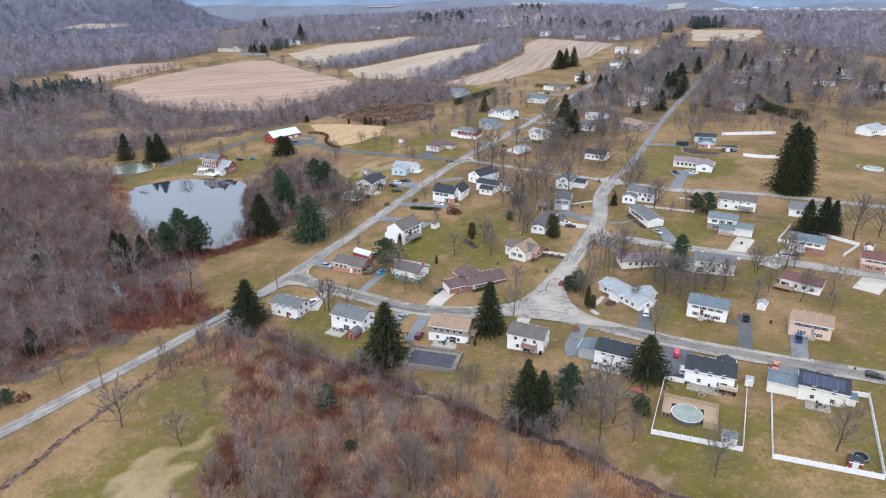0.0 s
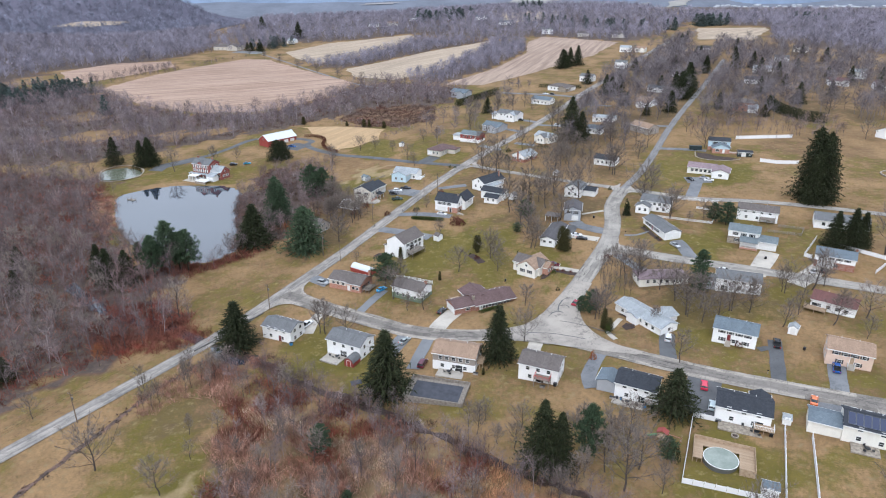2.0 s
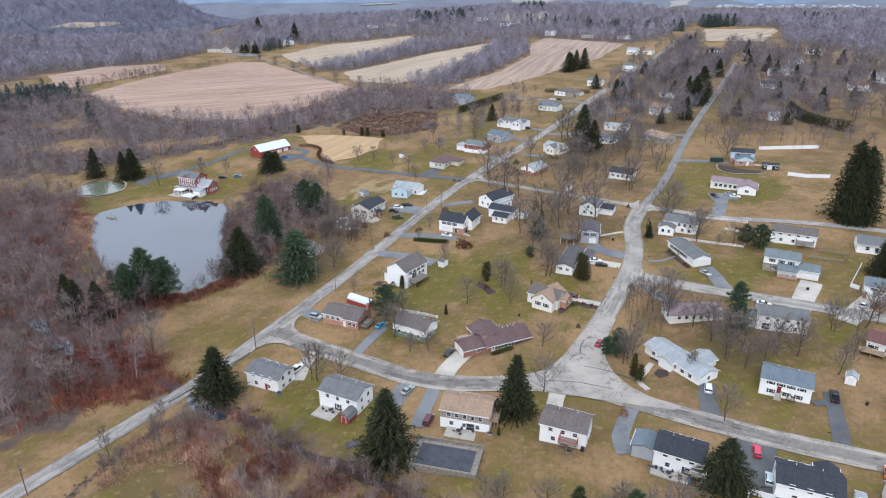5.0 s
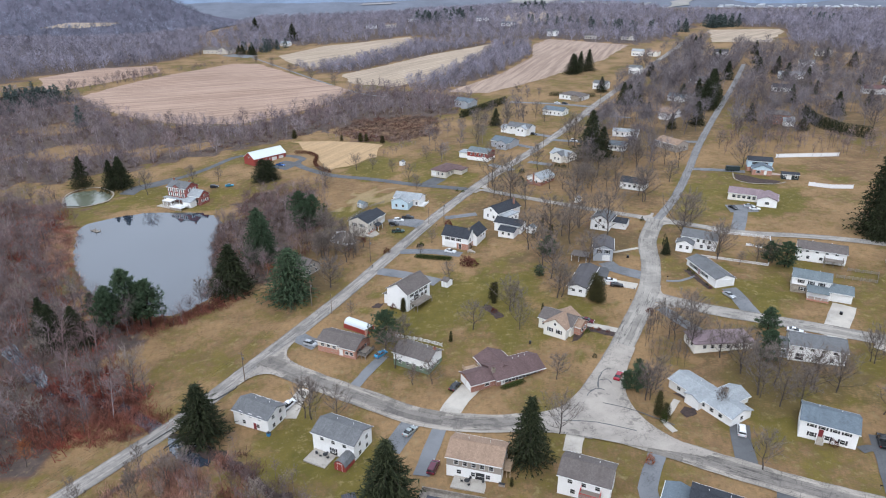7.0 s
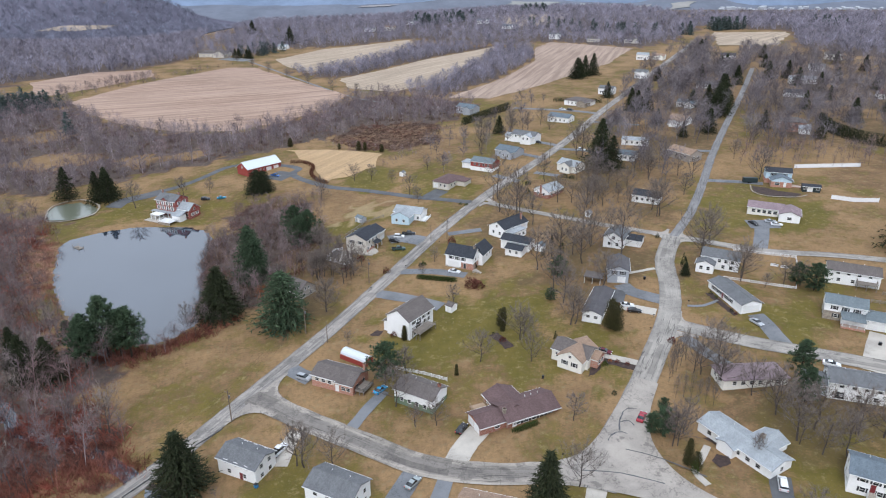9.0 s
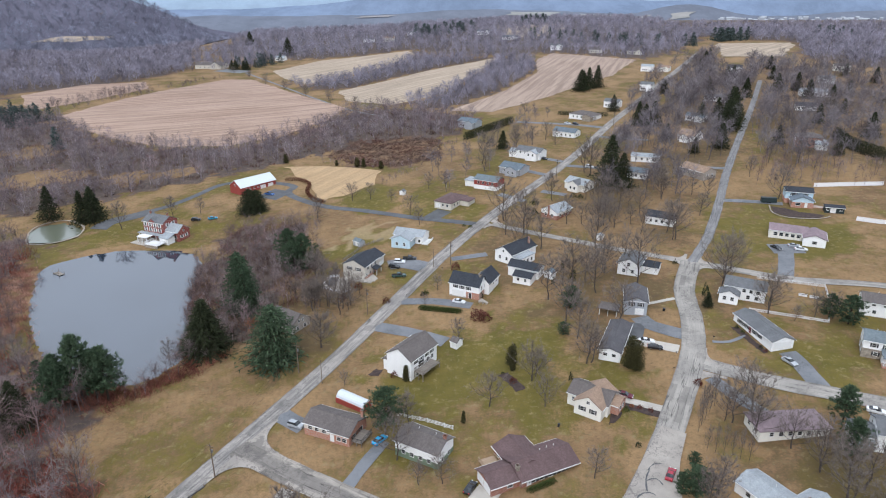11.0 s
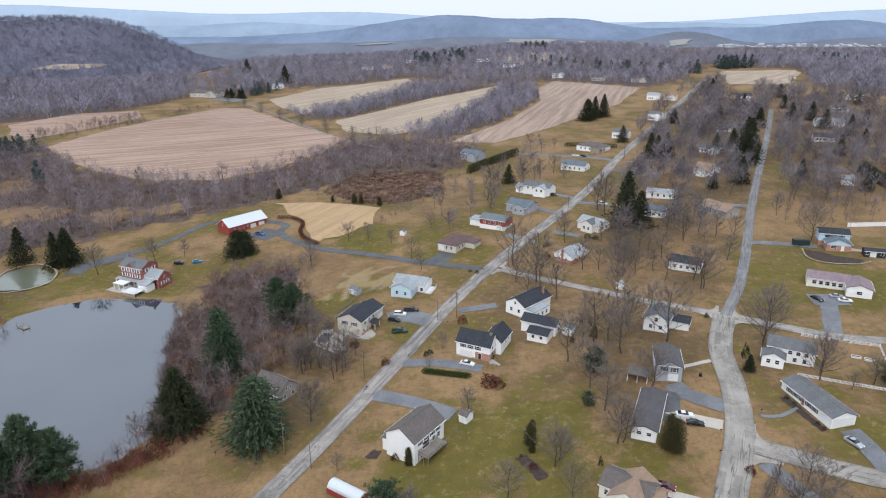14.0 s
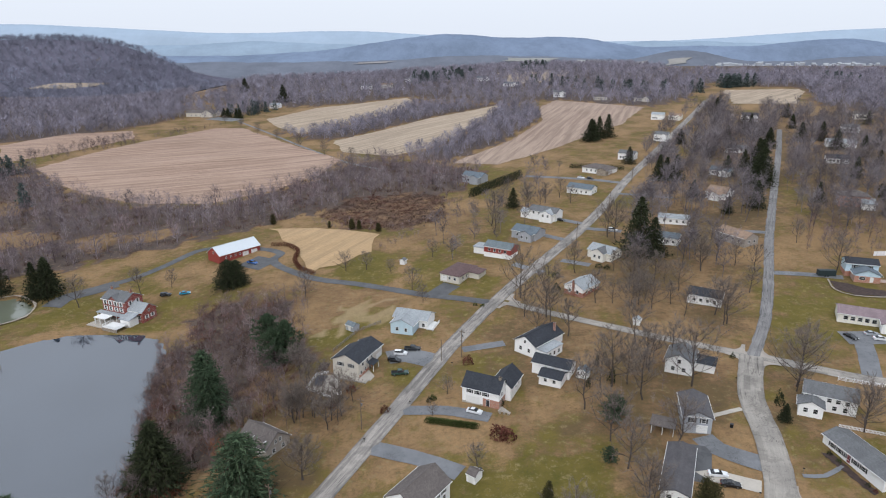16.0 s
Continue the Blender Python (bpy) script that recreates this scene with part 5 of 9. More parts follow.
openings(hs, "f", 7.0, 5.0, 2, 0.9, 0.9, 1.1, at=(4.4, -5.6)), openings(hs, "r", 12.2, 6.2, 1, 1.0)
hs = house_at("beige two-storey house with dark gable roof and terrace", -48.6, 336.6, -23, L=9.6, W=16)
block(hs, 0, 0, 9.6, 11.0, 5.3, "beige", "roof_dark", 0.46, ridge="y")
block(hs, 0.6, 11.0, 8.4, 6.0, 4.4, "beige", "roof_dark", 0.46, ridge="y")
openings(hs, "f", 9.6, 11, 2, 3.3, 1.3, 1.2, shutters="shutter"), openings(hs, "r", 9.6, 11, 3, 3.4, 1.2, 1.1), openings(hs, "r", 9.6, 11, 2, 0.8, lo=0.0, hi=0.5), garage_door(hs, "r", 3.6, 8.4, 6.0, 0, 3.4, at=(0.6, 11.0))
part("brick_facing", boxes((9.58, 0.2, -0.6, 9.66, 10.8, 1.0)), M["brick_pink"], hs, "low brick facing")
door(hs, "r", 7.0, 9.6, 11, 0.2, "shutter", at=(0.08, 0))
bm = bmesh.new()
prism(bm, [(9.6, 3.05), (12.0, 2.45), (12.0, 2.6), (9.6, 3.2)], 5.2, 9.2, 1)
part("porch_roof", bm, M["roof_dark"], hs)
for py in (5.4, 9.0):
    part("porch_post", boxes((11.8, py - 0.08, -0.4, 11.96, py + 0.08, 2.46)), M["trim"], hs)
part("walk", boxes((9.7, -0.05, -0.5, 13.6, 12.0, 0.1)), M["concrete"], hs, "pale concrete front walk")
part("step", boxes((3.0, -2.0, -0.5, 13.0, -0.06, 0.12)), M["concrete"], hs)
hs = house_at("pale blue house with grey gabled roof", -31.7, 363.7, -20, L=9, W=9)
block(hs, 0, 0, 8.6, 7.0, 3.6, "bluesiding", "roof_pale", 0.45, ridge="y")
block(hs, -1.5, 6.0, 13.5, 8.0, 3.6, "white", "roof_pale", 0.42)
openings(hs, "f", 8.6, 7.0, 2, 1.0), openings(hs, "f", 13.5, 8.0, 1, 1.0, at=(-1.5, 6.0), lo=0.8, hi=0.98)
deck(hs, 12.1, 5.0, 2.6, 7.0, 0.9, "trim")
hs = house_at("low bungalow with brown hip roof", -13.5, 408.3, -32, L=11, W=15)
block(hs, 0, 0, 9.5, 15.5, 3.0, "beige", "roof_mauve", 0.36, "hip")
openings(hs, "f", 9.5, 15.5, 3, 0.9), openings(hs, "r", 9.5, 15.5, 4, 0.9), garage_door(hs, "f", 2.0, 9.5, 15.5)
block(hs, 9.5, 8.0, 5.0, 6.5, 2.8, "beige", "roof_mauve", 0.3, "hip")
hs = house_at("red brick house with green-grey roof and carport", 7.0, 434.0, -31, L=14, W=9)
block(hs, 0, 0, 13.4, 8.6, 4.6, "redsiding", "roof_green", 0.38, lower="white", cut=1.8)
block(hs, -6.5, 2.0, 6.5, 6.0, 2.6, "white", "roof_pale", 0.05, "flat")
openings(hs, "f", 13.4, 8.6, 4, 2.6), garage_door(hs, "f", 10.5, 13.4, 8.6)
hs = house_at("dark grey house with twin gables", 22.3, 457.7, -38, L=13, W=11)
block(hs, 0, 0, 13.4, 10.0, 3.4, "greysiding", "roof_slate", 0.4)
block(hs, 5.5, -3.0, 7.0, 7.0, 3.4, "greysiding", "roof_slate", 0.45, ridge="y")
openings(hs, "f", 7, 7, 2, 1.0, at=(5.5, -3)), openings(hs, "f", 13.4, 10, 1, 1.0, hi=0.4)
hs = house_at("white house with several pale gables", 34.3, 486.8, -35, L=16, W=11)
block(hs, 0, 0, 16.0, 9.0, 4.4, "white", "roof_grey", 0.42)
block(hs, 8.0, -3.0, 7.0, 7.0, 4.2, "white", "roof_pale", 0.45, ridge="y")
block(hs, -5.0, 1.0, 5.0, 7.0, 2.8, "white", "roof_pale", 0.35)
openings(hs, "f", 16, 9, 2, 2.8, hi=0.5), openings(hs, "f", 7, 7, 2, 2.6, at=(8, -3))
hs = plain_house("white house with grey roof and pale terrace", 64.4, 537.0, -36, 15.8, 9.0, 3.4, "white", "roof_slate", front=(4, 4))
hs = house_at("wide tan-roofed ranch with stone front", 84.7, 590.0, -42, L=20, W=13)
block(hs, 0, 0, 20.0, 12.0, 3.2, "white", "roof_brown", 0.36, "hip")
block(hs, 13.0, -3.5, 7.0, 8.0, 3.2, "stone", "roof_brown", 0.4, ridge="y")
openings(hs, "f", 20, 12, 3, 0.9, hi=0.6)
hs = house_at("cream house with grey gables", 53.3, 426.0, -46, L=12, W=9)
block(hs, 0, 0, 12.0, 8.6, 3.4, "cream", "roof_pale", 0.45)
block(hs, 3.5, -2.5, 6.0, 7.0, 3.6, "cream", "roof_grey", 0.55, ridge="y")
openings(hs, "f", 6, 7, 2, 1.0, at=(3.5, -2.5)), openings(hs, "r", 12, 8.6, 2, 1.0)
hs = house_at("small brick house with grey gable roof", 36.1, 388.9, -44, L=9, W=12)
block(hs, 0, 0, 8.6, 12.0, 3.2, "white", "roof_pale", 0.48, ridge="y", lower="brick", cut=1.6)
openings(hs, "f", 8.6, 12, 2, 0.9), openings(hs, "r", 8.6, 12, 3, 0.9), chimney(hs, 4.3, -0.3, 0, 6.0)
hs = plain_house("low white ranch with pale flat roof", 97.5, 465.6, -22, 15.0, 9.0, 2.9, "white", "roof_pale", front=(4, 4), pitch=0.2)
hs = plain_house("small white cottage beside a tall spruce", 88.0, 437.0, -30, 9.5, 7.5, 3.2, "white", "roof_slate", front=(3, 3))
hs = house_at("stone-grey house with tan gabled roof", 116.5, 440.0, -62, L=10, W=18)
block(hs, 0, 0, 16.0, 9.0, 3.4, "taupe", "roof_tan", 0.45), openings(hs, "f", 16, 9, 4, 1.0), openings(hs, "r", 16, 9, 2, 1.0)
hs = house_at("white house with an orange-tan roof", 138.3, 509.3, -45, L=10, W=14)
block(hs, 0, 0, 11.0, 12.0, 3.4, "white", "roof_tan", 0.45), openings(hs, "f", 11, 12, 3, 1.0)
block(hs, 3.0, -4.0, 6.0, 6.0, 3.2, "white", "roof_tan", 0.45, ridge="y")
hs = plain_house("big brick house with a grey hip roof", 197.8, 481.0, -20, 14.0, 10.0, 5.6, "brick_pink", "roof_brown", kind="hip", front=(3, 4))
block(hs, 10, -5, 6, 6, 2.8, "white", "roof_pale", 0.3, "lean")
hs = house_at("blue-grey split-level with brick base", 149.1, 385.0, -18, L=11, W=9)
block(hs, 0, 0, 9.0, 7.0, 3.0, "bluesiding", "roof_slate", 0.42, ridge="y", lower="brick_pink", cut=2.3, over=0.6)
block(hs, -2.0, 6.0, 11.5, 7.0, 5.4, "bluesiding", "roof_dark", 0.4, lower="brick_pink", cut=2.0)
openings(hs, "f", 11.5, 7, 2, 3.6, 1.8, 1.2, shutters="shutter", at=(-2, 6)), openings(hs, "f", 9, 7, 1, 0.8, 2.0, 1.2, hi=0.5), door(hs, "f", 6.0, 9, 7, 0, "trim")
part("patio", boxes((9.2, 1.0, -0.6, 19.0, 9.0, 0.15)), M["brick_pink"], hs, "brown paved side terrace")
hs = house_at("small dark green pool house with white doors", 160.2, 377.0, -18, L=7, W=4, name="pool_house")
block(hs, 0, 0, 7.6, 4.0, 2.5, "darkgreen", "roof_dark", 0.3)
for u in (2.6, 3.7):
    door(hs, "f", u, 7.6, 4.0, 0, "trim")
openings(hs, "f", 7.6, 4.0, 1, 1.0, lo=0.02, hi=0.25), openings(hs, "f", 7.6, 4.0, 1, 1.0, lo=0.7, hi=0.98)
ob = thing("trailer", 138.6, 391.2, -8, "dark green box trailer on a drive", "trailer")
part("box", boxes((0, 0, 0.7, 6.6, 2.3, 2.7), (-0.03, -0.03, 2.7, 6.63, 2.33, 2.78), (-0.03, -0.03, 0.62, 6.63, 2.33, 0.7)), M["darkgreen"], ob)
for px in (2.6, 3.7):
    for py in (-0.02, 2.1):
        bm = bmesh.new()
        cylinder(bm, 0, 0, 0, 0.22, 0.4, n=12)
        part("wheel", bm, M["tyre"], ob, at=pose(px, py + 0.22, 0.4, 90, 0, 0))
part("hitch", boxes((-1.4, 1.05, 0.55, 0, 1.25, 0.68)), M["metal"], ob)
hs = plain_house("white house with dark roof behind bare trees", 80.0, 374.5, -30, 12.0, 8.0, 3.2, "white", "roof_dark", front=(4, 4))
hs = house_at("low tan ranch with mauve roof and angled garage", 124.6, 353.4, -26, L=16, W=9)
block(hs, 0, 0, 14.0, 8.6, 3.0, "cream", "roof_pink", 0.36)
block(hs, 12.5, -5.0, 8.0, 10.5, 3.0, "white", "roof_pink", 0.36, ridge="y")
openings(hs, "f", 14, 8.6, 5, 0.9, 1.3, 1.3, hi=0.86), openings(hs, "f", 8, 10.5, 1, 0.9, 1.6, 1.1, at=(12.5, -5.0))
garage_door(hs, "l", 6.6, 8, 10.5, at=(12.5, -5.0))
hs = house_at("grey-brown cape house with dormers under the pines", -69.2, 300.4, -34, L=11, W=8)
block(hs, 0, 0, 11.0, 8.4, 3.2, "taupe", "roof_brown", 0.72)
block(hs, 2.0, 0.8, 2.4, 3.6, 4.6, "taupe", "roof_brown", 0.4, ridge="y"), block(hs, 6.6, 0.8, 2.4, 3.6, 4.6, "taupe", "roof_brown", 0.4, ridge="y")
openings(hs, "r", 11, 8.4, 2, 0.9), openings(hs, "r", 11, 8.4, 2, 3.4, 0.8, 1.0, lo=0.3, hi=0.7), openings(hs, "f", 11, 8.4, 3, 0.9)

# ---- the farm by the pond ----
hs = house_at("three-storey red brick farmhouse with white porches", -152.0, 395.0, -23, L=12.4, W=9, name="farmhouse")
block(hs, 0, 0, 12.4, 9.0, 7.8, "redbrick", "roof_grey", 0.5)
block(hs, 3.9, -0.35, 4.6, 5.0, 7.8, "redbrick", "roof_grey", 0.75, ridge="y")
block(hs, 12.4, 1.0, 7.6, 7.2, 4.2, "redbrick", "roof_pale", 0.7)
for z in (0.8, 3.3, 5.7):
    openings(hs, "r", 12.4, 9.0, 2, z, 1.0, 1.5, shutters="trim", hi=0.5 if z < 5 else 0.9), openings(hs, "l", 12.4, 9.0, 2, z, 1.0, 1.5, shutters="trim")
for z in (3.3, 5.7):
    openings(hs, "f", 12.4, 9.0, 4, z, 1.0, 1.6, shutters="trim", at=(0, -0.36), lo=0.04, hi=0.96)
openings(hs, "r", 7.6, 7.2, 2, 1.0, 1.0, 1.3, shutters="trim", at=(12.4, 1.0)), openings(hs, "r", 7.6, 7.2, 1, 3.6, 0.8, 1.0, at=(12.4, 1.0)), openings(hs, "f", 7.6, 7.2, 3, 0.9, 1.3, 1.5, at=(12.4, 1.0))
part("cornice", boxes((-0.3, -0.3, 7.45, 12.7, -0.06, 7.75)), M["trim"], hs)
for i in range(5):
    part("porch_post", boxes((-0.6 + i * 3.4 - 0.12, -2.7, -1.0, -0.6 + i * 3.4 + 0.12, -2.46, 2.5)), M["trim"], hs)
part("porch_roof", boxes((-1.2, -3.0, 2.5, 13.6, -0.4, 2.72)), M["roof_pale"], hs, "pale porch roof")
part("porch_roof", boxes((2.2, -7.0, 2.3, 8.2, -3.02, 2.55)), M["trim"], hs, "white flat portico roof")
for px in (2.5, 5.2, 7.9):
    part("porch_post", boxes((px - 0.14, -6.8, -1.4, px + 0.14, -6.52, 2.3)), M["trim"], hs)
part("patio", boxes((-1.4, -3.2, -1.4, 13.8, -0.05, 0.12), (0.0, -9.0, -1.6, 9.0, -3.2, -0.25)), M["concrete"], hs)
deck(hs, 10.0, -10.0, 7.4, 5.4, 0.9, "trim")
part("skirt", boxes((10.0, -10.1, -1.6, 17.4, -10.0, 0.7)), M["stone"], hs)
block(hs, 13.4, -4.2, 5.0, 4.4, 2.4, "white", "roof_pale", 0.28, "lean")
chimney(hs, 1.0, 4.6, 7.0, 11.4), chimney(hs, 11.4, 4.6, 7.0, 11.4)
hs = house_at("long red barn with pale metal roof", -126.7, 449.5, -40, L=10, W=23, name="barn", category="barn")
block(hs, 0, 0, 10.0, 23.0, 3.6, "redsiding", "roof_metal", 0.62, ridge="y")
garage_door(hs, "r", 19.5, 10, 23, 0, 3.2), garage_door(hs, "r", 14.5, 10, 23, 0, 3.2), openings(hs, "r", 10, 23, 4, 1.4, 0.8, 0.8, hi=0.55), openings(hs, "f", 10, 23, 1, 3.6, 0.9, 1.0)

# ---- far houses ----
def far_house(label, x, y, turn, L, W, h, wall, roof, cross=False):
    ob = house_at(label, x, y, turn, "far houses", L=L, W=W)
    block(ob, 0, 0, L, W, h, wall, roof, 0.45)
    if cross:
        block(ob, L * 0.55, -W * 0.4, L * 0.4, W, h, wall, roof, 0.5, ridge="y")
    openings(ob, "f", L, W, 3, 1.0, 1.2, 1.3, hi=0.55)
    return ob


for row in (("white farmhouse far along the road", 118, 624, -35, 12, 8, 4.5, "white", "roof_grey", True), ("white house far along the road", 196, 800, -30, 12, 8, 5, "white", "roof_pale", False),
            ("pale house among far trees", 212, 796, -30, 12, 8, 4, "cream", "roof_tan", True), ("white two-storey house by the road", 164, 688, -30, 11, 8, 5.4, "white", "roof_grey", True),
            ("white outbuilding on a far lawn", 280, 640, -20, 20, 10, 3.5, "white", "roof_pale", False), ("low far house with a dark roof", 250, 586, -20, 14, 9, 3.2, "white", "roof_dark", False),
            ("white far house on the slope", 328, 702, -20, 13, 9, 4, "white", "roof_grey", True), ("white house with a red roof", 312, 570, -15, 15, 9, 3.6, "white", "roof_maroon", True),
            ("tall white house on the slope", 348, 602, -15, 12, 9, 5.4, "white", "roof_pale", True), ("long white house with a rusty roof", 336, 546, -15, 24, 11, 4, "white", "roof_maroon", True),
            ("white house with a pale roof beside a lawn", 258, 399, 30, 14, 9, 3.8, "white", "roof_pale", True), ("white house at the end of a stubble field", 138, 1030, -10, 16, 10, 6, "white", "roof_grey", True),
            ("tan house at the far field's edge", 180, 978, -10, 16, 10, 4, "beige", "roof_brown", False), ("far house with a broad brown roof", 222, 952, -15, 18, 10, 4, "beige", "roof_brown", True),
            ("pale far house under the woods", -142, 1258, -5, 18, 10, 5, "white", "roof_grey", False), ("tan far house under the woods", -110, 1260, -5, 20, 10, 5, "beige", "roof_tan", True),
            ("white far house on the rise", -72, 1335, -5, 16, 10, 5, "white", "roof_grey", False), ("tiny white house on the rise", 0, 1434, -5, 14, 10, 6, "white", "roof_pale", False),
            ("grey far house on the rise", 50, 1272, -5, 22, 10, 5, "white", "roof_slate", True), ("row of pale far houses", 86, 1184, -5, 24, 10, 4, "white", "roof_slate", True),
            ("grey-roofed house behind a cedar hedge", 2, 582, -35, 15, 9, 4.4, "greysiding", "roof_slate", True), ("broad stone mansion on a far lawn", -338, 1003, -6, 40, 15, 4.6, "beige", "roof_brown", True),
            ("white far cottage beside conifers", -248, 1074, -10, 14, 10, 4, "white", "roof_pale", True), ("white house past a wide lawn", 300, 372, 20, 13, 9, 3.4, "white", "roof_pale", False),
            ("far house with dark gables", 274, 773, -20, 14, 10, 5, "white", "roof_dark", True), ("white ranch among bare trees", 200, 632, -25, 16, 8, 3.2, "white", "roof_grey", False),
            ("low white house behind conifers", 162, 565, -40, 13, 8, 3.2, "white", "roof_slate", True), ("far white house high on the slope", 380, 772, -20, 15, 10, 5, "cream", "roof_brown", True),
            ("white ranch with grey roof behind spruces", 152, 277, -25, 20, 9, 3.2, "white", "roof_grey", False)):
    far_house(*row)

# tar run into the cracks where the streets meet
tar_mat = M["drive_dark"]
for line in ([(32.6, 214.4), (34.2, 216.6), (36.8, 217.4), (38.0, 216.4)], [(36.4, 217.8), (37.2, 221.0), (39.6, 221.6), (40.6, 219.6)], [(38.6, 224.4), (40.4, 226.4), (42.9, 226.1)], [(37.0, 221.2), (38.9, 224.6)],
             [(36.2, 211.0), (44.0, 207.0), (52.0, 200.5)], [(24.0, 204.6), (33.0, 203.0), (42.0, 199.0)]):
    ribbon("tar_seam", line, 0.26, tar_mat, 0.34, "dark tar run into street cracks", 0.1)

# ---- trees ----
def tube(out, p, q, r0, r1, n=4):
    """A tapered limb from p to q, added to (verts, faces)."""
    verts, faces = out
    d = q - p
    d = d / (np.linalg.norm(d) + 1e-9)
    a = np.cross(d, (0.3, 0.9, 0.2))
    a /= np.linalg.norm(a) + 1e-9
    b = np.cross(d, a)
    k = len(verts)
    for c, r in ((p, r0), (q, r1)):
        for i in range(n):
            t = 6.2832 * i / n
            verts.append(c + r * (a * math.cos(t) + b * math.sin(t)))
    for i in range(n):
        j = (i + 1) % n
        faces.append((k + i, k + j, k + n + j, k + n + i))


def sliver(out, p, q, w, rng):
    """A thin twig: one long triangle."""
    verts, faces = out
    s = np.cross(q - p, rng.normal(0, 1, 3))
    s = s / (np.linalg.norm(s) + 1e-9) * w
    k = len(verts)
    verts.extend((p - s, p + s, q))
    faces.append((k, k + 1, k + 2))


def bare_tree(seed, spread=0.38, fork=0.22, limbs=17, subs=6, twigs=13, leader=0.9):
    """A leafless tree one unit high with a leading stem and rising limbs: (trunk and limbs), (twigs)."""
    rng = np.random.default_rng(seed)
    wood, fine = ([], []), ([], [])
    up = np.array((0, 0, 1.0))
    stem = [np.zeros(3)]
    for i in range(6):
        stem.append(stem[-1] + np.array((rng.normal(0, 0.012), rng.normal(0, 0.012), leader / 6)))
    for i in range(6):
        tube(wood, stem[i], stem[i + 1], 0.0165 * (1 - 0.14 * i), 0.0165 * (1 - 0.14 * (i + 1)), 5)
    def on_stem(f):
        k = min(5, int(f * 6))
        return stem[k] + (stem[k + 1] - stem[k]) * (f * 6 - k)
    def twig(p, d, long):
        e = d + rng.normal(0, 0.55, 3) + up * 0.25
        sliver(fine, p, p + e / np.linalg.norm(e) * long * rng.uniform(0.7, 1.35), 0.0021 * rng.uniform(0.7, 1.3), rng)
    for i in range(limbs):
        f = (i + rng.uniform(0, 0.8)) / limbs
        p = on_stem(fork + (0.97 - fork) * f)
        t = 2.4 * i + rng.uniform(-0.4, 0.4)
        out = np.array((math.cos(t), math.sin(t), 0))
        long = spread * (1.05 - 0.7 * f) * rng.uniform(0.75, 1.15)
        d = out * (0.85 - 0.3 * f) + up * rng.uniform(0.5, 0.8)
        d /= np.linalg.norm(d)
        q = p + d * long * 0.55
        d2 = d * 0.7 + up * 0.35 + rng.normal(0, 0.12, 3)
        d2 /= np.linalg.norm(d2)
        r = q + d2 * long * 0.6
        w = 0.0068 * (1 - 0.5 * f)
        tube(wood, p, q, w, w * 0.65, 3), tube(wood, q, r, w * 0.65, w * 0.2, 3)
        for j in range(subs):
            u = rng.uniform(0.25, 1.0)
            b = p + (q - p) * u / 0.55 if u < 0.55 else q + (r - q) * (u - 0.55) / 0.45
            e = d2 * 0.7 + rng.normal(0, 0.5, 3) + up * 0.2
            e /= np.linalg.norm(e)
            c = b + e * long * rng.uniform(0.25, 0.5)
            sliver(wood, b, c, w * 0.4, rng)
            for _ in range(twigs):
                twig(b + (c - b) * rng.uniform(0.2, 1.0), e, 0.1)
        for _ in range(twigs):
            twig(q + (r - q) * rng.uniform(0, 1.0), d2, 0.085)
    for _ in range(twigs):
        twig(on_stem(rng.uniform(0.85, 0.99)), up, 0.09)
    h = max(v[2] for v in fine[0])
    return tuple((np.array(v) / h, f) for v, f in (wood, fine))


def spray(out, c, way, length, w, rng):
    """One narrow spray of needles."""
    way = way / (np.linalg.norm(way) + 1e-9)
    sliver(out, c - way * length * 0.2, c + way * length, w, rng)


def spruce_tree(seed, rows, per, tuft, radius, size=0.05, w=0.006, power=0.85, first=0.04, ragged=0.16, droop=0.32):
    """A spruce one unit high: drooping limbs in whorls, hung with narrow sprays."""
    rng = np.random.default_rng(seed)
    wood, leaf = ([], []), ([], [])
    tube(wood, np.zeros(3), np.array((0, 0, 0.97)), 0.018, 0.003, 6)
    for i in range(rows):
        f = i / (rows - 1)
        z = first + (0.97 - first) * f
        r = (radius * (1 - f) ** power + 0.014) * (1 + rng.normal(0, 0.06))
        n = max(4, int(per * (0.35 + 0.65 * (1 - f))))
        for j in range(n):
            t = 6.2832 * (j + rng.uniform(-0.4, 0.4)) / n
            rr = r * (1 + rng.normal(0, ragged))
            o = np.array((math.cos(t), math.sin(t), 0))
            p0 = np.array((0, 0, z + rng.normal(0, 0.006)))
            p1 = p0 + o * rr + np.array((0, 0, -droop * rr))
            if j % 2 == 0:
                tube(wood, p0, p1, 0.0035, 0.001, 3)
            for s in range(tuft):
                u = 0.12 + 0.88 * (s + rng.uniform(0, 1)) / tuft
                c = p0 + (p1 - p0) * u + rng.normal(0, 0.006, 3)
                for way in (o * 0.9 + (0, 0, 0.12), o * 0.4 + (0, 0, -0.8)):
                    spray(leaf, c, way + rng.normal(0, 0.42, 3), size * rng.uniform(0.6, 1.2), w * rng.uniform(0.7, 1.3), rng)
    return tuple((np.array(v), f) for v, f in (wood, leaf))


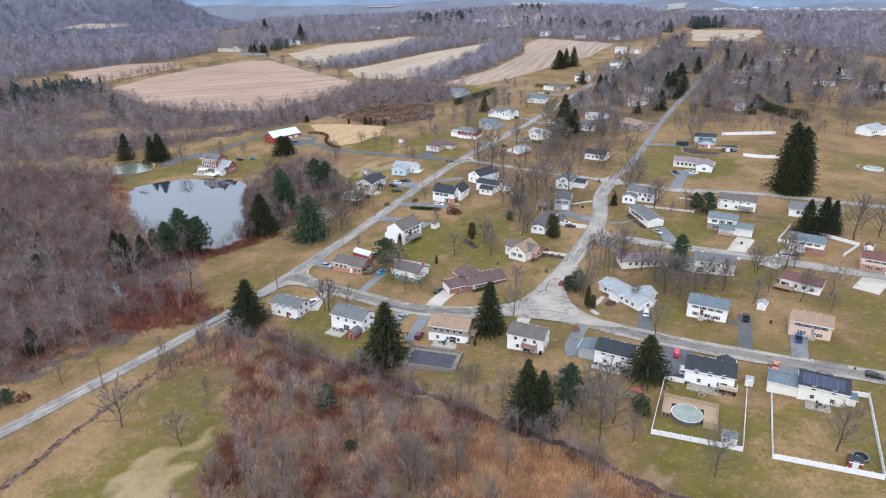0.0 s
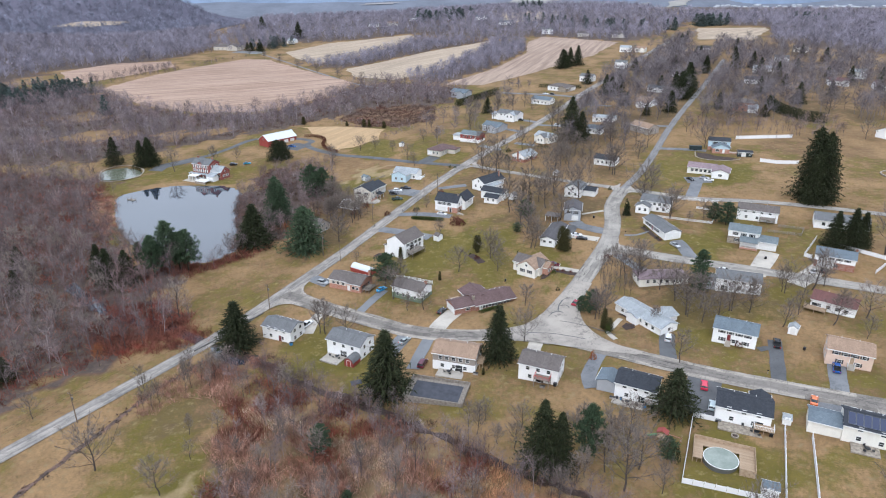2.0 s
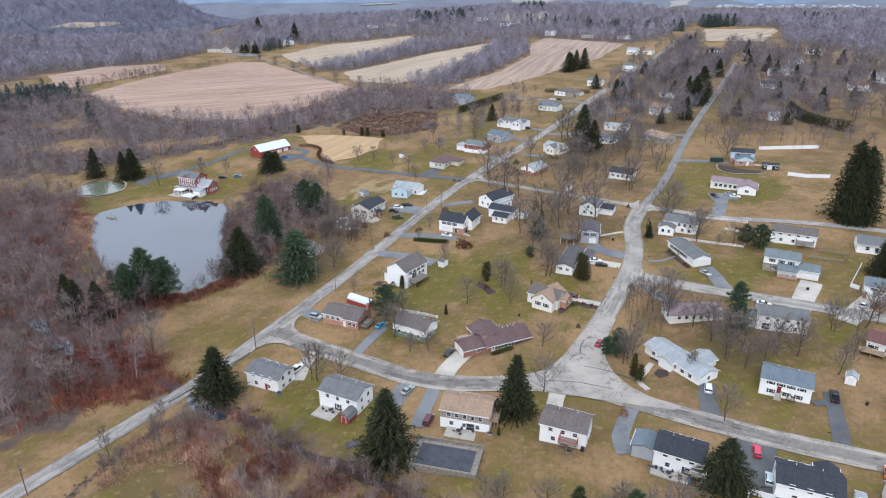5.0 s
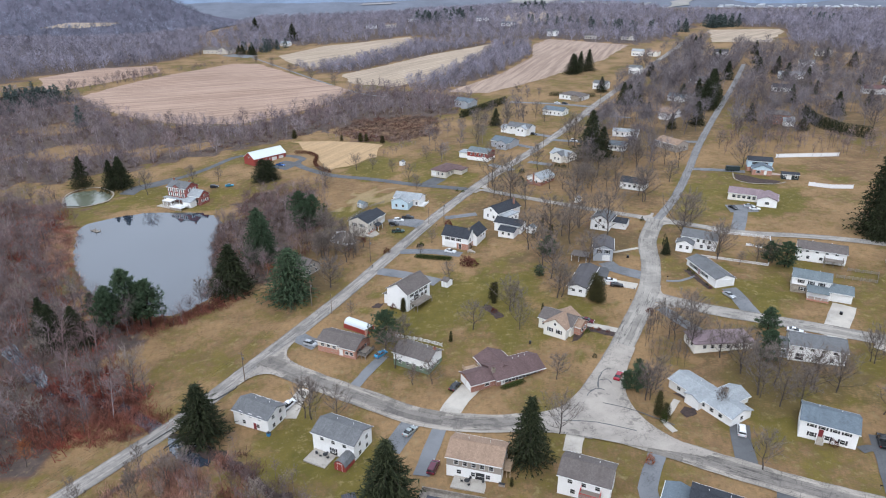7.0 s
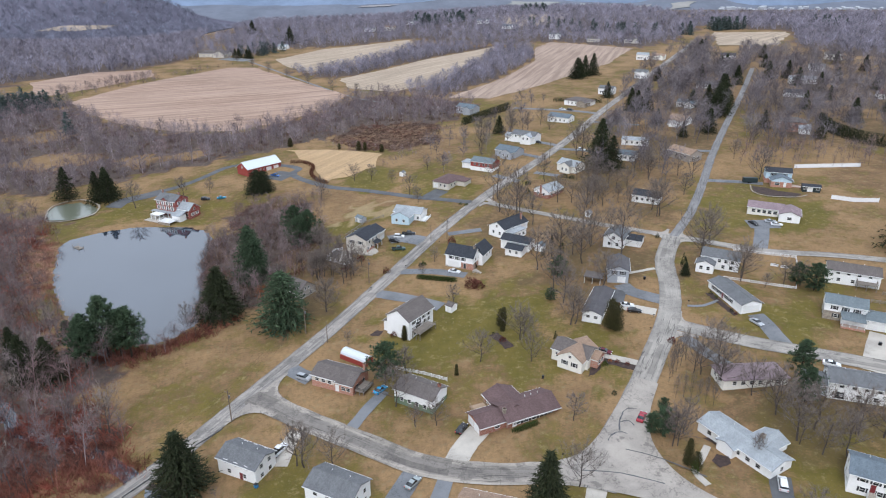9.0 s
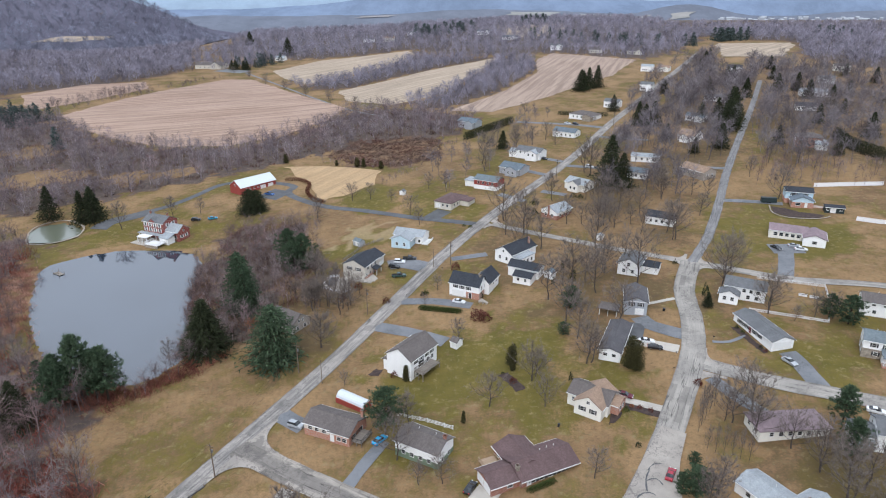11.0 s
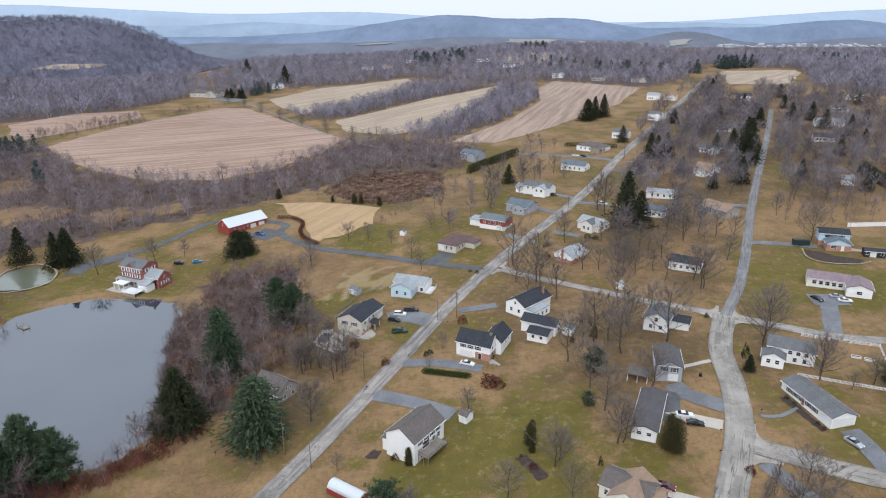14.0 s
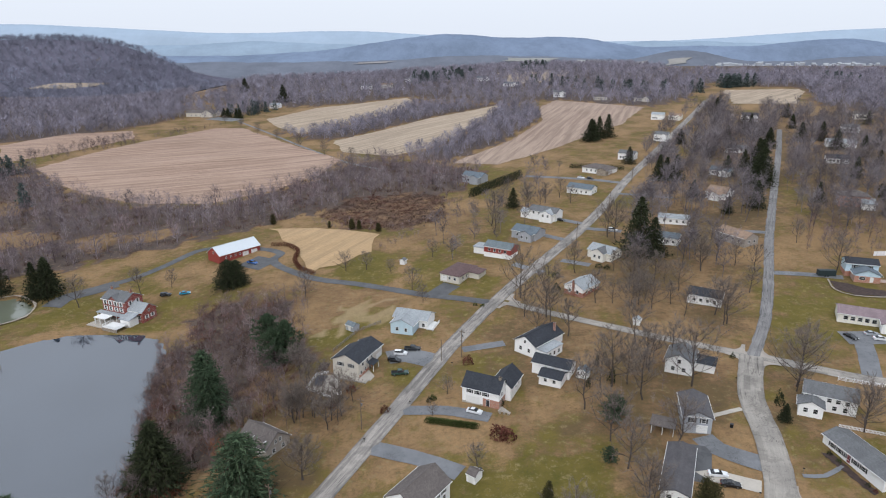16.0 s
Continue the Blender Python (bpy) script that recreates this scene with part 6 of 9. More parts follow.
def pine_tree(seed, radius, whorls=13, per=7, clumps=9, needles=11, first=0.14, size=0.055, w=0.0055, base=0.2):
    """A white pine one unit high: upswept limbs of uneven reach that end in soft clumps of needles."""
    rng = np.random.default_rng(seed)
    wood, leaf = ([], []), ([], [])
    tube(wood, np.zeros(3), np.array((0, 0, 0.96)), 0.017, 0.003, 6)
    for i in range(whorls):
        f = i / (whorls - 1)
        z = first + (0.93 - first) * f
        r = radius * math.sin(math.pi * (base + (1 - base) * f)) ** 0.75 + 0.03
        for j in range(per):
            t = 6.2832 * (j + rng.uniform(-0.5, 0.5)) / per + i * 2.4
            rr = r * rng.uniform(0.55, 1.15)
            o = np.array((math.cos(t), math.sin(t), 0))
            p0 = np.array((0, 0, z))
            p1 = p0 + o * rr + np.array((0, 0, rr * rng.uniform(-0.05, 0.4)))
            tube(wood, p0, p1, 0.005, 0.0015, 3)
            for s in range(clumps):
                c = p0 + (p1 - p0) * (0.3 + 0.7 * (s + rng.uniform(0, 1)) / clumps) + rng.normal(0, 0.018, 3) * (1, 1, 0.6)
                for _ in range(needles):
                    spray(leaf, c + rng.normal(0, 0.008, 3), rng.normal(0, 0.75, 3) + o * 0.4 + (0, 0, 0.55), size * rng.uniform(0.5, 1.1), w * rng.uniform(0.6, 1.3), rng)
    return tuple((np.array(v), f) for v, f in (wood, leaf))


def puff(seed, n, shape, size):
    """A shrub or clump one unit high: small leaves in an uneven mound."""
    rng = np.random.default_rng(seed)
    verts, faces = [], []
    for i in range(n):
        d = rng.normal(0, 1, 3)
        d /= np.linalg.norm(d)
        d[2] = abs(d[2])
        bump = 1 + 0.16 * math.sin(5 * d[0] + seed) + 0.14 * math.sin(6 * d[1] + 2 * seed)
        c = d * np.array(shape) * bump * rng.uniform(0.55, 1.0) ** 0.5
        a = d + rng.normal(0, 0.7, 3)
        a = a / np.linalg.norm(a) * size * rng.uniform(0.6, 1.4)
        b = np.cross(a, rng.normal(0, 1, 3))
        b = b / np.linalg.norm(b) * size * 0.45
        k = len(verts)
        verts.extend((c - b, c + b, c + a))
        faces.append((k, k + 1, k + 2))
    return np.array(verts), faces


def raw_mesh(name, verts, faces, material):
    me = bpy.data.meshes.new(name)
    me.from_pydata(np.asarray(verts).tolist(), [], faces)
    me.materials.append(material)
    return me


BARE = [bare_tree(11 + i, sp, fk, lb) for i, (sp, fk, lb) in enumerate(((0.52, 0.2, 18), (0.6, 0.16, 18), (0.44, 0.24, 18), (0.56, 0.22, 17), (0.68, 0.12, 19)))]
SPRUCE = [spruce_tree(31 + i, 30, 22, 9, r) for i, r in enumerate((0.31, 0.35, 0.28))]
OLD = [spruce_tree(34, 34, 22, 8, 0.25, 0.045, 0.0065, 0.42, 0.02, 0.2)]
SPRUCE_FAR = [spruce_tree(36 + i, 22, 16, 6, r, 0.06, 0.010) for i, r in enumerate((0.33, 0.37))]
PINE = [pine_tree(41 + i, r) for i, r in enumerate((0.34, 0.38, 0.30))]
SLIM = [pine_tree(45 + i, r, 15, 6, 7, 10, 0.25, 0.06, 0.0055, 0.3) for i, r in enumerate((0.22, 0.26))]
CEDAR = [spruce_tree(51 + i, 34, 22, 5, r, 0.045, 0.007, 0.35, 0.02, 0.12, -0.5) for i, r in enumerate((0.16, 0.24))]
KIT = {}
for key, models, leaf in (("bare", BARE, "twig"), ("pale", BARE, "twig_pale"), ("spruce", SPRUCE, "spruce"), ("spruce_far", SPRUCE_FAR, "spruce"), ("pine", PINE, "pine"), ("slim", SLIM, "pine"), ("old", OLD, "spruce"), ("round", OLD, "pine"), ("cedar", CEDAR, "cedar"), ("rust", BARE, "rust")):
    KIT[key] = [(raw_mesh("trunk", *w, M["bark_dark" if models not in (BARE,) else "bark"]), raw_mesh("crown", *c, M[leaf])) for w, c in models]
pick = random.Random(5)


def tree(kind, x, y, h, label, group="", wide=1.0, name="tree", category="tree"):
    if kind == "spruce" and y > 380:
        kind = "spruce_far"
    trunk, crown = KIT[kind][pick.randrange(len(KIT[kind]))]
    ob = new(name)
    ob.empty_display_size = 0.5
    w = h * wide * pick.uniform(0.9, 1.15)
    ob.matrix_basis = pose(x, y, height(x, y) - 0.1, 0, 0, pick.uniform(0, 360)) @ Matrix.Diagonal((w, w, h, 1))
    for n, me in (("trunk", trunk), ("crown", crown)):
        part(n, me, None, ob)
    return tagged(ob, label, category, group)


# conifers, one by one
for x, y, h, w in ((-70.0, 204.6, 17, 1.75), (-18.7, 174.2, 21, 1.3), (13.9, 190.3, 18.5, 1.35), (20.7, 142.4, 19, 1.0), (24.5, 140.9, 16.5, 0.95), (57.3, 160.6, 13.5, 1.6)):
    tree("spruce", x, y, h, "tall dark Norway spruce on a lawn", "garden spruces", w, "spruce")
for x, y, h in ((165.6, 309, 34), (171.5, 311, 31), (168.5, 304, 29), (163.5, 303, 24)):
    tree("old", x, y, h, "huge dark spruce of an old clump", "old spruces", 0.85, "spruce")
for x, y, h in ((75.5, 425, 27), (81.5, 422.6, 18), (-184.7, 412.5, 18), (-190.5, 413, 16.4), (-187, 417, 17), (-209, 417, 18), (150.6, 258.8, 15), (155.8, 256.6, 16.7), (160.7, 258, 14.4), (195.7, 565.7, 22),
                (190, 552, 20), (177.3, 529.7, 21), (184, 540, 18), (200, 580, 20), (219, 675, 13), (126, 554.8, 17), (136, 552.7, 17), (131, 556, 15), (172, 561.6, 13), (124, 711, 19), (114.7, 700, 19),
                (132.4, 714, 20), (118, 706, 17), (-133, 249, 16), (-126, 249.6, 15), (-140, 256, 14), (-138, 189, 10), (-196, 281, 10), (-215, 300, 12), (-176, 262, 12), (-168, 246, 11)):
    tree("spruce", x, y, h, "dark green spruce among bare trees", "spruces", 1.2, "spruce")
for x, y, h in ((-66.7, 349, 16), (-74, 355, 17), (-70, 346, 15), (118, 283.3, 10.5), (-25, 245, 13), (114, 287.4, 9), (50.3, 142.7, 7)):
    tree("pine", x, y, h, "shaggy green white pine", "pines", 1.12, "pine")
for x, y, h, w in ((-62, 278, 20.5, 1.6), (-84, 319, 23, 1.2), (-81, 314.5, 20, 1.3)):
    tree("round", x, y, h, "dense rounded green pine beside a house", "pines", w, "pine")
for x, y, h in ((-120, 260, 16), (-113.8, 260.8, 22), (-110, 261.5, 17), (-106.4, 260.8, 18.5), (-117.7, 255, 18), (-127.7, 264.8, 11)):
    tree("slim", x, y, h, "slim green pine on the pond's bank", "pines", 1.0, "pine")
for x, y, h in ((-106.6, 416, 12.5), (-103.4, 417.5, 11.5)):
    tree("old", x, y, h, "dense round dark conifer beside the barn", "", 1.9, "spruce")
for x, y, h in ((-86, 286, 20), (-88, 290.5, 15)):
    tree("spruce", x, y, h, "dark olive hemlock above the pond", "hemlocks", 1.45, "hemlock")
tree("slim", 91.6, 238.4, 11, "thin green pine behind a mauve ranch", "pines", 1.1, "pine")
tree("pine", 47.0, 216.5, 8, "bushy blue-green pine at a street corner", "pines", 1.35, "pine")
tree("slim", 31.6, 142.8, 17, "tall ragged green pine above the creek", "pines", 0.72, "pine")
tree("pine", -128.6, 160, 5.5, "low spreading green pine beside the road", "", 1.6, "pine")
for x, y, h in ((44.9, 265.7, 10.8), (46.5, 264.6, 10), (10.7, 270.4, 6.6), (10.9, 267.5, 5), (-4.3, 245.3, 4), (-20.4, 266.6, 6), (49.1, 205.2, 7.6), (50.5, 203.6, 5), (36.5, 332.7, 4), (9, 182, 2.6)):
    tree("cedar", x, y, h, "narrow clipped evergreen on a lawn", "garden cedars", 1.0, "cedar")

# bare trees, one by one
for x, y, h in ((-44.2, 211, 13.4), (-42.3, 210.4, 14.6), (-35.2, 210.4, 11.7), (22.8, 199.6, 14), (61.4, 119.4, 15), (-8.5, 118.9, 16), (-89, 147.3, 17), (-117.8, 169.6, 10), (-69, 138, 12), (18.5, 386.7, 25),
                (71, 447, 22), (90.8, 314.5, 22), (97.2, 292.8, 17), (61.2, 317.6, 24), (87.3, 355.7, 19), (26, 368.8, 24), (36.2, 500, 18), (48, 515.8, 13.4), (13.9, 477.7, 21), (-56.3, 425.7, 11),
                (-47, 425.6, 10), (-35.3, 419.3, 8), (-17, 436.9, 10), (-70.6, 403.2, 12.6), (-144.5, 413, 13), (-165.9, 401.6, 16), (-132.3, 417, 10)):
    tree("bare", x, y, h, "tall leafless tree with a fine grey crown", "bare trees", 1.0)
for x, y, h in ((131, 227.3, 11), (125.9, 225.3, 17), (165.8, 250, 22), (177, 252, 18.6), (93.2, 212.9, 15), (98.3, 211.3, 14), (77.3, 222, 15.7), (68, 234, 14.8), (64.5, 240, 14), (70.5, 243, 15), (51.8, 216, 12),
                (66.5, 183.4, 12), (-21.2, 232.5, 14), (-9.9, 223.7, 9), (-4.5, 284.5, 9), (16, 262, 14), (31.3, 294, 18), (-49, 285.5, 14), (-45.8, 306.4, 12.6), (27.6, 309, 19), (33, 283, 17),
                (100.3, 428.6, 14.5), (95.8, 402.8, 17), (-59.7, 338, 14), (97.9, 324.9, 16.5), (148.6, 396, 18), (38, 133.4, 19), (92.4, 126.2, 15), (4, 157.8, 9.4), (17.5, 156.7, 9), (30.8, 150.3, 12),
                (44.3, 408, 16), (253, 549, 21), (254, 461, 19), (245.7, 402.5, 15), (326, 519, 22), (-15.9, 310, 5), (60.5, 332.5, 15.5), (45, 312, 19), (38, 320, 20), (52, 345, 18),
                (3, 251.6, 12), (18.1, 250.3, 12), (25.7, 223, 9.5), (33.1, 269.2, 16), (47.7, 211.7, 13), (83.7, 215.5, 15), (74.5, 229.8, 13), (86.2, 205.1, 14), (77.7, 211.7, 16), (-15.5, 223.8, 8), (65.6, 397.5, 17), (-20.4, 387.6, 8.7), (-25.1, 400.1, 12), (42.7, 148.1, 15), (37.5, 146.5, 14), (35, 139.5, 13), (43, 140, 14), (28.2, 147.5, 12), (8.4, 160.5, 8), (15, 149, 9), (11, 151, 7)):
    tree("bare", x, y, h, "leafless yard tree with spreading branches", "bare trees", 1.05)
for x, y, h in ((54.7, 237, 12), (56.4, 239.5, 13), (58.3, 242, 12.5), (60.4, 244.6, 13), (62.6, 247, 12)):
    tree("bare", x, y, h, "slender upright leafless poplar of a row", "poplars", 0.32)
for x, y, h in ((34, 302, 9), (35.8, 304, 7), (29, 285.5, 5)):
    tree("pine", x, y, h, "bushy dark evergreen under bare trees", "pines", 1.2, "pine")
tree("pale", -80.5, 318.5, 13, "pale silvery leafless tree among pines", "", 1.1)
tree("pale", -47, 176, 12, "pale dead tree beside the creek", "", 0.9)
tree("pale", 28, 137, 9, "broken pale tree above the reeds", "", 1.0)
tree("pale", 133, 205, 14, "pale crooked leafless tree", "", 1.2)

# yard trees between the streets, where they stand too thick to name
YARDS = [([(22, 398), (60, 362), (88, 345), (120, 398), (150, 460), (205, 560), (280, 720), (262, 800), (205, 690), (150, 590), (105, 510), (66, 445)], 280, (11, 20)),
         ([(160, 440), (330, 440), (420, 700), (330, 860), (290, 760), (235, 620), (185, 520)], 440, (12, 20)), ([(170, 470), (270, 445), (290, 520), (215, 560)], 45, (9, 15)), ([(110, 600), (180, 720), (250, 850), (300, 950), (330, 930), (270, 810), (200, 690), (130, 560)], 170, (8, 16)), ([(420, 560), (620, 470), (760, 620), (520, 760)], 160, (9, 17)),
         ([(30, 288), (54, 282), (62, 318), (44, 350), (36, 338)], 5, (11, 17)), ([(-70, 290), (-50, 285), (-40, 320), (-58, 338)], 9, (8, 13)), ([(44, 380), (80, 352), (100, 380), (112, 420), (80, 425), (62, 410)], 12, (10, 17)), ([(100, 270), (112, 262), (125, 290), (110, 300)], 2, (8, 12)), ([(15, 350), (34, 342), (32, 366), (18, 374)], 4, (12, 19)), ([(60, 430), (86, 470), (110, 520), (120, 500), (90, 440)], 14, (12, 19)),
         ([(-8, 430), (20, 450), (60, 530), (90, 600), (60, 620), (10, 540), (-20, 470)], 30, (8, 16)),
         ([(60, 236), (72, 258), (90, 246), (78, 228)], 2, (9, 13)), ([(96, 200), (130, 190), (140, 220), (110, 232)], 6, (9, 14)),
         ([(-62, 292), (-40, 322), (-58, 338), (-72, 310)], 10, (9, 15)), ([(300, 440), (420, 300), (520, 500), (420, 640)], 40, (10, 18)), ([(110, 100), (190, 100), (240, 230), (160, 210)], 10, (10, 16))]
LINES = [smooth(l, 4.0) for l in (MAIN, CRESCENT, BEND_S, BEND_N, BRANCH, CROSS_R, CROSS_L)]
HOUSES = [o for o in scene.objects if o.get("category") in ("house", "barn", "garage")]
SPOTS = []
for o in HOUSES:
    c = [o.matrix_basis @ (Matrix(p.matrix_basis) @ Vector(p.bound_box[i])) for p in o.children if p.name.startswith("wall") for i in (0, 6)]
    if c:
        SPOTS.append((sum(v.x for v in c) / len(c), sum(v.y for v in c) / len(c)))
SPOTS = np.array(SPOTS)


def clear(x, y, road=6.0, homes=9.5):
    return all(np.hypot(*(l - (x, y)).T).min() > road for l in LINES) and np.hypot(*(SPOTS - (x, y)).T).min() > homes


FAR_YARD = []
for poly, n, (h0, h1) in YARDS:
    a = np.array(poly)
    put = 0
    for _ in range(n * 8):
        x, y = pick.uniform(a[:, 0].min(), a[:, 0].max()), pick.uniform(a[:, 1].min(), a[:, 1].max())
        if inside(poly, x, y) and clear(x, y, 6.0, 11.5):
            if n > 200 and x < 150 and y < 460 and pick.random() < 0.7:  # thinner towards the cross street
                continue
            kind = "bare" if pick.random() < (1.0 if y < 440 else 0.96) else "spruce"
            if kind == "bare" and y > 395:
                FAR_YARD.append((x, y, pick.uniform(h0, h1)))
                put += 1
                if put == n:
                    break
                continue
            tree(kind, x, y, pick.uniform(h0, h1) * (1 if kind == "bare" else 0.8), "leafless yard tree among houses" if kind == "bare" else "dark conifer among houses", "bare trees" if kind == "bare" else "spruces", 1.0 if kind == "bare" else 1.15)
            put += 1
            if put == n:
                break

# ---- woods, brush and reeds ----
def light_tree(seed, limbs, twigs, w):
    """A cheap leafless tree one unit high for the woods."""
    rng = np.random.default_rng(seed)
    out = ([], [])
    lean = rng.normal(0, 0.05, 3)
    top = np.array((lean[0], lean[1], 0.8))
    tube(out, np.zeros(3), top * 0.55, 0.009, 0.007, 3)
    tube(out, top * 0.55, top, 0.007, 0.002, 3)
    n = len(out[1])
    for i in range(limbs):
        z = rng.uniform(0.3, 0.75)
        t = rng.uniform(0, 6.28)
        p = top * z / 0.8
        l = rng.uniform(0.12, 0.3) * (1.15 - 0.5 * z)
        q = p + np.array((math.cos(t) * l, math.sin(t) * l, rng.uniform(0.12, 0.3)))
        sliver(out, p, q, 0.0042, rng)
        for _ in range(twigs):
            s = p + (q - p) * rng.uniform(0.3, 1.0)
            e = np.array((math.cos(t) * 0.5, math.sin(t) * 0.5, 0.6)) + rng.normal(0, 0.6, 3)
            sliver(out, s, s + e / np.linalg.norm(e) * rng.uniform(0.07, 0.2), w, rng)
    v = np.array(out[0])
    tris = []
    for f in out[1]:
        tris += [f] if len(f) == 3 else [(f[0], f[1], f[2]), (f[0], f[2], f[3])]
    return v, np.array(tris)


def canopy_tree(seed, n, w):
    """A leafless tree one unit high seen from far: a stem and an egg-shaped haze of twigs."""
    rng = np.random.default_rng(seed)
    out = ([], [])
    for t in range(2):
        sliver(out, np.zeros(3), np.array((0, 0, 0.75)), 0.02, rng)
    r = rng.uniform(0.3, 0.4)
    for i in range(n):
        a, u = rng.uniform(0, 6.28), rng.uniform(-0.75, 1)
        c = math.sqrt(1 - u * u) * r * rng.uniform(0.8, 1.1)
        q = np.array((math.cos(a) * c, math.sin(a) * c, 0.62 + u * 0.36))
        p = np.array((q[0] * 0.35, q[1] * 0.35, q[2] - rng.uniform(0.12, 0.3)))
        sliver(out, p, q, w * rng.uniform(0.6, 1.3), rng)
    return np.array(out[0]), np.array(out[1])


def brush(seed, n, w, height_to_width=1.0, lean=0.6):
    """A clump of stems one unit high."""
    rng = np.random.default_rng(seed)
    out = ([], [])
    for _ in range(n):
        p = np.array((rng.normal(0, 0.35), rng.normal(0, 0.35), 0)) / height_to_width
        e = np.array((0, 0, 1)) + rng.normal(0, lean, 3) * (1, 1, 0.3)
        e = e / np.linalg.norm(e) * rng.uniform(0.5, 1.05)
        e[2] = abs(e[2])
        sliver(out, p, p + e, w, rng)
    return np.array(out[0]), np.array(out[1])


def scatter(name, models, spots, heights, material, label, wide=(0.8, 1.2), seed=1):
    """Many copies of a few models joined in one mesh."""
    rng = np.random.default_rng(seed)
    vs, fs, tones, base = [], [], [], 0
    for (x, y), h in zip(spots, heights):
        v, f = models[rng.integers(len(models))]
        t = rng.uniform(0, 6.2832)
        w = h * rng.uniform(*wide)
        c, s = math.cos(t) * w, math.sin(t) * w
        q = np.empty_like(v)
        q[:, 0], q[:, 1] = v[:, 0] * c - v[:, 1] * s + x, v[:, 0] * s + v[:, 1] * c + y
        q[:, 2] = v[:, 2] * h + height(x, y) - 0.1
        vs.append(q), fs.append(f + base), tones.append(np.full(len(v), rng.uniform(0, 1), np.float32))
        base += len(v)
    v, f = np.concatenate(vs), np.concatenate(fs).astype(np.int32)
    me = bpy.data.meshes.new(name)
    me.vertices.add(len(v)), me.loops.add(f.size), me.polygons.add(len(f))
    me.vertices.foreach_set("co", v.astype(np.float32).ravel())
    me.loops.foreach_set("vertex_index", f.ravel())
    me.polygons.foreach_set("loop_start", np.arange(0, f.size, 3, dtype=np.int32))
    me.update(calc_edges=True)
    me.attributes.new("tone", "FLOAT", "POINT").data.foreach_set("value", np.concatenate(tones))
    me.materials.append(material)
    return tagged(new(name, me), label, kind="stuff")


def strewn(poly, gap, seed, keep=None):
    """Points in a polygon about gap metres apart, on a shaken grid."""
    rng = np.random.default_rng(seed)
    a = np.array(poly)
    x, y = np.meshgrid(np.arange(a[:, 0].min(), a[:, 0].max(), gap), np.arange(a[:, 1].min(), a[:, 1].max(), gap))
    p = np.c_[x.ravel(), y.ravel()] + rng.uniform(-0.5, 0.5, (x.size, 2)) * gap
    p = p[inside(poly, p[:, 0], p[:, 1])]
    for q in (POND, POND_SMALL, POOL, HEATH, *CLEARINGS, *MEADOWS):
        p = p[~inside(q, p[:, 0], p[:, 1])]
    road = smooth(MAIN, 3.0)
    d = np.array([np.hypot(*(road - q).T).min() for q in p]) if len(p) < 9000 else np.full(len(p), 99)
    brook = smooth(CREEK, 2.0)[12:]
    if len(p) < 9000:
        d = np.where(np.array([np.hypot(*(brook - q).T).min() for q in p]) < 0.5, 0, d)
    return p[d > 7]


NEAR = [light_tree(60 + i, 22, 11, 0.0017) for i in range(6)]
fy_ = np.array(FAR_YARD)
near_ = fy_[:, 1] < 600
scatter("yard_trees", [light_tree(110 + i, 28, 10, 0.0028) for i in range(6)], fy_[near_, :2], fy_[near_, 2], M["yard_twig"], "leafless yard trees among the middle houses", (0.95, 1.35), 61)
scatter("yard_trees", [canopy_tree(120 + i, 96, 0.0075) for i in range(4)] + [light_tree(124, 18, 9, 0.004)], fy_[~near_, :2], fy_[~near_, 2], M["yard_twig"], "leafless yard trees among the farther houses", (0.95, 1.35), 62)
MIDW = [light_tree(65 + i, 14, 8, 0.0028) for i in range(3)] + [canopy_tree(65 + i, 96, 0.006) for i in range(3)]
FARW = [canopy_tree(70 + i, 70, 0.010) for i in range(5)]
TINY = [canopy_tree(80 + i, 34, 0.019) for i in range(5)]
for poly, gap, models, hs_, label, seed in ((WOODS_WEST, 5.5, NEAR, (9, 17), "leafless grey-brown woods beside the pond", 2), (WOODS_POND, 4.8, NEAR, (7, 12), "leafless thicket on the pond's east bank", 3),
                                            (WOODS_BELT, 6.4, MIDW, (6, 15), "leafless scrubby wood below the cornfield", 4), (WOODS_HEDGE, 7.5, FARW, (7, 14), "leafless hedgerow between two fields", 5),
                                            (WOODS_MID, 7.5, FARW, (8, 15), "leafless copse between two fields", 6), (WOODS_NORTH, 12, TINY, (10, 18), "leafless far woods behind the fields", 7),
                                            (WOODS_NW, 11, TINY, (12, 19), "leafless far woods to the north-west", 8), (WOODS_NE, 11, TINY, (12, 19), "leafless far woods on the rising slope", 9)):
    p = strewn(poly, gap, seed)
    r = np.random.default_rng(seed + 50)
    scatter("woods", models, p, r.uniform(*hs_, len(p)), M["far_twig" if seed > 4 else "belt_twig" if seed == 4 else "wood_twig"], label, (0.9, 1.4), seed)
hill = [(-1900, 1430), (-700, 1430), (-560, 1640), (-560, 2150), (-1900, 2200)]
p = strewn(hill, 19, 12)
foot = [(-927, 1637), (-910, 1680), (-856, 1711), (-792, 1753), (-803, 1707), (-852, 1653)]
p = p[~inside(foot, p[:, 0], p[:, 1])]
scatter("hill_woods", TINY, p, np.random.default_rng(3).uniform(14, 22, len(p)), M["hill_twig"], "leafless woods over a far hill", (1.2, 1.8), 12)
p = strewn(SCRUB, 1.45, 21)
r = np.random.default_rng(21)
BUSH = [brush(90 + i, 34, 0.022, 1.0, 0.5) for i in range(4)]
REED = [brush(95 + i, 44, 0.016, 0.8, 0.22) for i in range(3)]
jit = p + 2.5 * np.c_[np.sin(p[:, 1] * 0.5), np.sin(p[:, 0] * 0.45)]


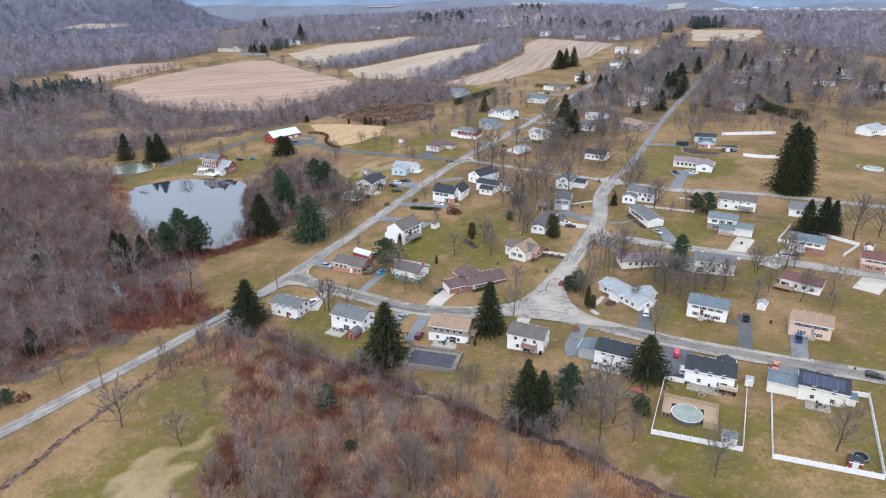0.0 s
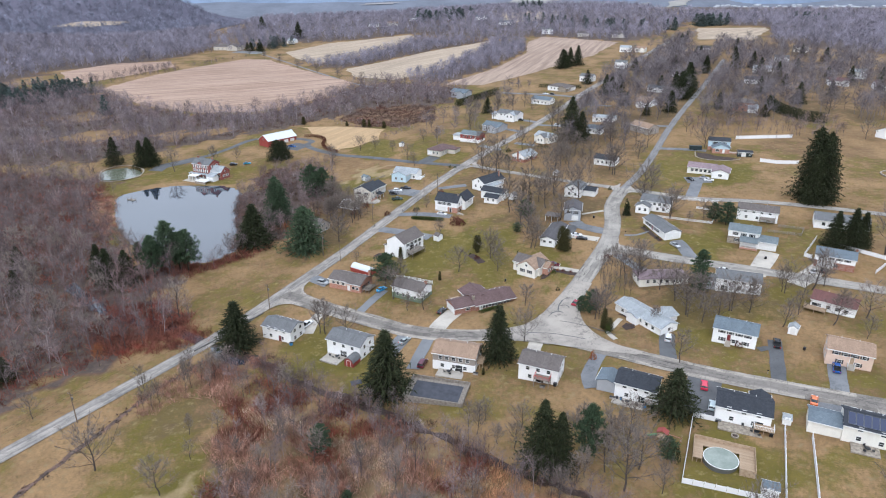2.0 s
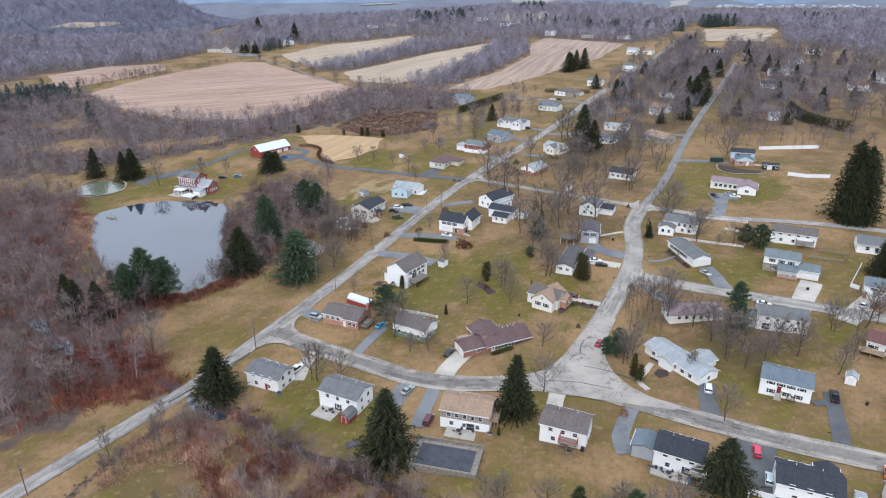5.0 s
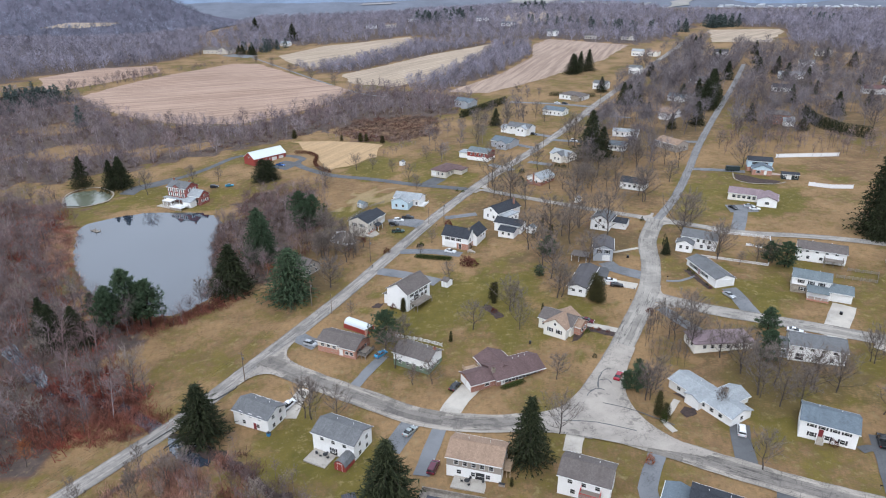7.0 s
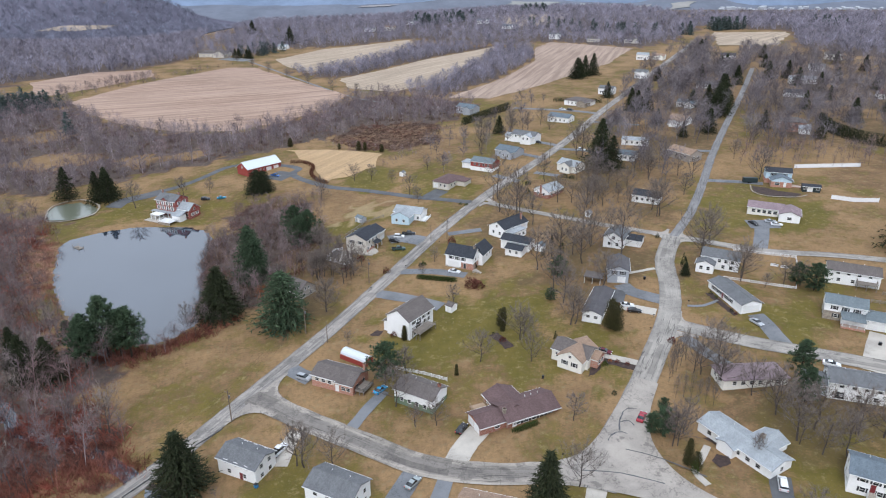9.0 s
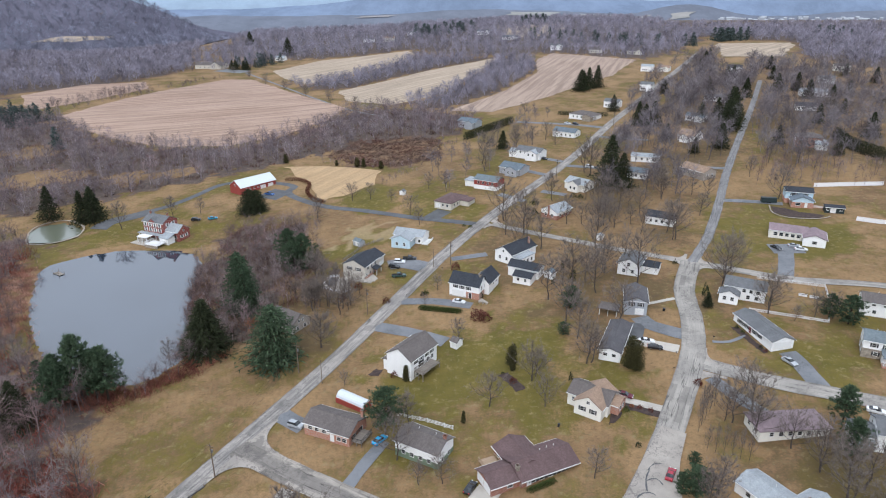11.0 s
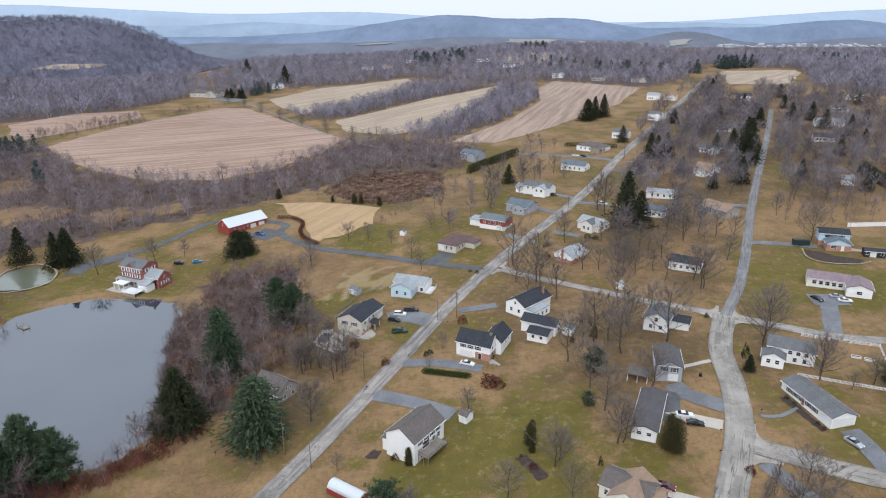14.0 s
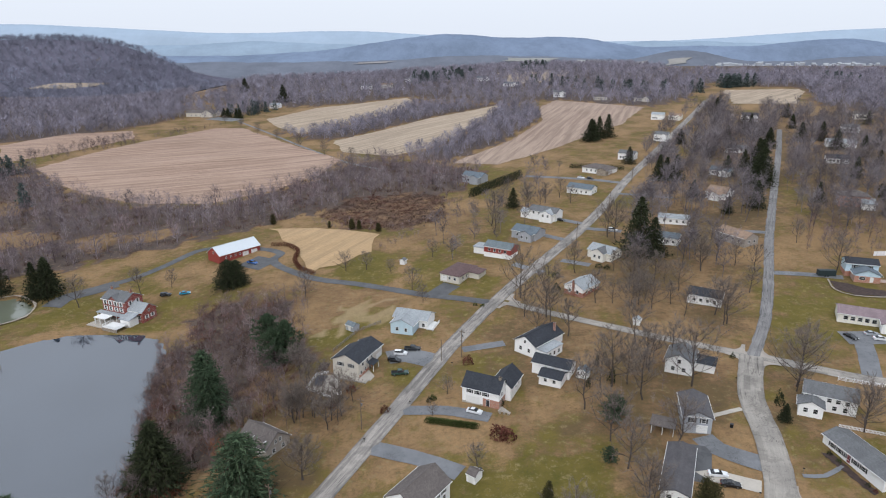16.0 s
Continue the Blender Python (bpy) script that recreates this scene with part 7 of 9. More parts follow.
def any_of(beds):
    return np.any([inside(b, jit[:, 0], jit[:, 1]) for b in beds], axis=0)


def mound(q):
    """How high the scrub stands at each point, 0 to 1, in clumps of a few metres."""
    x, y = q[:, 0], q[:, 1]
    f = np.sin(x * 0.33 + 1.7 * np.sin(y * 0.17)) + np.sin(y * 0.41 + 1.3 * np.sin(x * 0.23 + 2)) + 0.7 * np.sin(x * 0.71 + y * 0.63)
    return np.clip((f + 1.7) / 3.4, 0, 1)


swell = mound(p)
reedy = any_of(([(-6, 143), (14, 140.5), (28, 132), (39, 121), (48, 108), (50, 60), (-4, 60), (-3, 116), (-1, 128)],))
pale = ~reedy & any_of(([(-29, 156), (-18, 157), (-13, 146), (-14.5, 137), (-22, 138), (-29, 147)], [(-60, 171), (-48, 169), (-37, 160), (-48, 156)], [(-50, 130), (-38, 136), (-32, 124), (-46, 114)]))
red = ~reedy & ~pale & (any_of(([(-32, 169), (-16, 164.5), (-5, 156), (-9, 149), (-22, 156), (-30, 162)], [(-62, 192), (-50, 184), (-38, 168), (-46, 160), (-58, 172)])) | (np.sin(p[:, 0] * 0.21 + 1) + np.sin(p[:, 1] * 0.19 + p[:, 0] * 0.08) > 0.75))
scatter("reeds", REED, p[reedy], 1.2 + 1.8 * swell[reedy], M["reed"], "dry orange-tan reeds in a wet hollow", (0.9, 1.5), 22)
scatter("reeds", REED, p[pale], r.uniform(1.4, 2.4, pale.sum()), M["reed_pale"], "bleached pale reeds among brambles", (0.9, 1.5), 28)
scatter("brambles", BUSH, p[red], 1.0 + 2.4 * swell[red], M["bramble"], "dark reddish bramble thicket by the creek", (0.9, 1.5), 26)
rest = ~reedy & ~red & ~pale & (swell > 0.24)
scatter("brambles", BUSH, p[rest], 0.6 + 3.6 * swell[rest] ** 1.6, M["brush_tan"], "tan and reddish leafless brambles by the creek", (0.9, 1.5), 23)
p = strewn(SCRUB, 8.5, 24)
p = np.concatenate([p, strewn([(-66, 182), (-44, 192), (-8, 152), (10, 138), (4, 104), (-62, 104)], 4.2, 27)])
p = p[mound(p[:, ::-1] * 0.6) > 0.48]
scatter("scrub_trees", NEAR, p, 3 + 8 * r.uniform(0, 1, len(p)) ** 1.4, M["wood_twig"], "leafless young trees in the wet scrub", (0.9, 1.3), 25)
for poly, gap, seed in ((WOODS_WEST, 3.2, 31), (WOODS_POND, 3.2, 32), (WOODS_BELT, 6.5, 33)):
    p = strewn(poly, gap, seed)
    scatter("brambles", BUSH, p, 1.0 + 3.2 * np.random.default_rng(seed).uniform(0, 1, len(p)) ** 2, M["bramble" if poly is WOODS_WEST else "bank_brush"], "reddish leafless undergrowth in the woods" if poly is WOODS_WEST else "grey-brown leafless undergrowth under trees", (0.9, 1.6), seed)


# evergreens and groves far off
SMALLCON = [tuple((np.array(v), np.array([t for f in fs_ for t in ([f] if len(f) == 3 else [(f[0], f[1], f[2]), (f[0], f[2], f[3])])]))) for v, fs_ in (spruce_tree(101 + i, 12, 9, 2, 0.24, 0.1, 0.026, 0.8)[1] for i in range(3))]
for poly, gap, hs_, seed, label in (([(150, 1435), (227, 1494), (220, 1510), (146, 1455)], 13, (14, 20), 41, "dark row of far conifers"), ([(376, 1080), (446, 1090), (446, 1112), (376, 1104)], 10, (15, 19), 42, "dark grove of far conifers"), ([(122, 1192), (232, 1046), (350, 1020), (352, 1045), (250, 1080), (140, 1220)], 22, (11, 19), 48, "scattered dark conifers before far woods"),
                                    ([(560, 1130), (600, 1120), (610, 1160), (570, 1170)], 14, (13, 18), 43, "dark block of far conifers"), ([(-60, 1290), (60, 1330), (40, 1400), (-60, 1380)], 15, (12, 18), 44, "scattered far conifers on the rise"),
                                    ([(-372, 650), (-350, 640), (-345, 668), (-366, 680)], 8, (11, 17), 45, "dark conifers in the western woods"), ([(-425, 600), (-385, 590), (-360, 650), (-390, 690)], 10, (12, 18), 49, "dark conifers along the western woods"), ([(-312, 540), (-288, 545), (-286, 572), (-310, 575)], 8, (11, 17), 46, "dark conifers in the far western woods"),
                                    ([(-290, 1010), (-250, 1000), (-230, 1060), (-290, 1050)], 14, (10, 16), 47, "dark conifers by a mansion")):
    p = strewn(poly, gap, seed)
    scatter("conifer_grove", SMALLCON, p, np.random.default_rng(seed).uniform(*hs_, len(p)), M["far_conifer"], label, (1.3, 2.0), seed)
# thin yard thickets and saplings too small to count
for poly, gap, hs_, seed, label in (([(34, 296), (56, 290), (62, 322), (46, 346)], 9.0, (4, 8), 51, "thin leafless saplings between back yards"), ([(110, 450), (170, 540), (260, 720), (230, 740), (140, 580), (95, 470)], 9.0, (5, 11), 52, "leafless saplings along back lots"),
                                    ([(-70, 292), (-42, 322), (-58, 334), (-74, 310)], 5.0, (4, 9), 53, "leafless saplings under the pines"), ([(-95, 400), (-70, 398), (-62, 372), (-90, 380)], 5.0, (5, 10), 54, "leafless saplings above the pond"),
                                    ([(185, 520), (330, 560), (400, 760), (300, 800), (240, 640)], 13.0, (6, 12), 55, "leafless small trees on far lawns"), ([(-75, 196), (-60, 190), (-30, 172), (10, 148), (40, 128), (36, 122), (0, 140), (-40, 164), (-70, 182)], 4.0, (5, 11), 56, "leafless alders along the creek"),
                                    ([(-92, 168), (-64, 128), (-56, 140), (-60, 172), (-80, 190)], 6.5, (4, 8), 58, "leafless shrubs in the rough meadow"), ([(142, 410), (235, 402), (248, 436), (152, 446)], 6.0, (6, 12), 59, "leafless thicket behind a lawn"), ([(-88, 208), (-84, 214), (-104, 178), (-100, 170)], 5.0, (4, 8), 57, "leafless saplings beside the road")):
    p = strewn(poly, gap, seed)
    p = np.array([q for q in p if clear(q[0], q[1], 5.0, 8.0)])
    if len(p):
        scatter("saplings", NEAR, p, np.random.default_rng(seed).uniform(*hs_, len(p)), M["wood_twig"], label, (0.8, 1.2), seed)

# hedgerows, lane trees, heath
for poly, gap, hs_, models, m, seed, label in (([(-398, 745), (-372, 790), (-346, 858), (-330, 838), (-314, 806), (-345, 740), (-361, 708)], 6.5, (5, 9), MIDW, "wood_twig", 71, "leafless hedgerow between two stubble fields"),
                                               ([(-322, 838), (-300, 835), (-262, 918), (-276, 926)], 6.0, (3, 6), MIDW, "wood_twig", 72, "leafless hedge below a mansion's lawn"),
                                               ([(-86, 500), (-80, 512), (-52, 490), (-38, 486), (-14, 498), (-12, 540), (0, 536), (2, 496), (-14, 482), (-36, 474), (-58, 480)], 4.0, (2.5, 5.5), NEAR, "wood_twig", 73, "leafless thorn thicket round the heath"), ([(-48, 448), (-42, 446), (-24, 466), (-30, 470)], 3.0, (3, 5), NEAR, "wood_twig", 74, "leafless thicket at the hay field's corner"),
                                               ([(-430, 960), (-360, 960), (-250, 1000), (-240, 1100), (-420, 1120)], 10.0, (11, 19), MIDW, "far_twig", 75, "leafless trees round a mansion")):
    rng = np.random.default_rng(seed)
    a = np.array(poly)
    p = np.c_[rng.uniform(a[:, 0].min(), a[:, 0].max(), 6000), rng.uniform(a[:, 1].min(), a[:, 1].max(), 6000)]
    p = p[inside(poly, p[:, 0], p[:, 1])]
    area = 0.5 * abs(np.dot(a[:, 0], np.roll(a[:, 1], 1)) - np.dot(a[:, 1], np.roll(a[:, 0], 1)))
    p = p[:int(area / gap ** 2)]
    scatter("thicket", models, p, rng.uniform(*hs_, len(p)), M[m], label, (0.9, 1.4), seed)
rng = np.random.default_rng(77)
a = np.array(HEATH)
p = np.c_[rng.uniform(-84, -10, 2600), rng.uniform(481, 558, 2600)]
p = p[inside(HEATH, p[:, 0], p[:, 1])]
scatter("brambles", BUSH, p, rng.uniform(0.5, 1.6, len(p)), M["bank_brush"], "muted reddish-brown heath behind the hay field", (1.0, 2.0), 78)
for i in range(12):
    u = i / 11
    tree("bare", -262 + 171 * u + (5 if i % 2 else -5), 935 - 252 * u, pick.uniform(8, 12), "round leafless tree along a farm lane", "lane trees", 1.1)
for x, y, h in ((-108, 505, 6), (-74, 492, 4), (-61, 487, 6), (-57, 486, 5.5), (-46, 480, 5)):
    tree("cedar", x, y, h, "dark juniper at the edge of a heath", "junipers", 1.3, "juniper")
for x, y, h in ((-341, 1289, 24), (-243, 1138, 26), (-285, 990, 12), (-279, 986, 13), (-268, 985, 12), (-262, 978, 12)):
    tree("spruce", x, y, h, "dark conifer beside a mansion", "spruces", 1.2, "spruce")

# taller trees in the wet scrub
for x, y, h in ((-13, 135, 14), (-7, 119, 16), (6, 155, 11), (23, 130, 12), (30, 138, 10), (39, 147, 11), (-22, 142, 11), (-34, 146, 12), (-44, 152, 10), (-52, 165, 9), (-28, 128, 13), (-40, 128, 12), (-18, 122, 12), (4, 130, 11), (14, 122, 13), (-48, 138, 9), (-60, 176, 9),
                (-62, 160, 8), (34, 120, 12), (46, 132, 11), (-33, 112, 14), (-14, 108, 14), (10, 108, 14), (28, 106, 13), (-54, 118, 13), (-50, 112, 12), (-46, 122, 14), (-42, 116, 11), (-38, 120, 15), (-24, 116, 13), (-20, 112, 14), (-4, 112, 15), (0, 106, 13), (-8, 126, 12), (2, 120, 13),
                (-56, 126, 9), (-30, 104, 14), (-48, 102, 14), (-10, 98, 15), (-36, 132, 9), (-30, 138, 8), (-16, 146, 9), (-54, 150, 8), (-47, 145, 9), (-66, 150, 7), (-70, 160, 7)):
    tree("bare" if pick.random() < 0.6 else "pale", x, y, h, "slender leafless tree in the wet scrub", "scrub trees", 0.75)
for x, y, h in ((-33, 150, 9.5), (-24, 133, 4)):
    tree("slim", x, y, h, "ragged yellow-green young pine in the scrub", "pines", 1.4, "pine")

# the thick red undergrowth below the road
for bed, n, seed in (([(-122, 236), (-104, 238), (-95, 222), (-80, 212), (-96, 202), (-118, 204), (-130, 222)], 420, 81), ([(-112, 262), (-96, 270), (-60, 290), (-58, 286), (-80, 279), (-104, 256)], 120, 82), ([(-180, 356), (-196, 372), (-215, 380), (-190, 340), (-165, 300), (-158, 304)], 200, 83)):
    rng = np.random.default_rng(seed)
    a = np.array(bed)
    p = np.c_[rng.uniform(a[:, 0].min(), a[:, 0].max(), n * 2), rng.uniform(a[:, 1].min(), a[:, 1].max(), n * 2)]
    p = p[inside(bed, p[:, 0], p[:, 1])][:n]
    scatter("brambles", BUSH, p, rng.uniform(1.2, 3.2, len(p)), M["brush_tan" if seed == 83 else "bramble"], "dense reddish leafless thicket", (0.9, 1.6), seed)
for bed, n, seed in (([(-124, 266), (-121, 274), (-104, 268), (-92, 281), (-84, 290), (-78, 284), (-98, 262), (-112, 256)], 260, 84), ([(-96, 283), (-100, 306), (-108, 330), (-115, 360), (-108, 364), (-100, 330), (-92, 300), (-88, 284)], 300, 85),
                     ([(-182, 358), (-176, 340), (-162, 314), (-141, 287), (-147, 283), (-168, 308), (-182, 334), (-190, 356)], 160, 86)):
    rng = np.random.default_rng(seed)
    a = np.array(bed)
    p = np.c_[rng.uniform(a[:, 0].min(), a[:, 0].max(), n * 5), rng.uniform(a[:, 1].min(), a[:, 1].max(), n * 5)]
    p = p[inside(bed, p[:, 0], p[:, 1])][:n]
    scatter("brambles", BUSH, p, rng.uniform(0.8, 2.8, len(p)), M["brush_tan" if seed == 86 else "bank_brush" if seed == 85 else "bramble"], "reddish leafless brush on the pond's bank", (0.9, 1.6), seed)
    scatter("bank_trees", NEAR, p[::8], rng.uniform(5, 10, len(p[::8])), M["wood_twig"], "leafless young trees on the pond's bank", (0.8, 1.2), seed + 10)
tree("bare", -95.5, 279.5, 10, "bare tree leaning over the pond", "bare trees", 0.85)
tree("bare", -69.5, 399.4, 9, "round leafless tree beside the farm lane", "bare trees", 1.15)

# single trees that stand out of the western woods
wr = random.Random(17)
for i in range(34):
    x, y = wr.uniform(-190, -92), wr.uniform(160, 300)
    while not inside(WOODS_WEST, x, y) or any(inside(m, x, y) for m in MEADOWS):
        x, y = wr.uniform(-190, -92), wr.uniform(160, 300)
    tree("pale" if i % 3 else "bare", x, y, wr.uniform(10, 17), "tall pale-barked leafless tree in the woods" if i % 3 else "tall leafless tree in the woods", "woodland trees", 0.8)
for x, y, h in ((-112, 196, 9), (-150, 232, 10), (-74, 296, 8)):
    tree("rust", x, y, h, "small oak still holding rusty leaves", "oaks", 0.9)

# dark shrubs hanging over the creek's bank
rng = np.random.default_rng(93)
line = smooth(CREEK, 1.2)
line = line[(line[:, 0] > -62) & (line[:, 0] < 40)]
p = np.repeat(line, 3, axis=0)
p = p + rng.normal(0, 1, p.shape) * 1.1 + np.array((0.8, 1.4)) * rng.choice((-1, 1), (len(p), 1), p=(0.6, 0.4))
p = p[np.sin(p[:, 0] * 0.42) + 0.6 * np.sin(p[:, 0] * 1.1 + 1) > -0.35]
scatter("brambles", BUSH, p, rng.uniform(0.8, 2.8, len(p)), M["bank_brush"], "dark grey-brown shrubs over the creek's bank", (0.9, 1.5), 94)
p = p[::6]
scatter("bank_trees", NEAR, p, rng.uniform(4, 9, len(p)), M["wood_twig"], "leafless young trees over the creek", (0.8, 1.2), 95)

# brush and young trees on the creek side of the road
bed = [(-93, 176), (-84, 190), (-72, 203), (-60, 196), (-64, 184), (-76, 176), (-86, 168)]
rng = np.random.default_rng(91)
p = np.c_[rng.uniform(-93, -60, 500), rng.uniform(168, 203, 500)]
p = p[inside(bed, p[:, 0], p[:, 1])]
p = p[[np.hypot(*(smooth(MAIN, 3.0) - q).T).min() > 5 for q in p]]
p = p[~inside(POOL, p[:, 0], p[:, 1])]
scatter("brambles", BUSH, p[:150], rng.uniform(1.0, 2.8, len(p[:150])), M["brush_tan"], "tan leafless brush beside the road", (0.9, 1.5), 92)
for x, y in p[150:164]:
    tree("bare" if x < -76 else "pale", float(x), float(y), 7 + float(rng.uniform(0, 5)), "slender leafless tree beside the road", "roadside trees", 0.6)

# ---- vehicles ----
PROFILE = {  # side view: (length ahead, height) of body and cabin, then width, wheel places, wheel size
    "sedan": ([(-2.3, 0.35), (-2.35, 0.75), (-2.2, 0.98), (-1.4, 1.02), (0.95, 0.98), (1.9, 0.86), (2.3, 0.7), (2.35, 0.4), (2.2, 0.28), (-2.2, 0.28)], [(-1.75, 1.0), (-1.0, 1.43), (0.15, 1.45), (1.0, 0.98)], 1.78, (-1.35, 1.4), 0.33),
    "suv": ([(-2.25, 0.4), (-2.3, 0.8), (-2.25, 1.1), (-1.4, 1.14), (0.95, 1.1), (1.95, 1.0), (2.25, 0.8), (2.3, 0.45), (2.15, 0.34), (-2.15, 0.34)], [(-2.15, 1.12), (-1.95, 1.68), (0.25, 1.72), (1.05, 1.1)], 1.86, (-1.35, 1.4), 0.37),
    "van": ([(-2.45, 0.35), (-2.5, 0.8), (-2.45, 1.1), (-1.4, 1.14), (1.2, 1.1), (2.1, 0.95), (2.45, 0.75), (2.5, 0.42), (2.3, 0.3), (-2.3, 0.3)], [(-2.35, 1.12), (-2.2, 1.76), (0.4, 1.78), (1.5, 1.08)], 1.95, (-1.5, 1.55), 0.35),
    "pickup": ([(-2.85, 0.5), (-2.88, 1.08), (-0.75, 1.1), (1.3, 1.12), (2.55, 1.05), (2.8, 0.85), (2.85, 0.5), (2.7, 0.4), (-2.7, 0.4)], [(-0.8, 1.1), (-0.7, 1.82), (0.6, 1.84), (1.35, 1.12)], 1.98, (-1.8, 1.8), 0.42),
}


def car(kind, x, y, turn, colour, label):
    body, cab, w, axles, r = PROFILE[kind]
    ob = thing("car" if kind != "pickup" else "pickup_truck", x, y, turn, label, "car" if kind != "pickup" else "truck", "parked vehicles")
    paint = coloured(colour)
    bm = bmesh.new()
    prism(bm, body, -w / 2, w / 2, 1)
    b = part("body", bm, paint, ob)
    bev = b.modifiers.new("bevel", "BEVEL")
    bev.width, bev.segments, bev.limit_method = 0.09, 2, "ANGLE"
    def taper(outline, inset):
        bm = bmesh.new()
        lo = min(z for _, z in outline)
        hi = max(z for _, z in outline)
        sides = []
        for s in (-1, 1):
            sides.append([bm.verts.new((u, s * (w / 2 - inset - 0.16 * (z - lo) / (hi - lo)), z)) for u, z in outline])
        bm.faces.new(sides[0]), bm.faces.new(sides[1][::-1])
        for i in range(len(outline)):
            j = (i + 1) % len(outline)
            bm.faces.new((sides[0][j], sides[0][i], sides[1][i], sides[1][j]))
        return bm
    part("cabin_glass", taper(cab, 0.06), M["glass"], ob, "dark tinted cabin glass")
    (a0, b0), (a1, b1), (a2, b2), (a3, b3) = cab
    part("car_roof", taper([(a1 - 0.1, b1 - 0.12), (a1 + 0.05, b1 + 0.03), (a2 - 0.05, b2 + 0.03), (a2 + 0.12, b2 - 0.1)], 0.15), paint, ob)
    if kind == "pickup":
        part("cargo_bed", boxes((-2.7, -w / 2 + 0.12, 0.95, -0.85, w / 2 - 0.12, 1.115)), M["tyre"], ob, "dark open cargo bed")
    for ax in axles:
        for s in (-1, 1):
            wh = part("wheel", shared(("wheel", r), lambda: tyre_mesh(r)), None, ob, at=pose(ax, s * (w / 2 - 0.12), r, 90, 0, 0))
            part("rim", shared(("rim", r), lambda: rim_mesh(r)), None, wh)
    front, back = max(u for u, _ in body), min(u for u, _ in body)
    for s in (-1, 1):
        part("headlight", boxes((front - 0.18, s * (w / 2 - 0.3) - 0.18, 0.62, front + 0.01, s * (w / 2 - 0.3) + 0.18, 0.76)), M["trim"], ob)
        part("tail_light", boxes((back - 0.01, s * (w / 2 - 0.22) - 0.14, 0.72, back + 0.12, s * (w / 2 - 0.22) + 0.14, 0.92)), M["red"], ob)
    return ob


def tyre_mesh(r):
    bm = bmesh.new()
    cylinder(bm, 0, 0, -0.11, 0.11, r, n=16)
    return to_mesh("wheel", bm, M["tyre"])


def rim_mesh(r):
    bm = bmesh.new()
    cylinder(bm, 0, 0, -0.125, 0.125, r * 0.62, n=12)
    return to_mesh("rim", bm, M["rim"])


WHITE, SILVER, BLACK, NAVY = (222, 224, 226), (166, 170, 174), (34, 36, 40), (40, 58, 96)
for row in (("suv", -49.4, 247.2, -25, SILVER, "silver SUV on the asphalt beside a ranch house"), ("sedan", -26.1, 239.6, 52, (60, 150, 196), "bright blue car on a concrete drive"),
            ("sedan", -15.3, 202.7, 55, (150, 158, 158), "silver sedan on a driveway"), ("van", -9.0, 188.8, 72, (92, 40, 58), "maroon minivan on a narrow drive"),
            ("pickup", -49.8, 216.4, 62, WHITE, "white pickup beside the house"), ("sedan", -3.4, 221.4, 62, BLACK, "black car before a brick garage"),
            ("suv", 69.1, 171.0, 70, (196, 52, 78), "bright red car on a dark drive"), ("suv", 67.9, 161.8, 66, (186, 200, 204), "pale SUV on a dark drive"),
            ("pickup", 108.1, 176.8, 64, (40, 84, 150), "blue pickup truck before a house"), ("pickup", 98.0, 190.9, 67, BLACK, "black pickup on an asphalt drive"),
            ("sedan", 94.5, 162.3, 60, (206, 116, 70), "orange car on a grey drive"), ("suv", 118.3, 155.2, -26, BLACK, "black SUV parked along the street"),
            ("van", 67.3, 197.0, 70, WHITE, "white van on a mottled drive"), ("sedan", -3.9, 310.4, -22, WHITE, "white sedan before a garage"),
            ("pickup", -23.2, 350.0, -3, BLACK, "black pickup on the drive"), ("suv", -27.2, 347.3, -7, WHITE, "white SUV on the drive"),
            ("suv", -29.0, 342.8, -20, BLACK, "black SUV beside the beige house"), ("pickup", -26.7, 334.3, 5, (48, 72, 66), "dark green pickup on the grass"),
            ("sedan", 53.5, 278.7, -8, WHITE, "white sedan on a short drive"), ("sedan", 55.1, 275.0, -14, BLACK, "dark sedan on a short drive"),
            ("sedan", 40.2, 252.8, -25, (92, 32, 44), "maroon car beside a tan house"), ("sedan", 90.6, 264.4, -68, SILVER, "silver car on a long drive"),
            ("sedan", 122.5, 341.6, -70, BLACK, "black car on a grey forecourt"), ("sedan", 131.0, 339.2, -13, WHITE, "white car on a grey forecourt"),
            ("sedan", 130.0, 342.8, -6, SILVER, "grey car on a grey forecourt"), ("sedan", 132.7, 237.8, 45, WHITE, "white car before a brick house"),
            ("sedan", 136.6, 237.9, 45, BLACK, "dark car under a brick house"), ("sedan", 43.2, 222.5, 60, (150, 36, 52), "red car at the kerb of the bend"),
            ("sedan", -124.5, 411.1, 17, (40, 130, 160), "teal car on the farm lawn"), ("suv", -132.7, 410.5, 8, BLACK, "dark car on the farm drive"),
            ("suv", 72.7, 458.0, -32, WHITE, "white SUV on a drive"), ("sedan", 50.4, 479.3, -39, BLACK, "dark car on a drive"),
            ("pickup", -103.0, 441.5, -31, (48, 90, 150), "blue pickup beside the barn"), ("sedan", 80.5, 571.9, -40, WHITE, "white car before a wide ranch"),
            ("suv", 85.5, 567.5, -40, BLACK, "dark SUV before a wide ranch"), ("sedan", 101.8, 262.0 - 20.6, -28, WHITE, "white car at the street's edge")):
    car(*row)

# ---- driveways and walks ----
def drive(points, width, m, label="", lift=0.13):
    pts = points if len(points) > 2 else [points[0], tuple((a + b) / 2 for a, b in zip(*points)), points[1]]
    return ribbon("driveway", pts, width, M[m], lift, label or {"drive": "grey asphalt driveway", "drive_dark": "dark fresh asphalt driveway", "concrete": "pale concrete driveway"}[m], 0.08)


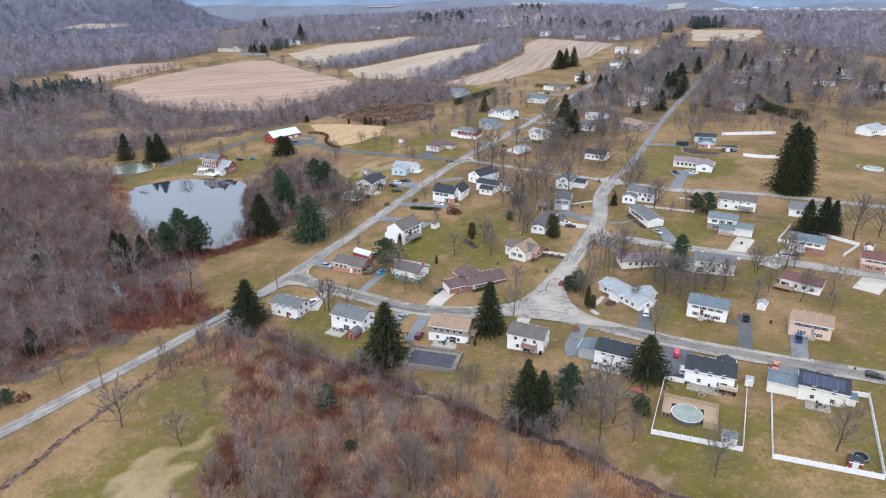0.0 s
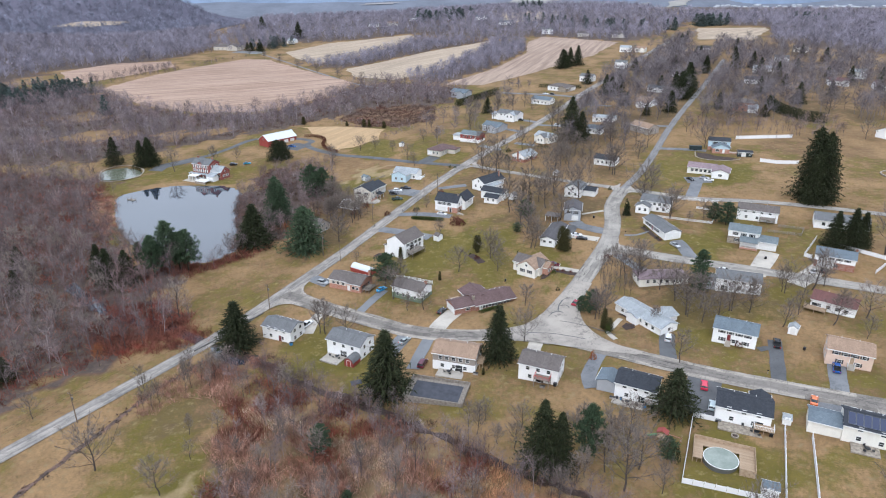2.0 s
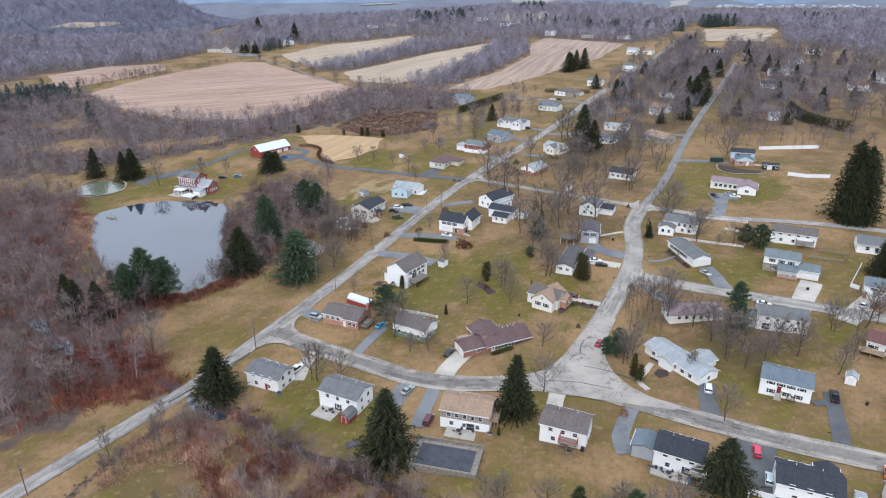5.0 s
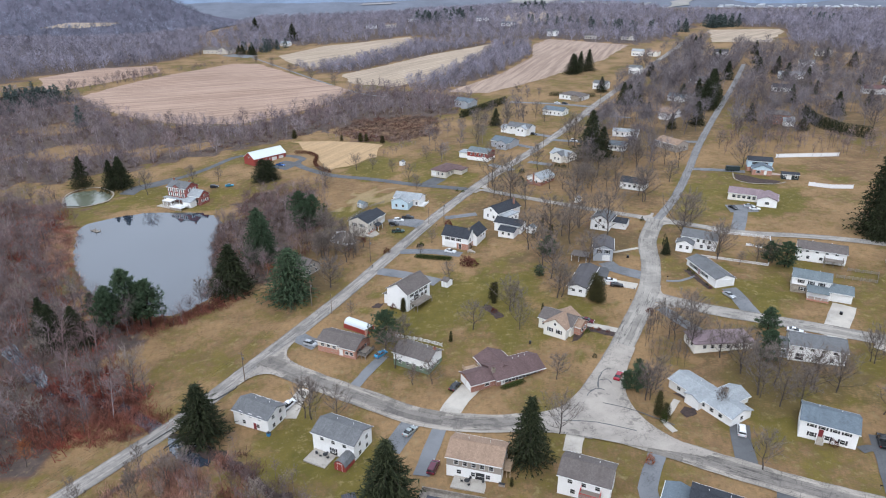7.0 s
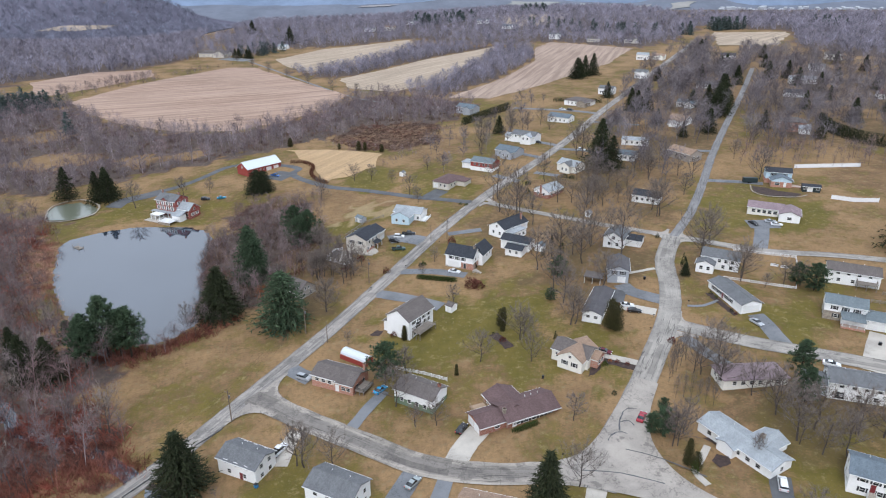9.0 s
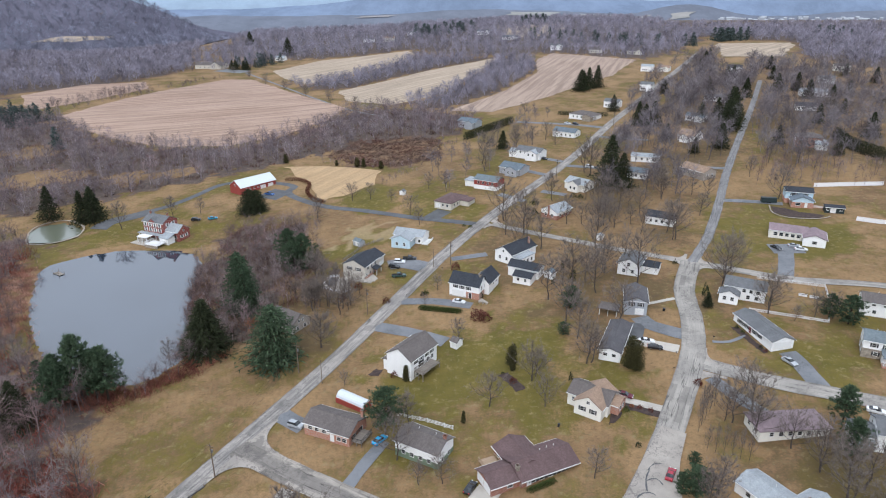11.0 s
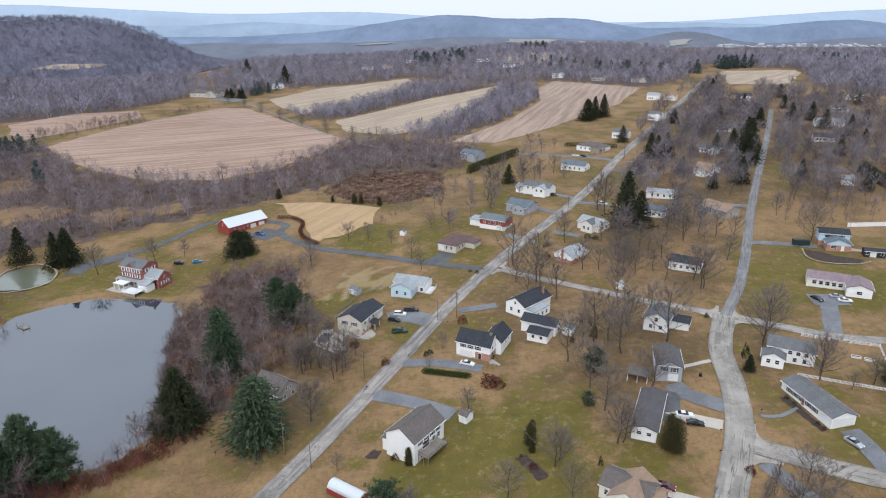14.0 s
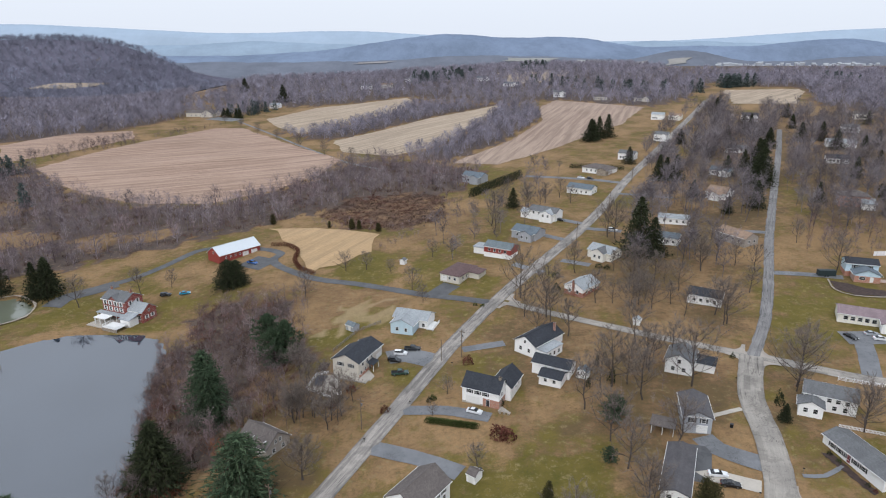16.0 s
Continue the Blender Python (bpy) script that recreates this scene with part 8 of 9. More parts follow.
drive([(-46.5, 224), (-47.9, 220.1), (-48.5, 210.9)], 4.0, "concrete")
drive([(-13.6, 211), (-17.2, 202.1), (-20, 195.7)], 5.4, "drive")
drive([(-6.9, 206.5), (-9.4, 197.1), (-11.8, 186.5)], 4.0, "drive")
drive([(-34.5, 220), (-29.4, 230.9), (-25, 239.5)], 3.4, "drive")
drive([(-5.6, 209), (-1.9, 216.5), (1.2, 221)], 6.0, "concrete")
drive([(-55.5, 253), (-47, 246.5)], 5.5, "drive")
drive([(44.5, 190), (39.1, 179), (38.8, 172.6)], 4.2, "drive")
drive([(71.5, 176), (66.3, 165.9), (63.2, 159.8)], 9.0, "drive_dark")
drive([(89.6, 171), (94.7, 183.6), (98.5, 193.4)], 4.0, "drive_dark")
drive([(96.5, 188.2), (94, 189.2), (91.5, 188.6)], 2.4, "drive_dark")
drive([(103.5, 166.5), (109.4, 179.2)], 4.6, "drive")
drive([(99, 163), (92.9, 154.6)], 6.5, "drive")
drive([(63.4, 183.5), (66, 193.9), (68.1, 200)], 4.6, "drive_dark")
drive([(27, 200), (24.6, 192.4)], 4.5, "concrete")
drive([(93.6, 252), (93.3, 264.1), (92.6, 269.6)], 5.4, "drive")
drive([(66, 259), (70.9, 248.2), (75.5, 240.5)], 4.2, "drive")
drive([(111.4, 237.6), (117.6, 246), (124.6, 255.4)], 7.0, "concrete")
drive([(122, 229), (130, 235.8), (138, 242.4)], 6.4, "concrete")
drive([(146, 207), (158.6, 219.4)], 8.5, "concrete")
drive([(-25, 313.5), (-12.3, 312.2), (0.5, 307.5)], 4.6, "drive")
drive([(-33, 297), (-18.9, 290.9), (-8.8, 284.7)], 5.6, "drive")
drive([(-13, 340), (-24.7, 346.3), (-31.5, 345.5)], 9.0, "drive")
drive([(-6, 348), (8.6, 350.9)], 4.0, "drive")
drive([(-15.5, 394), (-12, 399), (-8.6, 403.6)], 8.5, "drive_dark")
drive([(113.5, 315), (120.4, 329), (124.8, 338.5)], 5.5, "drive")
drive([(120.2, 341.8), (132.2, 340.6)], 9.0, "drive")
drive([(67, 281), (57.5, 288.4), (55.4, 293.6)], 6.0, "drive")
drive([(47.4, 277), (52.3, 290.4)], 8.0, "drive_dark")
drive([(48.6, 280.4), (62, 274)], 4.5, "concrete")
drive([(39.6, 251.6), (51, 245.4)], 2.6, "concrete", "pale concrete garden walk")
drive([(122.5, 397.6), (137.9, 393.3), (147.6, 389.4)], 4.0, "drive")
drive([(144.5, 443.8), (131, 447.6)], 4.2, "drive")
drive([(31, 410), (19.4, 422.2)], 4.2, "drive")
drive([(49, 447), (36.6, 459.3)], 4.2, "drive")
drive([(61.5, 471), (49, 482.7)], 4.2, "drive")
drive([(103, 553), (83.9, 567.8), (45.7, 587.6)], 5.0, "drive")
drive([(60.6, 464), (76.7, 456.4)], 4.2, "drive")
drive([(41, 423), (52.4, 415.6)], 4.0, "drive")
drive([(121, 512), (101.1, 523.6), (92, 529)], 4.0, "drive")
drive([(70.6, 304.9), (60, 302)], 1.6, "concrete", "narrow concrete path")
drive([(51.4, 198.1), (50, 202.8), (53, 207), (56, 211)], 1.8, "concrete", "curving pale garden path")
drive([(9, 383), (-7, 390), (-22, 396), (-47, 409), (-68, 418), (-84, 431), (-94, 444), (-92, 453), (-100, 460), (-110, 464), (-124, 468), (-137, 463), (-145, 446), (-154, 431), (-167, 419)], 4.4, "drive_dark", "long curving asphalt farm drive")
drive([(-160, 424), (-168, 417), (-176, 411), (-178, 402)], 9.0, "drive_dark")
drive([(-104, 436), (-97, 448)], 14.0, "drive_dark")
drive([(-258, 955), (-189, 838), (-136, 747), (-91, 676), (-60, 640)], 2.8, "drive", "grey lane along a field edge")
drive([(-300, 985), (-258, 960)], 22.0, "drive")
patch("mulch_bed", [(56, 214), (62, 206), (66, 203), (63, 209), (60, 214)], M["mulch"], 0.16, "dark mulch bed before a house", 2.0, ragged=0.15)
patch("mulch_ring", [(56, 203.5), (59, 204.5), (59.5, 207), (57, 208), (55, 206)], M["mulch"], 0.16, "round dark mulch bed in a lawn", 2.0, ragged=0.1)
ribbon("retaining_wall", [(140.7, 388), (138.2, 379), (142.4, 372.6), (154, 369.8), (160, 372)], 0.7, M["stone"], 0.35, "low curved stone edging below a bank", 0.05)
patch("mulch_bank", [(141, 387), (139, 379), (143, 373.4), (154, 370.6), (159, 374), (150, 379), (146, 384)], M["mulch"], 0.16, "dark mulched bank below a house", 2.0, ragged=0.2)

# ---- creek ----
ribbon("creek", [(-150, 60), (-120, 100), (-108, 126), (-102, 144), (-96, 160), (-90, 176), (-84, 188), (-76, 199)], 1.7, M["mud"], 0.05, "narrow muddy ditch with eroded banks", 0.35)
CLOD = [(v, np.array(f)) for v, f in (puff(80 + i, 26, (0.6, 0.6, 0.8), 0.5) for i in range(3))]
rng = np.random.default_rng(88)
ditch = smooth([(-150, 60), (-120, 100), (-108, 126), (-102, 144), (-96, 160), (-90, 176), (-84, 188), (-76, 199)], 0.5)
sp_ = np.repeat(ditch, 2, 0) + rng.normal(0, 0.75, (2 * len(ditch), 2))
scatter("bank_clods", CLOD, sp_, rng.uniform(0.12, 0.55, len(sp_)), M["mud"], "eroded reddish clods along a ditch", (0.8, 1.6), 89)
ribbon("creek", [(-80, 207), (-72, 200), (-60, 195), (-46, 183), (-26, 170), (-8, 158), (9, 145), (23, 136), (36, 127), (46, 117), (70, 104)], 2.2, M["mulch"], 0.05, "dark muddy creek between brambles", 0.8)
patch("creek_pool", [(-79, 205), (-72, 206), (-66, 200), (-70, 196), (-77, 199)], M["water"], 0.06, "small grey pool where the creek meets the road", 3.0, ragged=0.3)


# ---- fences ----
def fence(label, line, h=1.5, m="vinyl", gap=2.4, name="fence", solid=True):
    """Posts and panels along a line."""
    ob = thing(name, *line[0], 0, label, "fence", "fences")
    inv = ob.matrix_basis.inverted()
    for a, b in zip(line, line[1:]):
        a, b = np.array(a, float), np.array(b, float)
        n = max(1, round(float(np.hypot(*(b - a))) / gap))
        turn = math.degrees(math.atan2(b[1] - a[1], b[0] - a[0]))
        for i in range(n + 1):
            p = a + (b - a) * i / n
            part("post", shared(("post", h, m), lambda: to_mesh("post", boxes((-0.07, -0.07, -0.4, 0.07, 0.07, h + 0.12), (-0.1, -0.1, h + 0.12, 0.1, 0.1, h + 0.18)), M[m])), None, ob, at=inv @ pose(p[0], p[1], height(*p), 0, 0, turn))
            if i < n:
                q = a + (b - a) * (i + 1) / n
                w = float(np.hypot(*(q - p)))
                tilt = -math.degrees(math.atan2(height(*q) - height(*p), w))
                if solid:
                    rows = ((0.07, -0.02, 0.08, w - 0.07, 0.02, h - 0.05), (0.07, -0.04, 0.05, w - 0.07, 0.04, 0.2), (0.07, -0.04, h - 0.15, w - 0.07, 0.04, h))
                else:
                    rows = tuple((0.07, -0.03, z, w - 0.07, 0.03, z + 0.14) for z in (0.3, 0.68, 1.06))
                part("panel" if solid else "rail", shared(("panel", h, m, solid, round(w, 1)), lambda: to_mesh("panel", boxes(*rows), M[m])), None, ob, at=inv @ pose(p[0], p[1], height(*p), 0, tilt, turn))
    return ob


fence("white vinyl privacy fence round a pool yard", [(66.5, 156.0), (61.7, 158.3), (51.3, 135.1), (70.9, 127.4), (82, 151.9)])
fence("white vinyl fence round a fenced back yard", [(86.9, 148.2), (76.7, 124.7), (97.9, 116.7), (111.4, 146.1), (106.5, 148.0)])
fence("white rail fence across a back lawn", [(-22.2, 249.5), (-13.8, 246.2), (-7.1, 242.7)], 1.25, solid=False)
def picket_fence(label, line, h=1.1, gap=0.3):
    """Two rails and many slim pickets."""
    ob = thing("picket_fence", *line[0], 0, label, "fence", "fences")
    inv = ob.matrix_basis.inverted()
    for a, b in zip(line, line[1:]):
        a, b = np.array(a, float), np.array(b, float)
        w = float(np.hypot(*(b - a)))
        turn = math.degrees(math.atan2(b[1] - a[1], b[0] - a[0]))
        tilt = -math.degrees(math.atan2(height(*b) - height(*a), w))
        for z in (0.25, 0.8):
            part("rail", boxes((0, 0.02, z, w, 0.07, z + 0.1)), M["vinyl"], ob, at=inv @ pose(a[0], a[1], height(*a), 0, tilt, turn))
        n = int(w / gap)
        for i in range(n + 1):
            p = a + (b - a) * i / n
            part("picket", shared(("picket", h), lambda: to_mesh("picket", boxes((-0.06, -0.02, 0.05, 0.06, 0.02, h - 0.08), (-0.03, -0.02, h - 0.08, 0.03, 0.02, h)), M["vinyl"])), None, ob, at=inv @ pose(p[0], p[1], height(*p), 0, 0, turn))
    return ob


picket_fence("white picket fence beside a play garden", [(91.7, 294.5), (112.7, 284.6), (114.8, 288.7)])
fence("white rail fence round a play yard", [(104, 316.5), (109.4, 313.8), (123.6, 307.6), (120.7, 300.3)], 1.2, solid=False)
fence("low white fence round a terrace", [(-56, 328.2), (-54.2, 337.0), (-50.5, 337.5)], 1.0)
fence("low white fence edging a terrace", [(-56, 328.2), (-47.8, 322.4), (-44.4, 324.2)], 1.0)
fence("dark chain fence behind a beige house", [(-51, 352), (-44, 366), (-36, 372)], 1.2, "wood_grey", solid=False)
patch("terrace", [(-56, 328.2), (-54, 337.2), (-46.6, 335.6), (-44.2, 324.2), (-47.8, 322.1)], M["concrete"], 0.2, "pale concrete terrace beside a house", 4.0)
patch("terrace_cover", [(-55, 330.5), (-53.6, 336.4), (-50.2, 335.6), (-51.6, 328.4)], M["tarp_dark"], 0.3, "dark cover over a sunken pool", 4.0)
patch("garden_bed", [(-55, 340.5), (-53.4, 345.0), (-50.6, 344.2), (-51.8, 338.2)], M["mulch"], 0.16, "brown garden bed beside a terrace", 3.0, ragged=0.1)
patch("garden_bed", [(37.5, 249.5), (41, 250.2), (48.5, 246.5), (50, 242.5), (46, 243.5), (41, 246.5)], M["mulch"], 0.12, "brown planting bed along a path", 2.0, ragged=0.2)
patch("garden_bed", [(33, 241), (37, 243.5), (38, 247), (35.5, 247.5)], M["mulch"], 0.14, "brown bed before a cream house", 2.0, ragged=0.2)
patch("garden_bed", [(6.2, 265.8), (9.5, 266.5), (14, 258.5), (11, 257.4)], M["mulch"], 0.14, "brown planting bed in a lawn", 2.0, ragged=0.2)
patch("garden_bed", [(-32, 269), (-30, 272), (-27.8, 271), (-29, 268)], M["mulch"], 0.16, "mulched ring bed before a house", 2.0, ragged=0.15)
patch("garden_bed", [(81.6, 285), (84.2, 284.6), (87.2, 270), (85.4, 269.4)], M["mulch"], 0.16, "mulch strip along a ranch house", 2.0, ragged=0.15)
drive([(73.2, 277), (78.4, 276.6), (84.2, 279.6)], 1.3, "drive", "narrow asphalt garden path")

ob = thing("swing_set", 112.3, 292.0, 30, "timber garden swing set on a lawn", "swing set")
for px in (0.0, 3.4):
    for py in (-1.0, 1.0):
        bm = bmesh.new()
        prism(bm, [(py - 0.07, -0.1), (py + 0.07, -0.1), (0.07, 2.4), (-0.07, 2.4)], px - 0.06, px + 0.06, 0)
        part("leg", bm, M["wood"], ob)
part("swing_beam", boxes((-0.2, -0.08, 2.36, 3.6, 0.08, 2.52)), M["wood"], ob)
for px in (1.0, 2.3):
    part("swing", boxes((px - 0.22, -0.1, 0.5, px + 0.22, 0.1, 0.56), (px - 0.2, -0.01, 0.56, px - 0.18, 0.01, 2.4), (px + 0.18, -0.01, 0.56, px + 0.2, 0.01, 2.4)), M["tyre"], ob)
for x, y in ((112.1, 302.8), (114.9, 300.9)):
    ob = thing("garden_bed_box", x, y, -28, "raised white garden bed with dark soil", "garden bed", "garden beds")
    for row in ((0, 0, -0.2, 2.6, 0.1, 0.6), (0, 1.1, -0.2, 2.6, 1.2, 0.6), (0, 0.1, -0.2, 0.1, 1.1, 0.6), (2.5, 0.1, -0.2, 2.6, 1.1, 0.6)):
        part("board", boxes(row), M["vinyl"], ob)
    part("soil", boxes((0.1, 0.1, -0.2, 2.5, 1.1, 0.45)), M["mulch"], ob)
ob = thing("dock", -172.0, 353.0, -35, "small dark floating dock at the pond's edge", "dock", z=-7.2)
for i in range(9):
    part("board", boxes((0.56 * i, -1.1, 0.12, 0.56 * i + 0.5, 1.1, 0.2)), M["wood_grey"], ob)
part("float", boxes((0.1, -0.9, -0.25, 4.9, 0.9, 0.12)), M["tyre"], ob)
for px in (0.2, 4.8):
    for py in (-1.15, 1.15):
        part("post", boxes((px - 0.06, py - 0.06, -1.0, px + 0.06, py + 0.06, 1.5)), M["pole"], ob)
for x, y, turn in ((74.0, 278.3, -20), (57.0, 263.2, 160), (60.2, 271.0, 160), (75.0, 319.0, 150), (-34.6, 299.5, -30), (-9.8, 338.0, -30), (-22.8, 316.5, -30), (20.6, 209.4, 10), (88.6, 176.0, -25)):
    ob = thing("mailbox", x, y, turn, "dark roadside mailbox on a post", "mailbox", "mailboxes")
    part("post", boxes((-0.05, -0.05, -0.2, 0.05, 0.05, 1.05)), M["wood_grey"], ob)
    bm = bmesh.new()
    prism(bm, [(-0.1, 1.05), (0.1, 1.05), (0.1, 1.2), (0.06, 1.27), (-0.06, 1.27), (-0.1, 1.2)], -0.25, 0.25, 0)
    part("box", bm, M["tyre"], ob)
fence("long white vinyl fence behind a house", [(172.5, 410.2), (205.4, 408.9)], 2.0)
fence("white vinyl fence before the spruces", [(168.3, 366.7), (176, 362), (186, 360.5)], 1.9)
fence("white fence beside a brick split-level", [(147.1, 265), (135.6, 251.1), (137.3, 248.8)], 1.6)
fence("white fence behind a brick split-level", [(152.1, 258.7), (158.4, 251.4), (164.7, 244.3), (153.6, 235.3)], 1.5)
fence("weathered brown garden fence", [(138.2, 278.4), (146.8, 274.3), (143, 268.8), (131.8, 273.9)], 1.2, "wood_grey", solid=False)


# ---- sheds, pools and yard things ----
def shed(label, x, y, turn, L, W, h, wall, roof, ridge="x", name="shed", pitch=0.6):
    ob = house_at(label, x, y, turn, "sheds", name, None, "shed", L, W)
    block(ob, 0, 0, L, W, h, wall, roof, pitch, ridge=ridge, over=0.2)
    door(ob, "f", L / 2, L, W, 0.05, "trim", 1.1)
    if L > 2.6:
        window(ob, wall_pose("f", L * 0.18, 1.1, L, W), 0.5, 0.7)
    return ob


ob = house_at("small red gambrel shed with grey roof", -33.0, 190.4, -27, "sheds", "shed", None, "shed", 3.2, 4.0)
bm = bmesh.new()
prism(bm, [(0, -0.4), (3.2, -0.4), (3.2, 1.5), (2.7, 2.4), (1.6, 2.9), (0.5, 2.4), (0, 1.5)], 0, 4.0, 1)
part("wall", bm, M["redsiding"], ob)
for a, b in (((-0.15, 1.42), (0.45, 2.47)), ((0.45, 2.47), (1.6, 2.98)), ((1.6, 2.98), (2.75, 2.47)), ((2.75, 2.47), (3.35, 1.42))):
    bm = bmesh.new()
    prism(bm, [a, b, (b[0], b[1] + 0.1), (a[0], a[1] + 0.1)], -0.2, 4.2, 1)
    part("roof", bm, M["roof_grey"], ob)
door(ob, "f", 1.6, 3.2, 4.0, 0, "redsiding", 1.3)
ob = house_at("round-topped pale metal shed with red ends", -40.0, 257.0, -34, "sheds", "shed", None, "shed", 10, 4)
bm = bmesh.new()
arc = [(2.0 - 2.0 * math.cos(math.pi * i / 10), 0.6 + 2.2 * math.sin(math.pi * i / 10)) for i in range(11)]
prism(bm, [(0, -0.5), *arc, (4.0, -0.5)], 0, 10.0, 0)
part("roof", bm, M["roof_metal"], ob, "curved pale metal shell")
part("side_wall", boxes((0, -0.08, -0.4, 10.0, 0.12, 1.35)), M["redsiding"], ob, "dark red boarded side wall")
part("end_wall", boxes((10.0, 0.3, -0.4, 10.06, 3.7, 2.2)), M["redsiding"], ob, "red boarded end wall")
shed("small white shed with grey roof", -7.4, 281.8, -38, 2.6, 3.2, 2.1, "white", "roof_brown", "x")
shed("small white shed beside a garage barn", 28.6, 326.2, -33, 3.4, 3.0, 2.3, "white", "roof_slate", "y")
shed("white garden shed on a lawn", 104.2, 197.3, -35, 2.6, 3.0, 2.2, "white", "roof_pale", "y")
shed("white pool shed with slate roof", 67.0, 130.6, -22, 3.4, 2.6, 2.0, "white", "roof_slate")
shed("small red shed inside a fenced yard", 92.0, 120.6, -20, 2.6, 2.6, 2.0, "redsiding", "roof_dark")
shed("white utility box beside a fence", 82.3, 153.9, -25, 2.0, 2.4, 1.6, "white", "roof_pale", "x", "utility_box", 0.1)
shed("teal-grey shed by a lawn", -48.8, 368.5, -40, 4.2, 3.0, 2.0, "greysiding", "roof_green")
shed("white shed with a red roof", 163.8, 239.4, -30, 3.0, 3.0, 2.2, "white", "roof_maroon", "y")
shed("tiny white shed under bare trees", 55.2, 359.0, -30, 2.4, 2.4, 2.0, "white", "roof_pale", "y")
shed("white shed beside a hedge", -32.0, 430.0, -30, 2.4, 2.4, 2.0, "white", "roof_grey", "y")

ob = thing("pool", 62.2, 141.2, -22, "round above-ground pool with a pale winter cover", "pool")
bm = bmesh.new()
cylinder(bm, 0, 0, -0.5, 1.12, 3.9, n=32)
part("pool_wall", bm, M["metal"], ob, "grey pool wall")
bm = bmesh.new()
cylinder(bm, 0, 0, 1.16, 1.2, 3.8, n=32)
part("cover", bm, M["tarp"], ob, "sagging grey-green pool cover")
bm = bmesh.new()
cylinder(bm, 0, 0, 1.08, 1.16, 3.95, n=32)
part("rim", bm, M["trim"], ob)
ob = thing("pool_deck", 62.2, 141.2, -22, "weathered timber deck wrapped round an above-ground pool", "deck")
deck(ob, -6.2, 3.4, 13.6, 2.4, 1.1, "wood", False)
deck(ob, 4.0, -3.2, 3.4, 6.6, 1.1, "wood", False)
deck(ob, -6.2, -1.6, 2.2, 5.0, 1.1, "wood", False)
for row in ((-6.2, 5.7, 1.1, 7.4, 5.8, 2.1), (7.3, -3.2, 1.1, 7.4, 5.7, 2.1), (-6.2, -1.6, 1.1, -6.1, 5.7, 2.1), (4.0, -3.3, 0.1, 7.4, -3.2, 2.1)):
    part("rail_panel", boxes(row), M["wood"], ob)

ob = thing("pool_terrace", -14.0, 170.6, -14, "sunken pool under a dark cover inside a timber surround", "pool", z=max(height(-14, 170.6), height(2.5, 166.5), height(-11.4, 181), height(5.1, 177)))
part("cover", boxes((1.6, 1.6, 0.0, 15.4, 9.2, 0.2)), M["tarp_dark"], ob, "dark slack pool cover")
for row in ((0, 0, -1.8, 17, 0.25, 1.0), (0, 10.6, -1.8, 17, 10.85, 1.0), (0, 0.25, -1.8, 0.25, 10.6, 1.0), (16.75, 0.25, -1.8, 17, 10.6, 1.0)):
    part("surround", boxes(row), M["wood_grey"], ob, "weathered board surround")
part("deck", boxes((0.25, 0.25, -1.6, 16.75, 10.6, 0.1)), M["wood_grey"], ob)

ob = thing("play_set", 49.8, 149.6, -30, "timber play set with a green slide", "play set")
for px, py in ((0, 0), (2.2, 0), (0, 1.6), (2.2, 1.6)):
    part("post", boxes((px - 0.07, py - 0.07, 0, px + 0.07, py + 0.07, 2.6)), M["brick"], ob)
part("platform", boxes((-0.1, -0.1, 1.2, 2.3, 1.7, 1.3)), M["wood"], ob)
bm = bmesh.new()
prism(bm, [(-0.3, 2.55), (1.1, 3.3), (2.5, 2.55), (2.5, 2.65), (1.1, 3.4), (-0.3, 2.65)], -0.2, 1.8, 1)
part("canopy", bm, M["redsiding"], ob, "faded red canopy")
bm = bmesh.new()
prism(bm, [(-0.1, 1.25), (-2.6, 0.15), (-2.6, 0.3), (-0.1, 1.5)], 0.4, 1.1, 1)
part("slide", bm, M["green"], ob, "bright green slide")
part("swing_beam", boxes((2.3, 0.7, 2.3, 5.6, 0.85, 2.45)), M["brick"], ob)
for px in (5.5,):
    part("leg", boxes((px - 0.06, -0.3, 0, px + 0.06, -0.15, 2.4), (px - 0.06, 1.7, 0, px + 0.06, 1.85, 2.4)), M["brick"], ob)
for px in (3.3, 4.4):
    part("swing", boxes((px - 0.22, 0.72, 0.5, px + 0.22, 0.88, 0.56), (px - 0.2, 0.78, 0.56, px - 0.18, 0.8, 2.3), (px + 0.18, 0.78, 0.56, px + 0.2, 0.8, 2.3)), M["tyre"], ob)
ob = thing("trampoline", 96.5, 123.5, 0, "blue-edged trampoline in a fenced yard", "trampoline")
bm = bmesh.new()
cylinder(bm, 0, 0, 0.8, 0.9, 1.7, n=20)
part("pad", bm, coloured((112, 134, 160)), ob)
bm = bmesh.new()
cylinder(bm, 0, 0, 0.9, 0.93, 1.5, n=20)
part("mat", bm, M["tyre"], ob)
for i in range(6):
    a = 1.047 * i
    part("leg", boxes((1.7 * math.cos(a) - 0.04, 1.7 * math.sin(a) - 0.04, 0, 1.7 * math.cos(a) + 0.04, 1.7 * math.sin(a) + 0.04, 0.8)), M["metal"], ob)


ob = thing("garden_cover", -28.2, 180.6, 20, "dark sheet stretched over a low frame on the lawn", "cover")
part("sheet", boxes((-1.6, -1.1, 0.28, 1.6, 1.1, 0.34)), M["tarp_dark"], ob)
for px, py in ((-1.5, -1.0), (1.4, -1.0), (-1.5, 0.9), (1.4, 0.9)):
    part("leg", boxes((px, py, -0.2, px + 0.1, py + 0.1, 0.28)), M["metal"], ob)
